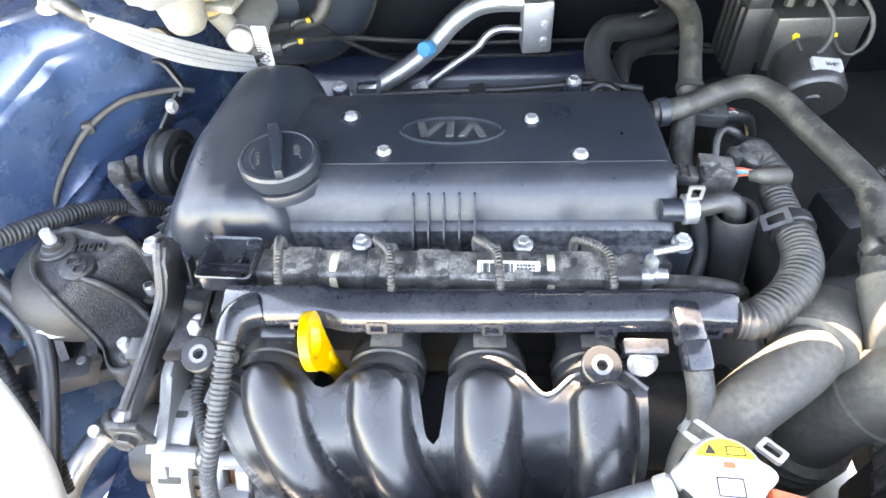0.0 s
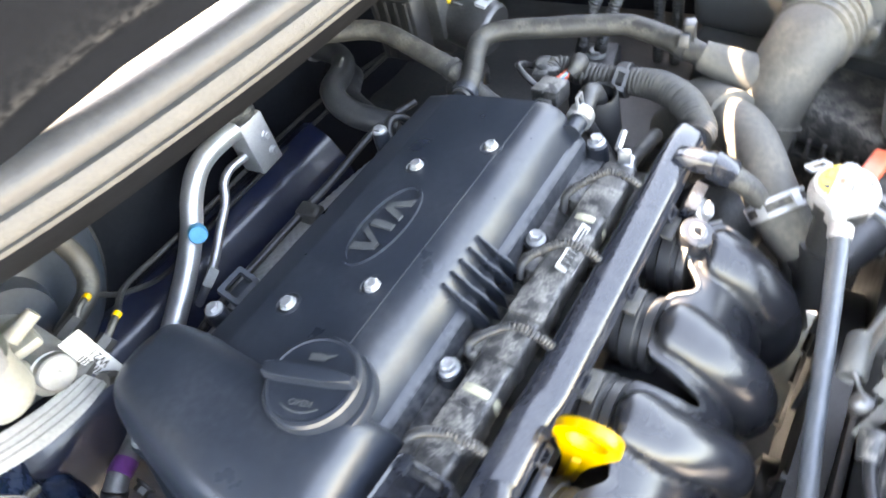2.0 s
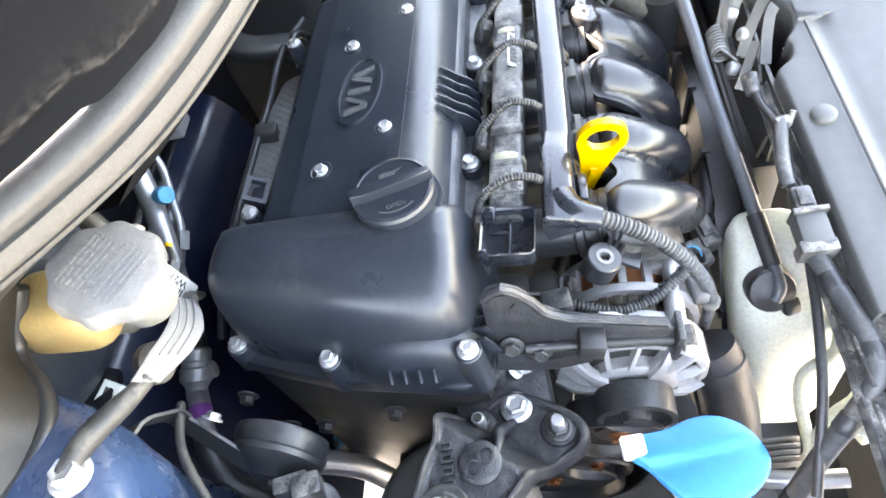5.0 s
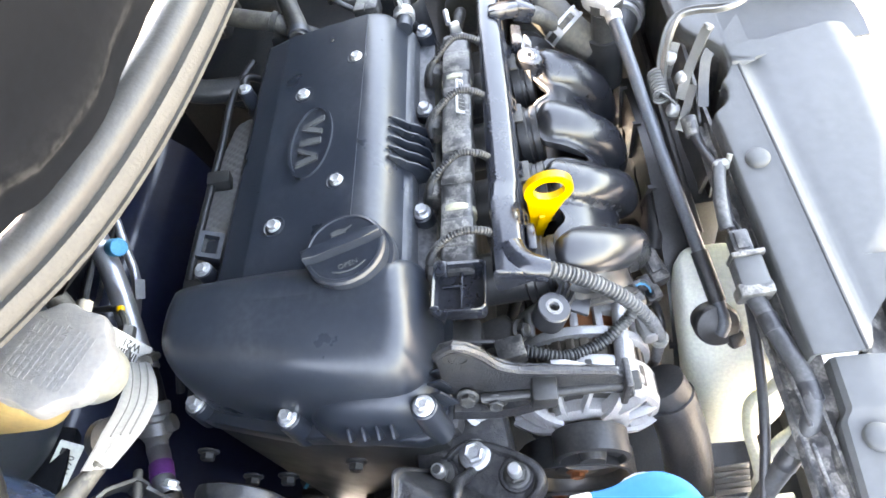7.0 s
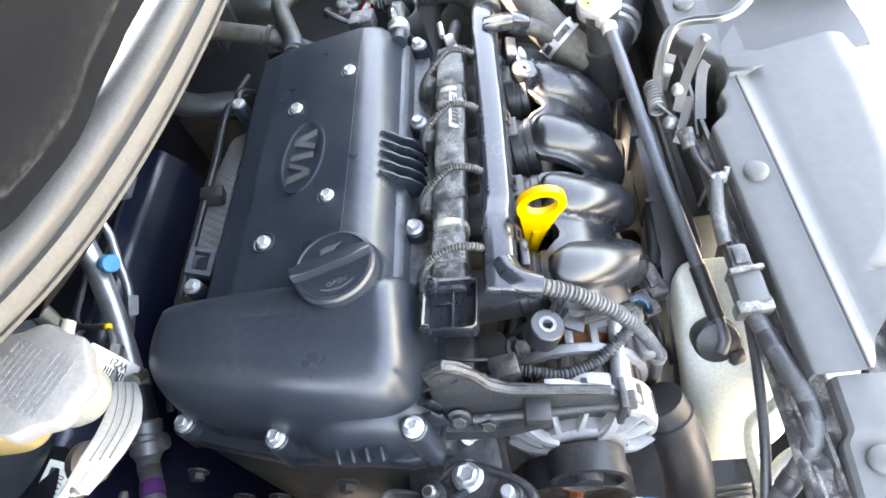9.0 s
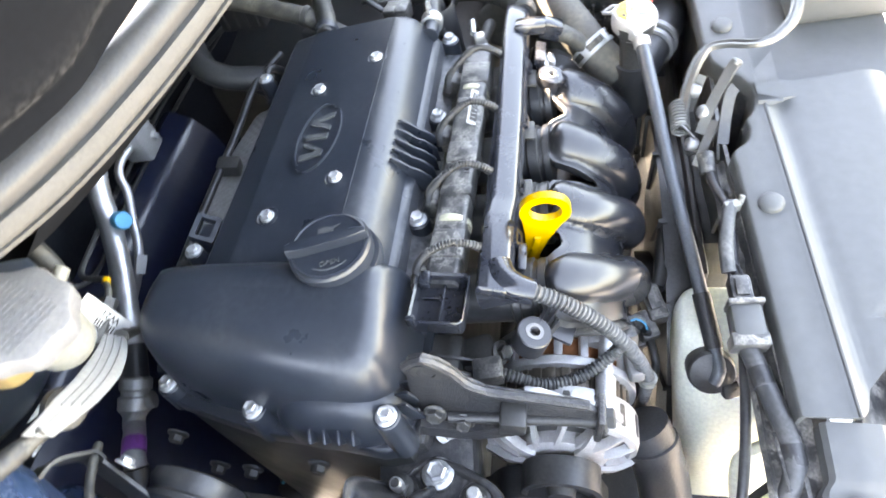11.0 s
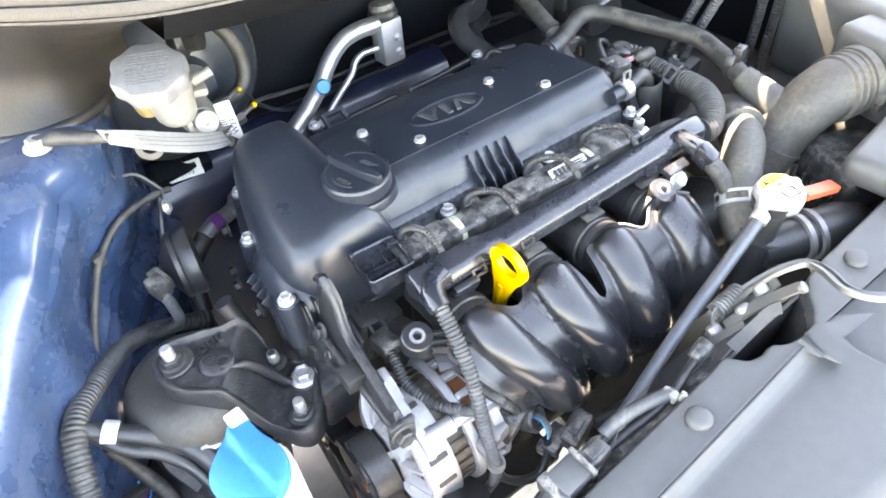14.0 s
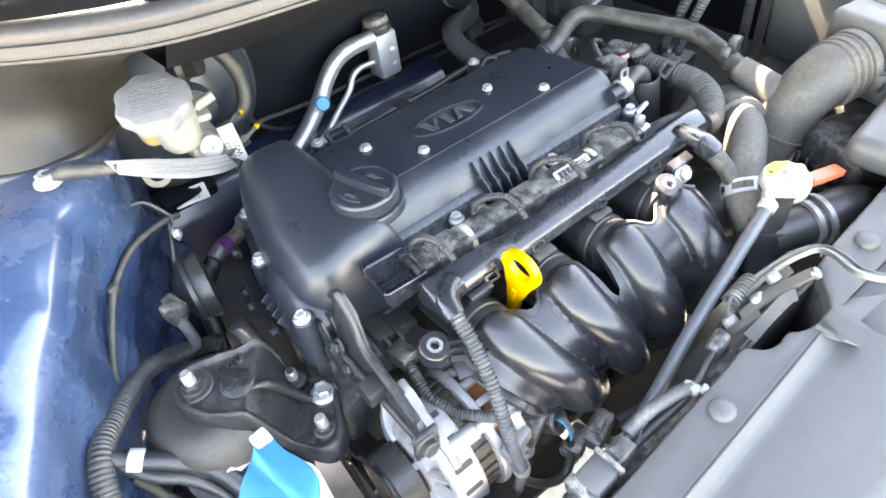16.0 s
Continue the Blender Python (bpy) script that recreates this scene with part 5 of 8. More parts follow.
# ---- engine mount ----
mount = thing("engine_mount", (-0.325, -0.075, 0.68), "black cast engine mount bracket on a round rubber mount", "engine mount")
part("rubber_body", spin(bm_new(), (-0.325, -0.075, 0.660), (0, 0, 1), [(0.030, 0), (0.034, 0.030), (0.040, 0.045), (0.049, 0.056), (0.0550, 0.068), (0.0565, 0.080), (0.053, 0.096), (0.046, 0.104), (0.036, 0.108), (0.02, 0.106)], 48), MOUNTRUBBER, mount, "dusty round rubber mount body")
part("base", box(bm_new(), (-0.345, -0.080, 0.652), (0.15, 0.09, 0.022), (0, 0, 20), 0.006), IRON, mount)
P1, P2, P3, P4 = Vector((-0.325, -0.077, 0.783)), Vector((-0.245, -0.078, 0.737)), Vector((-0.239, -0.112, 0.730)), Vector((-0.259, -0.145, 0.734))
outline = [(-0.344, -0.070), (-0.337, -0.058), (-0.326, -0.053), (-0.302, -0.058), (-0.284, -0.064), (-0.268, -0.064), (-0.258, -0.067), (-0.254, -0.078), (-0.246, -0.088), (-0.238, -0.096), (-0.232, -0.110), (-0.238, -0.132), (-0.250, -0.155), (-0.262, -0.163), (-0.274, -0.158), (-0.288, -0.138), (-0.304, -0.129), (-0.322, -0.116), (-0.334, -0.104), (-0.343, -0.088)]


def mount_z(x, y):
    """The bracket's top: level over the rubber, then a step down to the three bolts."""
    t = min(1.0, max(0.0, (0.85 * x - 0.53 * y + 0.196) / 0.028))
    return 0.786 - 0.056 * t * t * (3 - 2 * t)


b = bm_new()
cx, cy = -0.284, -0.098
edge = [p for p in smooth_path([Vector((x, y, 0)) for x, y in outline + outline[:1]], 0.003)][:-1]
loops = []
for f, dz in ((0.96, -0.026), (1.0, -0.023), (1.0, -0.003), (0.985, 0.0), (0.965, 0.0012), (0.92, 0.0012), (0.895, 0.0), (0.875, -0.0030), (0.85, -0.0038), (0.78, -0.0038), (0.70, -0.0038), (0.62, -0.0038), (0.54, -0.0038), (0.46, -0.0038), (0.38, -0.0038), (0.3, -0.0038), (0.22, -0.0038)):
    lp = []
    for o in edge:
        x, y = cx + (o.x - cx) * f, cy + (o.y - cy) * f
        lp.append((x, y, mount_z(x, y) + dz))
    loops.append(lp)
rings(b, loops)
bracket = part("bracket", b, IRON, mount, "cast bracket with raised rim", angle=50)
b = bm_new()
sweep(b, [(-0.293, -0.106, 0.782), (-0.283, -0.107, 0.779), (-0.274, -0.104, 0.762), (-0.266, -0.103, 0.744), (-0.258, -0.108, 0.730), (-0.250, -0.112, 0.727)], [0.002, 0.0040, 0.0045, 0.0045, 0.0045, 0.003], 12)
part("rib", b, IRON, bracket)
b = bm_new()
spin(b, (-0.299, -0.096, 0.7815), (0.03, 0, 1), [(0.0140, -0.002), (0.0138, 0.0030), (0.0125, 0.0040), (0.0, 0.0040)], 32)
part("cast_boss", b, IRON, bracket)
for q in (-0.0058, 0.0058):
    b = bm_new()
    spin(b, (-0.299 + q * 0.75, -0.096 - q * 0.66, 0.7845), (0, 0, 1), [(0.0058, 0), (0.0056, 0.0026), (0.0042, 0.0026), (0.0040, 0.0)], 20, False, False)
    part("cast_ring", b, IRON, bracket)
for k in range(4):
    part("cast_mark", ring_slab(bm_new(), rounded(0.0028, 0.0042, 0.0008), rounded(0.0014, 0.0026, 0.0005), -0.001, 0.0022, pose(-0.3115 + 0.0078 * k, -0.0765 + 0.0010 * k, 0.7826, 0, 0, 8)), IRON, bracket)
for x, y in ((-0.244, -0.112), (-0.2605, -0.142), (-0.258, -0.087)):
    part("bolt_boss", spin(bm_new(), (x, y, 0.718), (0, 0, 1), [(0.0135, 0), (0.0132, 0.009), (0.0122, 0.0105), (0.0, 0.0105)], 28), IRON, bracket)
b = bm_new()
spin(b, (-0.3275, -0.074, 0.7815), (0, 0, 1), [(0.0165, 0), (0.0165, 0.003), (0.0155, 0.004)], 28)
part("washer", b, DARKSTEEL, mount)
bolt(mount, (-0.3275, -0.074, 0.7840), (0, 0, 1), 0.0085, 0.007, flange=1.45, material=DARKSTEEL)
bolt(mount, (-0.244, -0.112, 0.728), (0, 0, 1), 0.0080, 0.0100, flange=1.5)
bolt(mount, (-0.2605, -0.142, 0.7285), (0, 0, 1), 0.0072, 0.006, flange=1.4, material=DARKSTEEL)
bolt(mount, (-0.258, -0.087, 0.735), (0, 0, 1), 0.0070, 0.005, 0.012, 1.5, DARKSTEEL)
for x, y, z in ((-0.3275, -0.074, 0.788), (-0.2605, -0.142, 0.732), (-0.258, -0.087, 0.735)):
    part("stud", spin(bm_new(), (x, y, z), (0, 0, 1), [(0.0050, 0), (0.0050, 0.012), (0.0047, 0.0135), (0.0038, 0.0145), (0.0, 0.0145)], 20), ZINC, mount, "zinc-plated stud end")
ml = frame_at((-0.327, -0.1295, 0.738), (1, 0.15, 0.0), (0.15, -1, 0.35))
part("label", slab(bm_new(), rounded(0.0135, 0.0045, 0.001), -0.003, 0.0006, ml), PAPER, mount)
b = bm_new()
box(b, (-0.225, -0.100, 0.700), (0.05, 0.075, 0.055), (0, 0, 8), 0.008)
box(b, (-0.205, -0.080, 0.715), (0.05, 0.05, 0.06), (0, 0, 0), 0.008)
part("support", b, IRON, mount)
bolt(mount, (-0.2105, -0.1155, 0.728), (-0.3, -0.6, 0.75), 0.0078, 0.009)

shift(mount, -0.0015, -0.0015, 0.0060)

# mount feet on the rail
for k, (p0, p1, p2) in enumerate((((-0.372, -0.062, 0.720), (-0.378, -0.082, 0.690), (-0.366, -0.108, 0.665)), ((-0.318, -0.118, 0.715), (-0.326, -0.112, 0.690), (-0.340, -0.122, 0.660)))):
    b = bm_new()
    sweep(b, [p0, p1, p2], 1.0, 8, 0.006, up=(1, 0.4, 0), shape=[(-0.013, -0.004), (0.013, -0.004), (0.013, 0.004), (-0.013, 0.004)])
    part("foot", b, IRON, mount)
b = bm_new()
slab(b, rounded(0.022, 0.016, 0.007), -0.004, 0.0, pose(-0.352, -0.112, 0.658, 0, 0, 25), 0.001)
part("foot_plate", b, IRON, mount)
bolt(mount, (-0.352, -0.112, 0.658), (0, 0, 1), 0.0085, 0.009, 0.007, 1.4, SILVER)

# air-conditioning service fitting low by the wing
service = thing("service_fitting", (-0.33, -0.16, 0.57), "bare aluminium service fitting with pale blue cap", "pipe fitting")
part("body", sweep(bm_new(), [(-0.318, -0.128, 0.612), (-0.334, -0.140, 0.602), (-0.352, -0.152, 0.592), (-0.366, -0.170, 0.583), (-0.374, -0.192, 0.574), (-0.378, -0.215, 0.565)], [0.012, 0.012, 0.013, 0.0125, 0.011, 0.011], 20), PIPE, service)
part("collar", spin(bm_new(), (-0.332, -0.139, 0.603), (-0.75, -0.5, -0.42), [(0.013, 0), (0.0160, 0.001), (0.0160, 0.008), (0.0135, 0.009), (0.0135, 0.012), (0.0155, 0.013), (0.0155, 0.018), (0.013, 0.019)], 26), SILVER, service)
part("port", rod(bm_new(), (-0.350, -0.150, 0.600), (-0.346, -0.158, 0.618), 0.0070, 16, 0.006, 0.001), PIPE, service)
part("hose", sweep(bm_new(), [(-0.318, -0.128, 0.612), (-0.300, -0.110, 0.628), (-0.292, -0.090, 0.645), (-0.290, -0.06, 0.65)], 0.016, 18), RUBBER, service)

wing_wires = thing("wing_connector", (-0.41, -0.10, 0.66), "blue-grey connector with coloured wires on the inner wing", "connector")
part("body", box(bm_new(), (-0.412, -0.108, 0.664), (0.032, 0.022, 0.020), (10, 5, 15), 0.003), PANEL, wing_wires)
part("body", box(bm_new(), (-0.408, -0.092, 0.684), (0.026, 0.012, 0.012), (10, 5, 15), 0.003), RUBBER, wing_wires)
for k, m_ in enumerate((TEAL, PURPLE, CYAN)):
    part("wire", sweep(bm_new(), [(-0.410 + 0.004 * k, -0.100, 0.676), (-0.406 + 0.005 * k, -0.094, 0.684), (-0.402 + 0.004 * k, -0.086, 0.690)], 0.0012, 6), m_, wing_wires)
lead = thing("sensor_lead", (-0.385, -0.11, 0.68), "taped lead ending in a copper-coloured terminal", "cable")
part("wrap", sweep(bm_new(), [(-0.402, -0.082, 0.745), (-0.396, -0.088, 0.715), (-0.386, -0.108, 0.685), (-0.385, -0.126, 0.662)], [0.0050, 0.0055, 0.0060, 0.0055], 12), DUSTY_HOSE, lead)
part("terminal", rod(bm_new(), (-0.385, -0.126, 0.662), (-0.384, -0.142, 0.643), 0.0040, 10), COPPER, lead)
hose_low = thing("washer_hose", (-0.39, -0.15, 0.66), "black corrugated hose low beside the inner wing", "hose")
part("tube", sweep(bm_new(), [(-0.415, -0.120, 0.71), (-0.400, -0.142, 0.685), (-0.382, -0.164, 0.662), (-0.368, -0.185, 0.635), (-0.36, -0.21, 0.60)], 0.0085, 14, 0.001, 0.06, 0.004), RUBBER, hose_low)
part("clip", box(bm_new(), (-0.372, -0.178, 0.648), (0.020, 0.010, 0.016), (0, 0, 30), 0.002), CAPGREY, hose_low)

# ---- washer filler with blue cap ----
filler = thing("washer_filler", (-0.309, -0.222, 0.60), "white washer filler neck with bright blue flip cap", "filler neck")
part("neck", sweep(bm_new(), [(-0.309, -0.224, 0.822), (-0.309, -0.226, 0.79), (-0.312, -0.240, 0.72), (-0.33, -0.27, 0.60)], [0.021, 0.020, 0.018, 0.018], 24), NECKWHITE, filler)
cap_out = [Vector((x, y, 0)) for x, y in ((-0.3125, -0.1870), (-0.3065, -0.1855), (-0.3010, -0.1890), (-0.2980, -0.2040), (-0.2920, -0.2200), (-0.2915, -0.2330), (-0.2975, -0.2450), (-0.3080, -0.2520), (-0.3180, -0.2525), (-0.3290, -0.2440), (-0.3360, -0.2300), (-0.3365, -0.2160), (-0.3280, -0.2040), (-0.3170, -0.1940))]
cap_edge = smooth_path(cap_out + cap_out[:1], 0.003)[:-1]
CM = Vector((-0.3135, -0.2235, 0))
b = bm_new()
loops = []
for f, z in ((0.93, -0.010), (0.985, -0.009), (1.0, -0.0070), (1.0, -0.0020), (0.985, -0.0004), (0.95, 0.0002), (0.80, 0.0016), (0.6, 0.0026), (0.4, 0.0032), (0.2, 0.0035), (0.02, 0.0036)):
    lp = []
    for o in cap_edge:
        q = CM + (o - CM) * f
        across = (q.x - CM.x) * 0.97 + (q.y - CM.y) * 0.2
        groove = (0.0016 * math.exp(-((across - 0.006) / 0.0028) ** 2) - 0.0014 * math.exp(-((across + 0.001) / 0.0040) ** 2)) * (f < 0.96)
        lp.append((q.x, q.y, 0.8350 + z + groove))
    loops.append(lp)
rings(b, loops)
part("cap", b, CYAN, filler, "bright blue flip cap", angle=50)
b = bm_new()
slab(b, rounded(0.0058, 0.0062, 0.0018), -0.004, 0.0030, pose(-0.3068, -0.1880, 0.8350, 0, 0, 8), 0.001)
part("tab", b, NECKWHITE, filler, "white hinge tab")

# ---- support bracket and alternator ----
steel_arm = thing("support_bracket", (-0.20, -0.15, 0.70), "black pressed steel support bracket with a round hole", "bracket")
ma = Matrix(((0, 0, 1), (1, 0, 0), (0, 1, 0))).to_4x4()
b = bm_new()
arm_top = [(-0.106, 0.818), (-0.112, 0.829), (-0.122, 0.832), (-0.132, 0.826), (-0.138, 0.815), (-0.145, 0.803), (-0.158, 0.795), (-0.185, 0.790), (-0.222, 0.784), (-0.231, 0.776), (-0.231, 0.758), (-0.20, 0.768), (-0.165, 0.766), (-0.13, 0.760), (-0.112, 0.764), (-0.106, 0.785)]
slab(b, arm_top, -0.0025, 0.0025, pose(-0.2055, 0, 0, 0, 0, 0) @ ma, 0.001)
for v in b.verts:
    v.co.x -= max(0.0, 0.812 - v.co.z) * 0.28
part("plate", b, IRON, steel_arm)
b = bm_new()
sweep(b, [(-0.209, -0.108, 0.822), (-0.209, -0.122, 0.833), (-0.209, -0.138, 0.816), (-0.211, -0.145, 0.804), (-0.213, -0.159, 0.796), (-0.214, -0.186, 0.791), (-0.216, -0.225, 0.785)], 0.0035, 8)
part("flange", b, IRON, steel_arm)
b = bm_new()
spin(b, (-0.2085, -0.122, 0.817), (-1, 0, 0), [(0.0105, 0), (0.0105, 0.0025), (0.0065, 0.0025), (0.0065, 0.0005)], 26)
part("eye", b, DARKSTEEL, steel_arm)
b = bm_new()
rod(b, (-0.222, -0.130, 0.772), (-0.219, -0.236, 0.766), 0.0042, 10)
box(b, (-0.223, -0.175, 0.776), (0.018, 0.018, 0.018), (8, 0, 0), 0.002)
part("adjuster", b, DARKSTEEL, steel_arm)
for p in ((-0.2215, -0.121, 0.776), (-0.2235, -0.140, 0.768)):
    bolt(steel_arm, p, (-1, 0, 0.4), 0.0058, 0.006, material=DARKSTEEL)
part("end_flange", box(bm_new(), (-0.216, -0.2315, 0.764), (0.022, 0.005, 0.034), (6, 0, 0), 0.0015), IRON, steel_arm)
part("lower_strap", sweep(bm_new(), [(-0.226, -0.108, 0.762), (-0.226, -0.130, 0.757), (-0.226, -0.150, 0.758), (-0.225, -0.172, 0.764)], 1.0, 8, 0.006, up=(1, 0, 0), shape=[(-0.008, -0.003), (0.008, -0.003), (0.008, 0.003), (-0.008, 0.003)]), IRON, steel_arm)
bolt(steel_arm, (-0.217, -0.234, 0.766), (0, -1, 0.1), 0.0075, 0.008, material=DARKSTEEL)

shift(steel_arm, 0.003, 0.003, 0.006)

AY, AZ = -0.200, 0.690
alternator = thing("alternator", (-0.165, AY, AZ - 0.06), "bare aluminium alternator with slotted ends and copper windings", "alternator")
part("stator", spin(bm_new(), (-0.184, AY, AZ), (1, 0, 0), [(0.050, 0), (0.0515, 0.002), (0.0515, 0.020), (0.050, 0.022)], 44), LAMINATE, alternator, "ribbed steel stator pack")
for k in range(30):
    a = 2 * math.pi * k / 30
    b = bm_new()
    slab(b, rounded(0.0095, 0.0036, 0.0008), -0.003, 0.0, frame_at((-0.1745, AY + 0.0535 * math.cos(a), AZ + 0.0535 * math.sin(a)), (1, 0, 0), (0, math.cos(a), math.sin(a))), 0.0006)
    part("stator_rib", b, LAMINATE, alternator)
b = bm_new()
spin(b, (-0.182, AY, AZ), (-1, 0, 0), [(0.050, 0), (0.0580, 0.0005), (0.0590, 0.003), (0.0590, 0.022), (0.0570, 0.0275), (0.0520, 0.0290), (0.0500, 0.0270), (0.0490, 0.0200), (0.0400, 0.0190)], 56)
spin(b, (-0.182, AY, AZ), (-1, 0, 0), [(0.0340, 0.0240), (0.0345, 0.0350), (0.0320, 0.0370), (0.018, 0.0375)], 48)
front_end = part("front_end", b, ALLOY, alternator, "bare cast aluminium front housing")
for k in range(16):
    a = radians(22.5 * k + 6)
    c, s = math.cos(a), math.sin(a)
    b = bm_new()
    slab(b, rounded(0.0085, 0.0026, 0.0015), -0.004, 0.0003, frame_at((-0.1955, AY + 0.0590 * c, AZ + 0.0590 * s), (1, 0, 0), (0, c, s)))
    slot = part("slot", b, DARKSTEEL, front_end)
    if k % 4 == 1:
        part("winding", box(bm_new(), (-0.1955, AY + 0.0580 * c, AZ + 0.0580 * s), (0.009, 0.0035, 0.0035), (math.degrees(a), 0, 0), 0.001), COPPER, slot)
b = bm_new()
spin(b, (-0.166, AY, AZ), (1, 0, 0), [(0.0550, 0), (0.0585, 0.0008), (0.0590, 0.003), (0.0590, 0.007), (0.0575, 0.0085), (0.0550, 0.0085)], 56)
spin(b, (-0.136, AY, AZ), (1, 0, 0), [(0.0570, 0), (0.0575, 0.005), (0.050, 0.012), (0.030, 0.016), (0.01, 0.016)], 56)
rear_end = part("rear_end", b, ALLOY, alternator, "dusty cast rear housing with slots")
part("winding", spin(bm_new(), (-0.1575, AY, AZ), (1, 0, 0), [(0.047, 0), (0.0515, 0.003), (0.0515, 0.017), (0.047, 0.021)], 40), COPPER, rear_end)
for k in range(18):
    a = 2 * math.pi * (k + 0.5) / 18
    c, s = math.cos(a), math.sin(a)
    b = bm_new()
    slab(b, rounded(0.0125, 0.0032, 0.0008), -0.006, 0.0, frame_at((-0.1470, AY + 0.0578 * c, AZ + 0.0578 * s), (1, 0, 0), (0, c, s)), 0.0008)
    part("bar", b, ALLOY, rear_end)
b = bm_new()
rod(b, (-0.200, -0.2330, 0.7400), (-0.134, -0.2360, 0.741), 0.0055, 18, None, 0.001)
rod(b, (-0.200, -0.2330, 0.7400), (-0.172, -0.2345, 0.7405), 0.0074, 18, None, 0.001)
part("long_bolt", b, ALLOY, alternator)
b = bm_new()
slab(b, [(-0.172, 0.766), (-0.179, 0.776), (-0.190, 0.774), (-0.203, 0.760), (-0.222, 0.752), (-0.238, 0.745), (-0.246, 0.730), (-0.235, 0.718), (-0.205, 0.715), (-0.178, 0.722), (-0.168, 0.742)], -0.004, 0.004, pose(-0.1995, 0, 0) @ ma, 0.002)
plate_f = part("front_plate", b, SILVER, alternator, "bare cast aluminium front plate")
for a in (-160, -120, -80, -40, 0, 40, 120):
    c, s = math.cos(radians(a)), math.sin(radians(a))
    b = bm_new()
    sweep(b, [(-0.219, AY + 0.026 * c, AZ + 0.026 * s), (-0.217, AY + 0.042 * c, AZ + 0.042 * s), (-0.209, AY + 0.057 * c, AZ + 0.057 * s)], 1.0, 8, 0.006, up=(1, 0, 0), shape=[(-0.003, -0.004), (0.003, -0.004), (0.003, 0.004), (-0.003, 0.004)])
    part("web", b, ALLOY, plate_f)
part("cavity", spin(bm_new(), (-0.182, AY, AZ), (-1, 0, 0), [(0.0500, 0.0215), (0.0420, 0.0250), (0.0330, 0.0260)], 48), DARKSTEEL, front_end, "dark cavity behind the spokes")
for k in range(14):
    a = radians(360 / 14 * k + 9)
    c, s = math.cos(a), math.sin(a)
    c1_, s1_ = math.cos(a + 0.16), math.sin(a + 0.16)
    b = bm_new()
    sweep(b, [(-0.2160, AY + 0.0325 * c, AZ + 0.0325 * s), (-0.2135, AY + 0.0420 * (c + c1_) / 2, AZ + 0.0420 * (s + s1_) / 2), (-0.2080, AY + 0.0530 * c1_, AZ + 0.0530 * s1_)], 1.0, 8, 0.004, up=(1, 0, 0), shape=[(-0.0016, -0.004), (0.0016, -0.004), (0.0020, 0.003), (0.0008, 0.004), (-0.0008, 0.004), (-0.0020, 0.003)])
    part("spoke", b, ALLOY, front_end)
part("hole", spin(bm_new(), (-0.2034, -0.181, 0.768), (-1, 0, 0), [(0.0028, 0), (0.0028, 0.0006)], 14), DARKSTEEL, plate_f)
b = bm_new()
slab(b, [(-0.258, 0.722), (-0.245, 0.742), (-0.228, 0.744), (-0.215, 0.738), (-0.235, 0.728), (-0.250, 0.712)], -0.005, 0.005, pose(-0.140, 0, 0) @ ma, 0.002)
part("lug", b, ALLOY, alternator)
b = bm_new()
box(b, (-0.150, -0.256, 0.722), (0.030, 0.012, 0.016), (0, 0, 12), 0.003)
part("terminal_block", b, SILVER, alternator)
bolt(alternator, (-0.2035, -0.226, 0.728), (-1, -0.1, 0), 0.0055, 0.006, material=SILVER)
part("pulley", spin(bm_new(), (-0.222, AY, AZ - 0.004), (-1, 0, 0), [(0.028, 0), (0.030, 0.001), (0.030, 0.022), (0.026, 0.023), (0.024, 0.018), (0.012, 0.016), (0.010, 0.024)], 36), DARKSTEEL, alternator)

shift(alternator, 0.0, 0.0, 0.006)

# drive belt round its pulleys
belt = thing("drive_belt", (-0.23, -0.15, 0.50), "black ribbed drive belt round the pulleys", "belt")
bp = [Vector((-0.234, y, z)) for y, z in ((-0.2340, 0.640), (-0.2250, 0.669), (-0.2045, 0.6860), (-0.182, 0.6885), (-0.155, 0.679), (-0.128, 0.640), (-0.05, 0.615), (0.02, 0.58), (0.02, 0.52), (-0.04, 0.44), (-0.12, 0.425), (-0.19, 0.47), (-0.222, 0.58), (-0.2340, 0.640))]
part("band", sweep(bm_new(), bp, 1.0, 8, 0.006, up=(1, 0, 0), shape=[(-0.0018, -0.0125), (0.0018, -0.0125), (0.0018, 0.0125), (-0.0018, 0.0125)]), RUBBER, belt)
for (y, z), r, m_ in (((-0.1865, 0.6400), 0.0462, BROWNSTEEL), ((-0.165, 0.555), 0.034, DULL), ((-0.12, 0.50), 0.072, DARKSTEEL), ((-0.03, 0.56), 0.052, DARKSTEEL)):
    pulley = part("pulley", spin(bm_new(), (-0.219, y, z), (-1, 0, 0), [(r, 0), (r, 0.024), (r - 0.002, 0.0265), (r - 0.004, 0.025), (r - 0.007, 0.016), (r * 0.45, 0.014), (r * 0.40, 0.019), (0.007, 0.020)], 44), m_, belt, "smooth dull steel idler pulley")
    part("hub_bolt", bolt_mesh(bm_new(), (-0.2385, y, z), (-1, 0, 0), 0.0065, 0.006), COPPER, pulley)

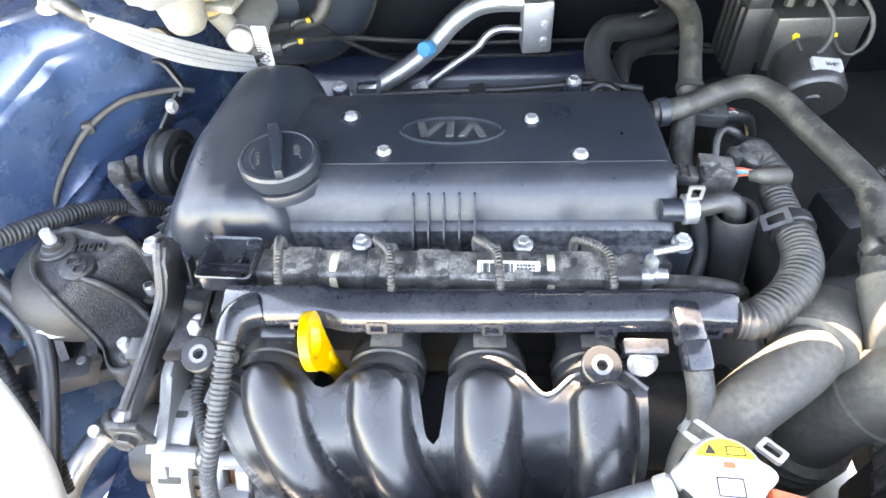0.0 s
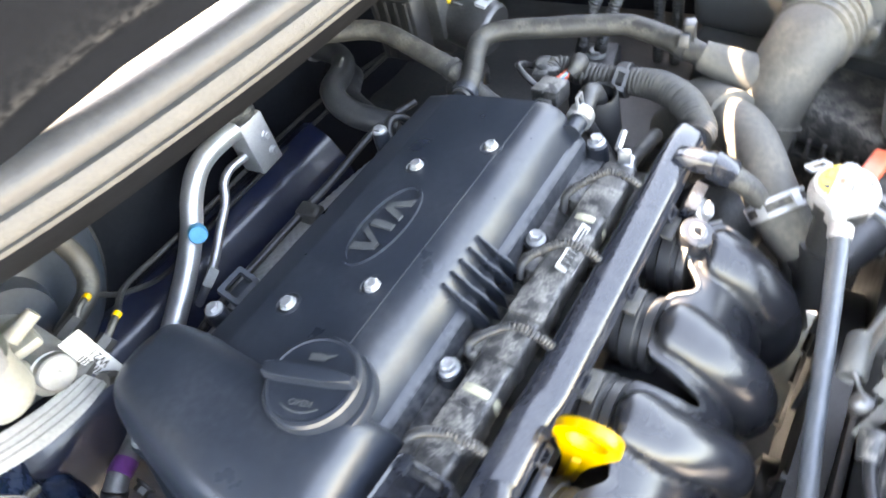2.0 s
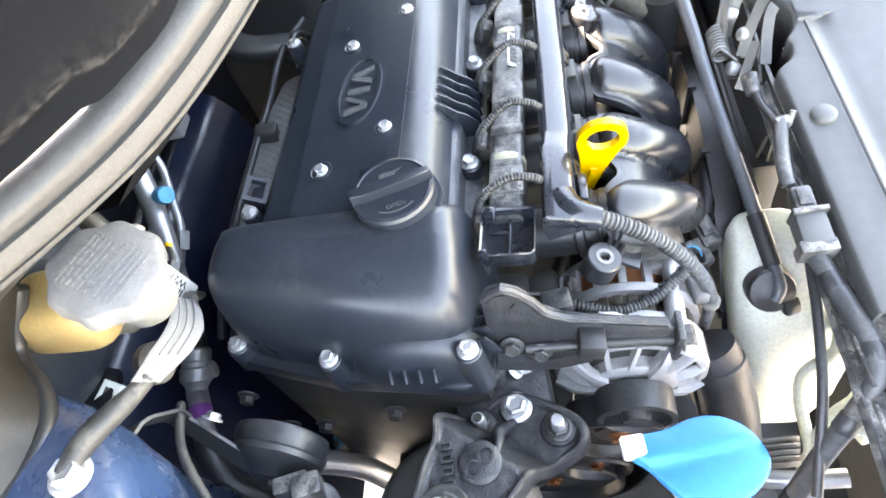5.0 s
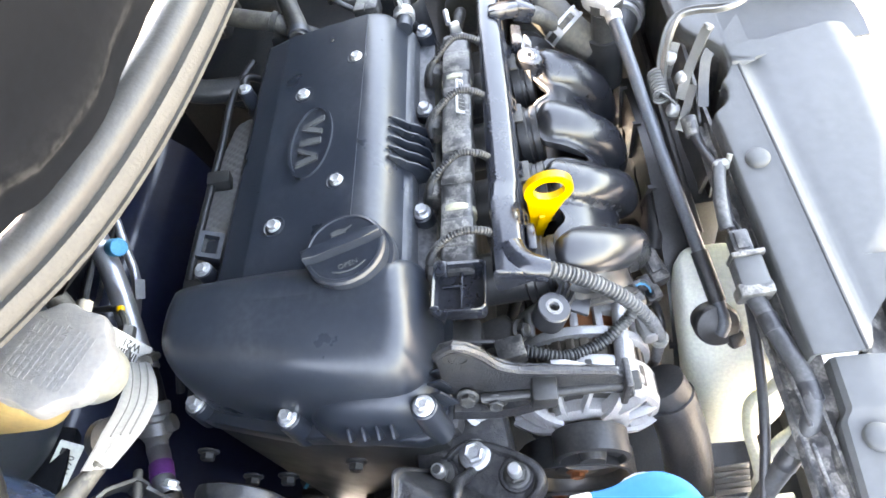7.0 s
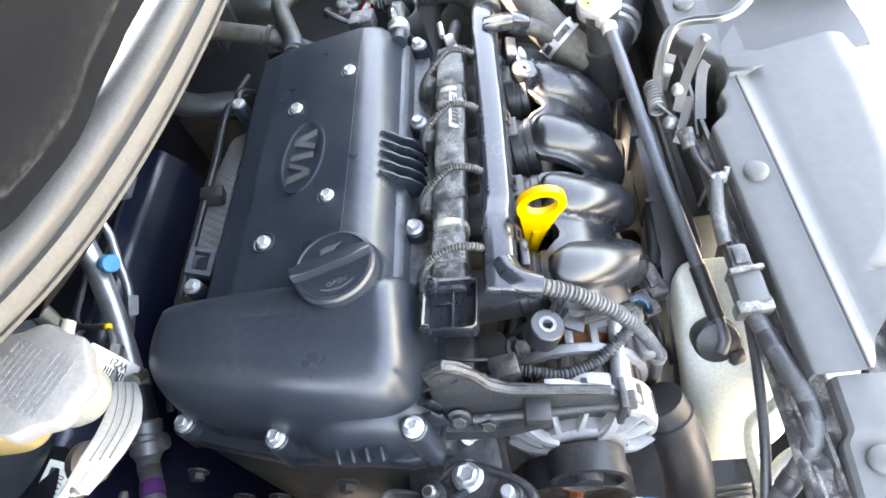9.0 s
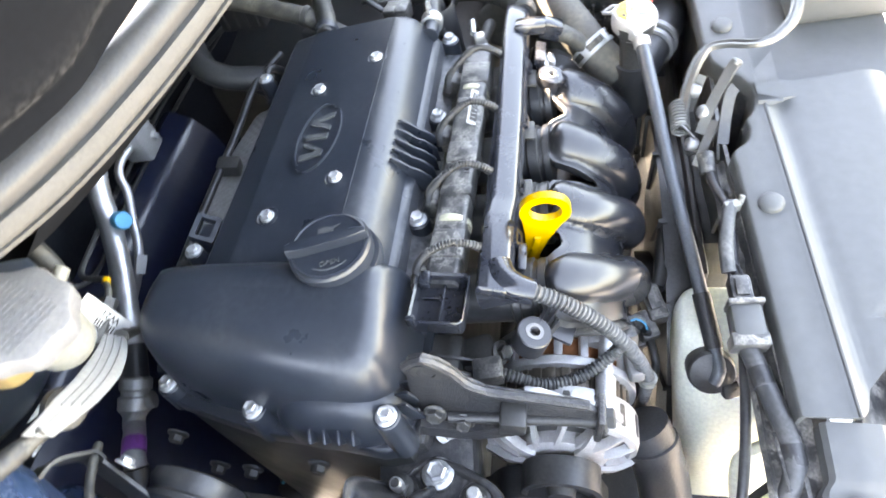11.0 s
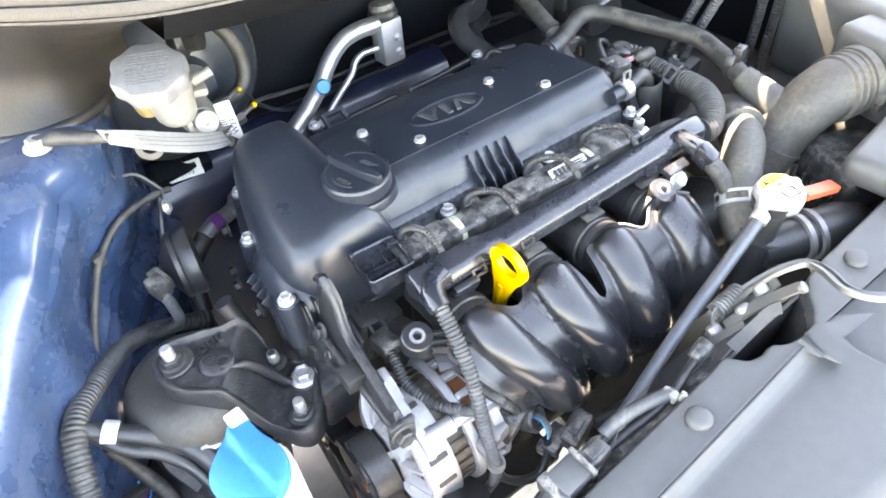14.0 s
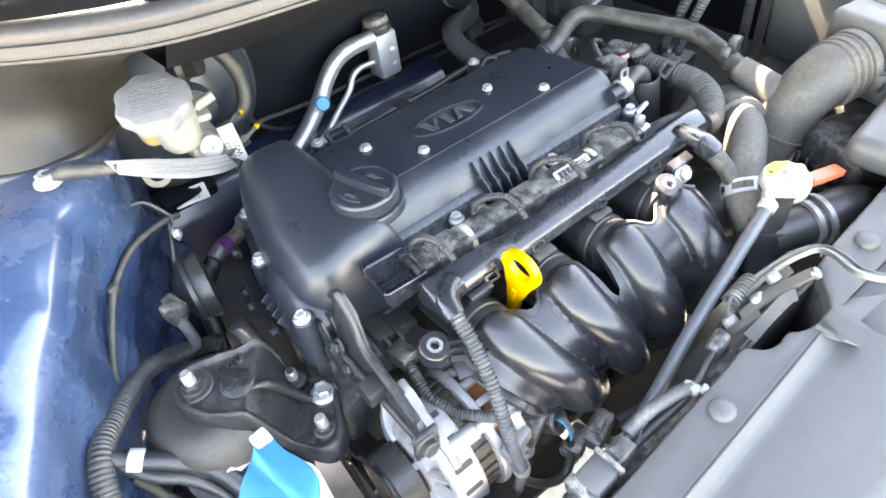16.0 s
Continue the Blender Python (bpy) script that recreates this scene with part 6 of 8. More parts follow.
# alternator and manifold looms
loom = thing("alternator_loom", (-0.15, -0.23, 0.74), "grey corrugated loom draped over the alternator", "cable loom")
part("conduit", sweep(bm_new(), [(-0.1425, -0.182, 0.820), (-0.1435, -0.190, 0.817), (-0.146, -0.212, 0.803), (-0.151, -0.236, 0.782), (-0.157, -0.254, 0.757), (-0.158, -0.264, 0.730), (-0.155, -0.268, 0.705), (-0.158, -0.266, 0.675)], [0.0060, 0.0060, 0.0058, 0.0055, 0.0052, 0.0049, 0.0047, 0.0044], 14, 0.001, 0.09, 0.0034), LOOM, loom)
part("branch", sweep(bm_new(), [(-0.156, -0.246, 0.765), (-0.162, -0.236, 0.757), (-0.175, -0.215, 0.751), (-0.184, -0.190, 0.757), (-0.182, -0.170, 0.764), (-0.180, -0.158, 0.766)], 0.0046, 12, 0.001, 0.11, 0.0030), LOOM, loom)
b = bm_new()
box(b, (-0.179, -0.150, 0.766), (0.018, 0.022, 0.016), (0, 0, 10), 0.002)
part("plug", b, GRIMY, loom)
b = bm_new()
spin(b, (-0.1555, -0.2675, 0.712), (0.0, 0, -1), [(0.0075, 0), (0.0075, 0.006)], 14)
part("tape", b, WHITE, loom, "cream tape wrap")
part("tail", sweep(bm_new(), [(-0.158, -0.266, 0.676), (-0.163, -0.258, 0.645), (-0.172, -0.245, 0.61), (-0.19, -0.235, 0.58)], 0.0045, 10), RUBBER, loom)
plug = thing("sensor_plug", (-0.10, -0.262, 0.72), "grey sensor connector with coloured wires", "connector")
b = bm_new()
box(b, (-0.122, -0.245, 0.716), (0.036, 0.022, 0.030), (10, 15, 25), 0.004)
part("housing", b, GRIMY, plug)
b = bm_new()
spin(b, (-0.108, -0.248, 0.704), (0.35, -0.75, 0.45), [(0.012, 0), (0.0125, 0.012), (0.0105, 0.014), (0.0090, 0.012), (0.0085, 0.006)], 22)
part("socket", b, GRIMY, plug)
for k, m_ in enumerate((TEAL, WHITE, CAPGREY)):
    part("wire", sweep(bm_new(), [(-0.106 + 0.002 * k, -0.252, 0.708), (-0.103 + 0.002 * k, -0.262, 0.712), (-0.102 + 0.002 * k, -0.270, 0.702), (-0.103, -0.272, 0.692)], 0.0009, 6), m_, plug)
part("lead", sweep(bm_new(), [(-0.103, -0.271, 0.694), (-0.106, -0.276, 0.676), (-0.118, -0.280, 0.662), (-0.135, -0.276, 0.664), (-0.150, -0.270, 0.680), (-0.155, -0.267, 0.700)], 0.0040, 10), RUBBER, plug)
b = bm_new()
box(b, (-0.094, -0.272, 0.684), (0.026, 0.016, 0.018), (0, -15, 20), 0.003)
box(b, (-0.100, -0.268, 0.668), (0.012, 0.014, 0.016), (0, -15, 20), 0.002)
part("clip_body", b, GRIMY, plug)
b = bm_new()
box(b, (-0.076, -0.279, 0.690), (0.034, 0.018, 0.020), (0, -10, 18), 0.004)
box(b, (-0.078, -0.279, 0.701), (0.016, 0.010, 0.004), (0, -10, 18), 0.001)
part("connector", b, GRIMY, plug)
part("taped_lead", sweep(bm_new(), [(-0.060, -0.284, 0.692), (-0.040, -0.289, 0.692), (-0.015, -0.292, 0.694), (0.02, -0.298, 0.70), (0.07, -0.30, 0.70)], [0.0060, 0.0072, 0.0076, 0.007, 0.007], 12), RUBBER, plug)

# ---- hoses behind and beside the cover ----
def hose(name, pts, r, label, material=DUSTY_HOSE, clamps=(), **kw):
    t = thing(name, pts[0], label, "hose")
    part("tube", sweep(bm_new(), pts, r, **kw), material, t)
    for q, d, rr, w in clamps:
        part("clamp", spin(bm_new(), q, d, [(rr, 0), (rr + 0.0012, 0.0004), (rr + 0.0012, w - 0.0004), (rr, w)], 22), CHROME, t, "spring steel clamp")
    return t


breather = hose("breather_hose", [(0.168, 0.038, 0.831), (0.190, 0.041, 0.833), (0.222, 0.053, 0.838), (0.248, 0.060, 0.841), (0.266, 0.046, 0.842), (0.282, 0.0, 0.841), (0.296, -0.048, 0.841), (0.300, -0.072, 0.840), (0.292, -0.108, 0.836), (0.282, -0.136, 0.832), (0.277, -0.150, 0.830)], 0.0100, "dusty grey rubber breather hose running to the air duct", seg=16)
b = bm_new()
rod(b, (0.158, 0.037, 0.829), (0.176, 0.039, 0.832), 0.0075, 16)
spin(b, (0.172, 0.038, 0.831), (1, 0.12, 0.1), [(0.0105, 0), (0.0122, 0.001), (0.0122, 0.009), (0.0105, 0.010)], 20)
part("stub", b, COVER, breather)
b = bm_new()
spin(b, (0.288, -0.120, 0.834), (-0.2, -1, -0.15), [(0.0108, 0), (0.0125, 0.001), (0.0125, 0.008), (0.0108, 0.009)], 20)
box(b, (0.287, -0.127, 0.850), (0.014, 0.010, 0.016), (0, 0, 10), 0.002)
box(b, (0.276, -0.126, 0.846), (0.010, 0.010, 0.012), (0, 20, 10), 0.002)
part("clamp", b, RUBBER, breather)

hose("coolant_hose", [(0.176, -0.0755, 0.830), (0.188, -0.075, 0.834), (0.198, -0.074, 0.836), (0.206, -0.075, 0.832), (0.209, -0.077, 0.820), (0.211, -0.078, 0.80)], 0.0085, "short black hose bent into a canister", RUBBER, (), seg=14)
clampw = thing("spring_clamp", (0.176, -0.075, 0.83), "bright white-metal spring clamp on the hose stub", "hose clamp")
b = bm_new()
spin(b, (0.170, -0.0755, 0.829), (1, 0, 0.1), [(0.0100, 0), (0.0112, 0.0005), (0.0112, 0.010), (0.0100, 0.0105)], 22)
ring_slab(b, rounded(0.0055, 0.006, 0.002), rounded(0.0032, 0.0038, 0.001), -0.001, 0.001, frame_at((0.176, -0.0755, 0.8455), (1, 0, 0), (0, -1, 0.1)))
part("band", b, CHROME, clampw)
part("stub", rod(bm_new(), (0.155, -0.0755, 0.828), (0.183, -0.0755, 0.829), 0.0085, 16), COVER, clampw)
canister = thing("black_sleeve", (0.215, -0.078, 0.75), "tall dark flat rubber sleeve beside the engine", "sleeve")
b = bm_new()
spin(b, (0.220, -0.080, 0.745), (-0.15, 0.02, 1), [(0.0150, 0), (0.0155, 0.004), (0.0158, 0.085), (0.0150, 0.087), (0.0130, 0.085), (0.0125, 0.06)], 30)
part("sleeve", b, RUBBER, canister)

# heater hoses to the bulkhead
h1 = hose("heater_hose", [(0.150, 0.108, 0.798), (0.143, 0.126, 0.806), (0.139, 0.150, 0.812), (0.141, 0.170, 0.820), (0.152, 0.186, 0.825), (0.175, 0.200, 0.820), (0.202, 0.218, 0.812), (0.224, 0.238, 0.808), (0.233, 0.262, 0.810), (0.232, 0.312, 0.812)], 0.0130, "thick black moulded heater hose with white print", RUBBER, (((0.233, 0.285, 0.811), (0, 1, 0.0), 0.0136, 0.008),), seg=18)
b = bm_new()
bars(b, frame_at((0.1345, 0.151, 0.8235), (0.05, 0.9, 0.35), (-0.35, -0.3, 0.85)), 1, 0.022, 0.0045)
part("print", b, WHITE, h1)
b = bm_new()
bars(b, frame_at((0.186, 0.2005, 0.8300), (0.85, 0.5, -0.2), (-0.1, -0.45, 0.85)), 1, 0.026, 0.0045)
part("print", b, WHITE, h1)
hose("heater_hose", [(0.160, 0.12, 0.775), (0.163, 0.15, 0.788), (0.172, 0.18, 0.796), (0.190, 0.205, 0.792), (0.215, 0.225, 0.785), (0.242, 0.25, 0.778), (0.255, 0.312, 0.77)], 0.0105, "second black heater hose below the first", RUBBER, seg=18)
riser = hose("coolant_riser", [(0.190, -0.03, 0.785), (0.192, 0.0, 0.798), (0.196, 0.03, 0.812), (0.201, 0.050, 0.822), (0.206, 0.070, 0.833), (0.211, 0.10, 0.841), (0.217, 0.13, 0.848), (0.218, 0.158, 0.856), (0.210, 0.182, 0.860), (0.195, 0.21, 0.862), (0.185, 0.25, 0.865), (0.18, 0.312, 0.868)], 0.0100, "dusty grey hose rising from the engine to the bulkhead", seg=16)
part("clamp", spin(bm_new(), (0.2055, 0.067, 0.832), (0.2, 0.9, 0.4), [(0.0106, 0), (0.0118, 0.0006), (0.0118, 0.006), (0.0106, 0.0066)], 20), DARKSTEEL, riser)
b = bm_new()
sweep(b, [(0.120, 0.092, 0.800), (0.127, 0.100, 0.812), (0.138, 0.103, 0.816), (0.149, 0.100, 0.812), (0.156, 0.092, 0.800)], 0.0042, 10)
tagged(part("hose_clip", b, RUBBER, valve_cover), "black wire hose clip")
hose("vent_pipe", [(0.150, -0.120, 0.800), (0.168, -0.124, 0.803), (0.184, -0.128, 0.806), (0.197, -0.130, 0.805), (0.206, -0.128, 0.798), (0.210, -0.122, 0.788), (0.21, -0.11, 0.76)], 0.0062, "thin grey hose hooked over beside the rail", seg=14)
hose("vent_pipe", [(0.181, -0.076, 0.826), (0.188, -0.080, 0.806), (0.190, -0.088, 0.790), (0.186, -0.098, 0.776), (0.178, -0.108, 0.76)], 0.0056, "thin dark hose curving down by the cover", RUBBER, seg=14)

# loom that sweeps round the cover's end
loom = thing("main_loom", (0.22, -0.12, 0.80), "thick grey corrugated loom sweeping round the engine end", "cable loom")
part("conduit", sweep(bm_new(), [(0.186, -0.166, 0.819), (0.198, -0.166, 0.818), (0.212, -0.158, 0.819), (0.229, -0.144, 0.820), (0.243, -0.122, 0.820), (0.248, -0.098, 0.819), (0.248, -0.072, 0.818), (0.248, -0.048, 0.819), (0.249, -0.030, 0.822), (0.245, -0.020, 0.824), (0.236, -0.018, 0.823)], [0.0125, 0.0125, 0.0128, 0.013, 0.013, 0.0125, 0.012, 0.0115, 0.011, 0.01, 0.01], 18, 0.0015, 0.05, 0.0042), DUSTY_HOSE, loom)
b = bm_new()
spin(b, (0.248, -0.090, 0.8188), (0.0, 1, -0.04), [(0.0150, 0), (0.0158, 0.001), (0.0158, 0.010), (0.0150, 0.011)], 20)
ring_slab(b, rounded(0.010, 0.006, 0.001), rounded(0.006, 0.003, 0.001), -0.002, 0.002, frame_at((0.2335, -0.086, 0.829), (1, 0, 0.6), (-0.5, -0.4, 0.7)))
part("clip", b, RUBBER, loom)
b = bm_new()
box(b, (0.205, -0.034, 0.826), (0.026, 0.026, 0.018), (0, 4, -4), 0.003)
box(b, (0.197, -0.028, 0.835), (0.012, 0.012, 0.004), (0, 4, -4), 0.001)
part("connector", b, GRIMY, loom, "dusty dark multi-pin connector")
b = bm_new()
box(b, (0.179, -0.035, 0.826), (0.024, 0.014, 0.010), (0, 4, -4), 0.002)
for k in range(3):
    box(b, (0.170 + 0.007 * k, -0.035, 0.8315), (0.002, 0.014, 0.002), (0, 4, -4), 0.0005)
part("plug", b, GRIMY, loom)
b = bm_new()
sweep(b, [(0.252, -0.040, 0.828), (0.243, -0.045, 0.833), (0.232, -0.045, 0.834), (0.226, -0.043, 0.832)], [0.0085, 0.0080, 0.0060, 0.0040], 12)
part("taped_end", b, DUSTY_HOSE, loom)
for k, m_ in enumerate((RED, TEAL, PAPER, RED)):
    part("wire", sweep(bm_new(), [(0.217, -0.040 + 0.003 * k, 0.829), (0.222, -0.042 + 0.0025 * k, 0.832), (0.229, -0.044 + 0.001 * k, 0.835)], 0.0009, 6), m_, loom)
b = bm_new()
spin(b, (0.238, -0.012, 0.818), (0.1, -0.25, 1), [(0.0130, 0), (0.0135, 0.010), (0.0125, 0.014), (0.010, 0.0155), (0.0, 0.0155)], 26)
box(b, (0.226, -0.014, 0.826), (0.012, 0.014, 0.012), (0, 0, 10), 0.002)
part("round_plug", b, GRIMY, loom, "round grimy sensor plug")
lead = thing("sensor_lead", (0.215, 0.01, 0.82), "thin black sensor wire looping behind the connector", "cable")
part("wire", sweep(bm_new(), [(0.208, -0.018, 0.828), (0.210, -0.005, 0.838), (0.218, 0.004, 0.840), (0.230, 0.004, 0.834), (0.240, 0.012, 0.822), (0.262, 0.020, 0.81), (0.285, 0.01, 0.79)], 0.0030, 10), RUBBER, lead)

rail_plug = thing("injector_plug", (0.227, 0.072, 0.79), "grey-blue plastic connector tucked under the breather hose", "connector")
part("body", box(bm_new(), (0.226, 0.074, 0.803), (0.040, 0.020, 0.016), (8, 4, -6), 0.0025), PANEL, rail_plug)
part("latch", box(bm_new(), (0.222, 0.068, 0.8125), (0.020, 0.008, 0.004), (8, 4, -6), 0.001), PANEL, rail_plug)
part("boot", sweep(bm_new(), [(0.244, 0.072, 0.802), (0.256, 0.074, 0.800), (0.272, 0.080, 0.790), (0.285, 0.09, 0.765)], [0.0075, 0.0060, 0.0050, 0.0050], 12), RUBBER, rail_plug)
for k, m_ in enumerate((PAPER, RED)):
    part("wire", sweep(bm_new(), [(0.245, 0.070 + 0.004 * k, 0.806), (0.250, 0.068 + 0.004 * k, 0.809), (0.258, 0.072 + 0.003 * k, 0.803)], 0.0009, 6), m_, rail_plug)

# branch to the throttle
hose("throttle_lead", [(0.156, -0.200, 0.818), (0.158, -0.214, 0.808), (0.157, -0.230, 0.790), (0.150, -0.246, 0.765), (0.142, -0.258, 0.74), (0.13, -0.272, 0.70)], [0.0085, 0.0082, 0.0072, 0.0070, 0.007, 0.007], "taped dusty lead dropping beside the manifold", seg=14)

# ---- radiator top hose, elbow and cap ----
radhose = hose("radiator_hose", [(0.262, -0.128, 0.760), (0.252, -0.150, 0.785), (0.238, -0.176, 0.800), (0.217, -0.196, 0.806), (0.194, -0.2115, 0.803), (0.173, -0.2265, 0.793), (0.160, -0.242, 0.779), (0.154, -0.258, 0.765)], [0.026, 0.0235, 0.0212, 0.0202, 0.0198, 0.0195, 0.0192, 0.019], "dusty grey moulded radiator hose with spring clamp", DUSTY_DUCT, (), seg=26)
band_at, band_d = Vector((0.1705, -0.2295, 0.7905)), Vector((-0.52, -0.62, -0.55)).normalized()
for q, w in ((0.0, 0.0034), (0.0095, 0.0040)):
    part("clamp", spin(bm_new(), band_at + band_d * q, band_d, [(0.0198, 0), (0.0216, 0.0003), (0.0216, w - 0.0003), (0.0198, w)], 36), PALESTEEL, radhose, "pale spring steel clamp band")
part("clamp_bridge", spin(bm_new(), band_at + band_d * 0.003, band_d, [(0.0200, 0), (0.0206, 0.0003), (0.0206, 0.0065), (0.0200, 0.0068)], 36), DUSTY_HOSE, radhose)
for k in range(5):
    b = bm_new()
    u1 = band_d.orthogonal().normalized()
    u2 = band_d.cross(u1)
    a = radians(72 * k + 10)
    n1 = u1 * math.cos(a) + u2 * math.sin(a)
    m = frame_at(band_at + band_d * 0.0065 + n1 * 0.0206, band_d, n1)
    slab(b, rounded(0.006, 0.0035, 0.001), -0.0005, 0.0010, m)
    part("clamp_tongue", b, PALESTEEL, radhose)
b = bm_new()
ring_slab(b, rounded(0.0075, 0.0062, 0.002), rounded(0.0048, 0.0036, 0.001), -0.0012, 0.0012, frame_at((0.186, -0.252, 0.815), (0.6, -0.6, 0.2), (0.2, 0.3, 1)))
part("clamp_ear", b, CHROME, radhose, "bright clamp ear")
b = bm_new()
spin(b, (0.236, -0.180, 0.801), (0.55, 0.70, -0.25), [(0.0215, 0), (0.0262, 0.001), (0.0268, 0.004), (0.0262, 0.007), (0.0272, 0.016), (0.0285, 0.045)], 34)
part("cuff", b, DUSTY_DUCT, radhose)

radcap = thing("radiator_filler", (0.146, -0.272, 0.80), "pale metal radiator cap with yellow and white warning label", "radiator filler")
b = bm_new()
spin(b, (0.146, -0.272, 0.742), (0, 0, 1), [(0.013, 0), (0.013, 0.070), (0.017, 0.074), (0.018, 0.084)], 26)
part("neck", b, DARKSTEEL, radcap)
cap = bm_new()
ear = [(r * math.cos(a), r * math.sin(a)) for a, r in ((2 * math.pi * k / 72, 0.0208 + 0.0066 * (math.exp(-((math.sin(2 * math.pi * k / 72)) / 0.26) ** 2))) for k in range(72))]
rings(cap, [[(0.1515 + x * f, -0.2715 + y * f, 0.826 + z) for x, y in ear] for f, z in ((0.90, -0.008), (0.97, -0.007), (1.0, -0.003), (1.0, 0.0020), (0.98, 0.0040), (0.93, 0.0052))])
spin(cap, (0.1515, -0.2715, 0.8300), (0, -0.03, 1), [(0.0196, 0.0), (0.0196, 0.0020), (0.0188, 0.0036), (0.0182, 0.0040), (0.0, 0.0040)], 48)
metal = part("cap", cap, ALLOY, radcap)
mr = frame_at((0.1515, -0.2717, 0.8345), (1, -0.06, 0.0), (0, -0.03, 1))
disc = part("label", slab(bm_new(), ellipse(0.0178, 0.0178, 40), -0.0004, 0.0003, mr), PAPER, metal, "round white label with yellow top")
b = bm_new()
slab(b, [(0.0172 * math.cos(radians(a)), 0.0172 * math.sin(radians(a))) for a in range(24, 157, 6)], 0.0003, 0.0006, mr)
part("yellow_band", b, LABELYELLOW, disc)
b = bm_new()
slab(b, [(-0.0105, 0.0085), (-0.0045, 0.0085), (-0.0075, 0.0138)], 0.0006, 0.0009, mr)
ring_slab(b, rounded(0.0050, 0.0026, 0.0005), rounded(0.0043, 0.0019, 0.0004), 0.0006, 0.0009, mr @ Matrix.Translation((0.0055, 0.0108, 0)))
ring_slab(b, rounded(0.0068, 0.0050, 0.0005), rounded(0.0062, 0.0044, 0.0004), 0.0006, 0.0009, mr @ Matrix.Translation((0.0, -0.0085, 0)))
part("symbol", b, INK, disc)
part("symbol", slab(bm_new(), rounded(0.0030, 0.0016, 0.0008), 0.0006, 0.0009, mr @ Matrix.Translation((0.001, 0.0030, 0))), RED, disc)
b = bm_new()
box(b, (0.194, -0.285, 0.8165), (0.040, 0.013, 0.007), (0, 8, -12), 0.002)
part("lever", b, RED, radcap, "orange-red release lever")

outlet = thing("radiator_outlet", (0.17, -0.29, 0.77), "black moulded radiator outlet with clamped rubber hose", "hose")
part("tube", sweep(bm_new(), [(0.146, -0.275, 0.768), (0.160, -0.283, 0.770), (0.180, -0.292, 0.773), (0.205, -0.302, 0.776), (0.225, -0.308, 0.772), (0.24, -0.312, 0.755), (0.245, -0.315, 0.70)], [0.0185, 0.0195, 0.0215, 0.0225, 0.0225, 0.022, 0.022], 26), RUBBER, outlet)
for q in (0.0, 0.010):
    part("clamp", spin(bm_new(), (0.176 + q, -0.2905 - q * 0.38, 0.7728 + q * 0.1), (1, -0.4, 0.1), [(0.0215 + q * 0.12, 0), (0.0232 + q * 0.12, 0.0005), (0.0232 + q * 0.12, 0.0050), (0.0215 + q * 0.12, 0.0055)], 28), SILVER, outlet, "bright spring clamp band")
b = bm_new()
spin(b, (0.148, -0.272, 0.742), (0, 0, 1), [(0.018, -0.02), (0.018, 0.04)], 24)
rod(b, (0.168, -0.244, 0.772), (0.148, -0.270, 0.758), 0.0175, 22)
part("housing", b, RUBBER, outlet)

# ---- air intake duct and filter box ----
airduct = thing("air_intake_duct", (0.29, -0.2, 0.78), "dusty grey moulded rubber air intake duct", "air duct")
part("duct", sweep(bm_new(), [(0.254, -0.190, 0.650), (0.256, -0.194, 0.700), (0.260, -0.198, 0.740), (0.269, -0.200, 0.775), (0.284, -0.204, 0.806), (0.302, -0.210, 0.826), (0.320, -0.216, 0.836), (0.342, -0.222, 0.840)], [0.0285, 0.0285, 0.0262, 0.0245, 0.0265, 0.0285, 0.0300, 0.0305], 34, 0.005), DUSTY_DUCT, airduct)
for k in range(5):
    part("bellow", spin(bm_new(), (0.2555 + 0.0006 * k, -0.192 - 0.0008 * k, 0.668 + 0.011 * k), (0.04, -0.05, 1), [(0.0275, 0), (0.0335, 0.0035), (0.0335, 0.0050), (0.0275, 0.0085)], 36), DUSTY_DUCT, airduct)
for k in range(3):
    part("bellow", spin(bm_new(), Vector((0.315, -0.2145, 0.8340)) + Vector((0.0072, -0.0020, 0.0012)) * k, (1, -0.28, 0.03), [(0.0305, 0), (0.0338, 0.002), (0.0338, 0.0045), (0.0305, 0.0065)], 38), DUSTY_DUCT, airduct)
for q, d, r in (((0.2905, -0.2062, 0.8140), (0.68, -0.23, 0.70), 0.0272), ((0.271, -0.2005, 0.780), (0.42, -0.1, 0.9), 0.0272)):
    part("rib", spin(bm_new(), q, d, [(r, 0), (r + 0.0016, 0.0008), (r + 0.0016, 0.0026), (r, 0.0034)], 38), DUSTY_DUCT, airduct)
part("stub", rod(bm_new(), (0.280, -0.140, 0.832), (0.284, -0.190, 0.812), 0.0125, 20, 0.020), DUSTY_DUCT, airduct)
b = bm_new()
spin(b, (0.336, -0.2205, 0.839), (1, -0.28, 0.08), [(0.0320, 0), (0.0335, 0.0005), (0.0335, 0.009), (0.0320, 0.0095)], 40)
box(b, (0.335, -0.250, 0.835), (0.014, 0.012, 0.016), (0, 0, -15), 0.002)
box(b, (0.338, -0.2535, 0.826), (0.010, 0.010, 0.010), (0, 0, -15), 0.002)
rod(b, (0.328, -0.257, 0.838), (0.346, -0.260, 0.838), 0.0032, 10)
spin(b, (0.330, -0.257, 0.838), (-1, 0.2, 0), [(0.0055, 0), (0.0055, 0.004), (0.003, 0.005)], 14)
part("clamp", b, DUSTY_DUCT, airduct)

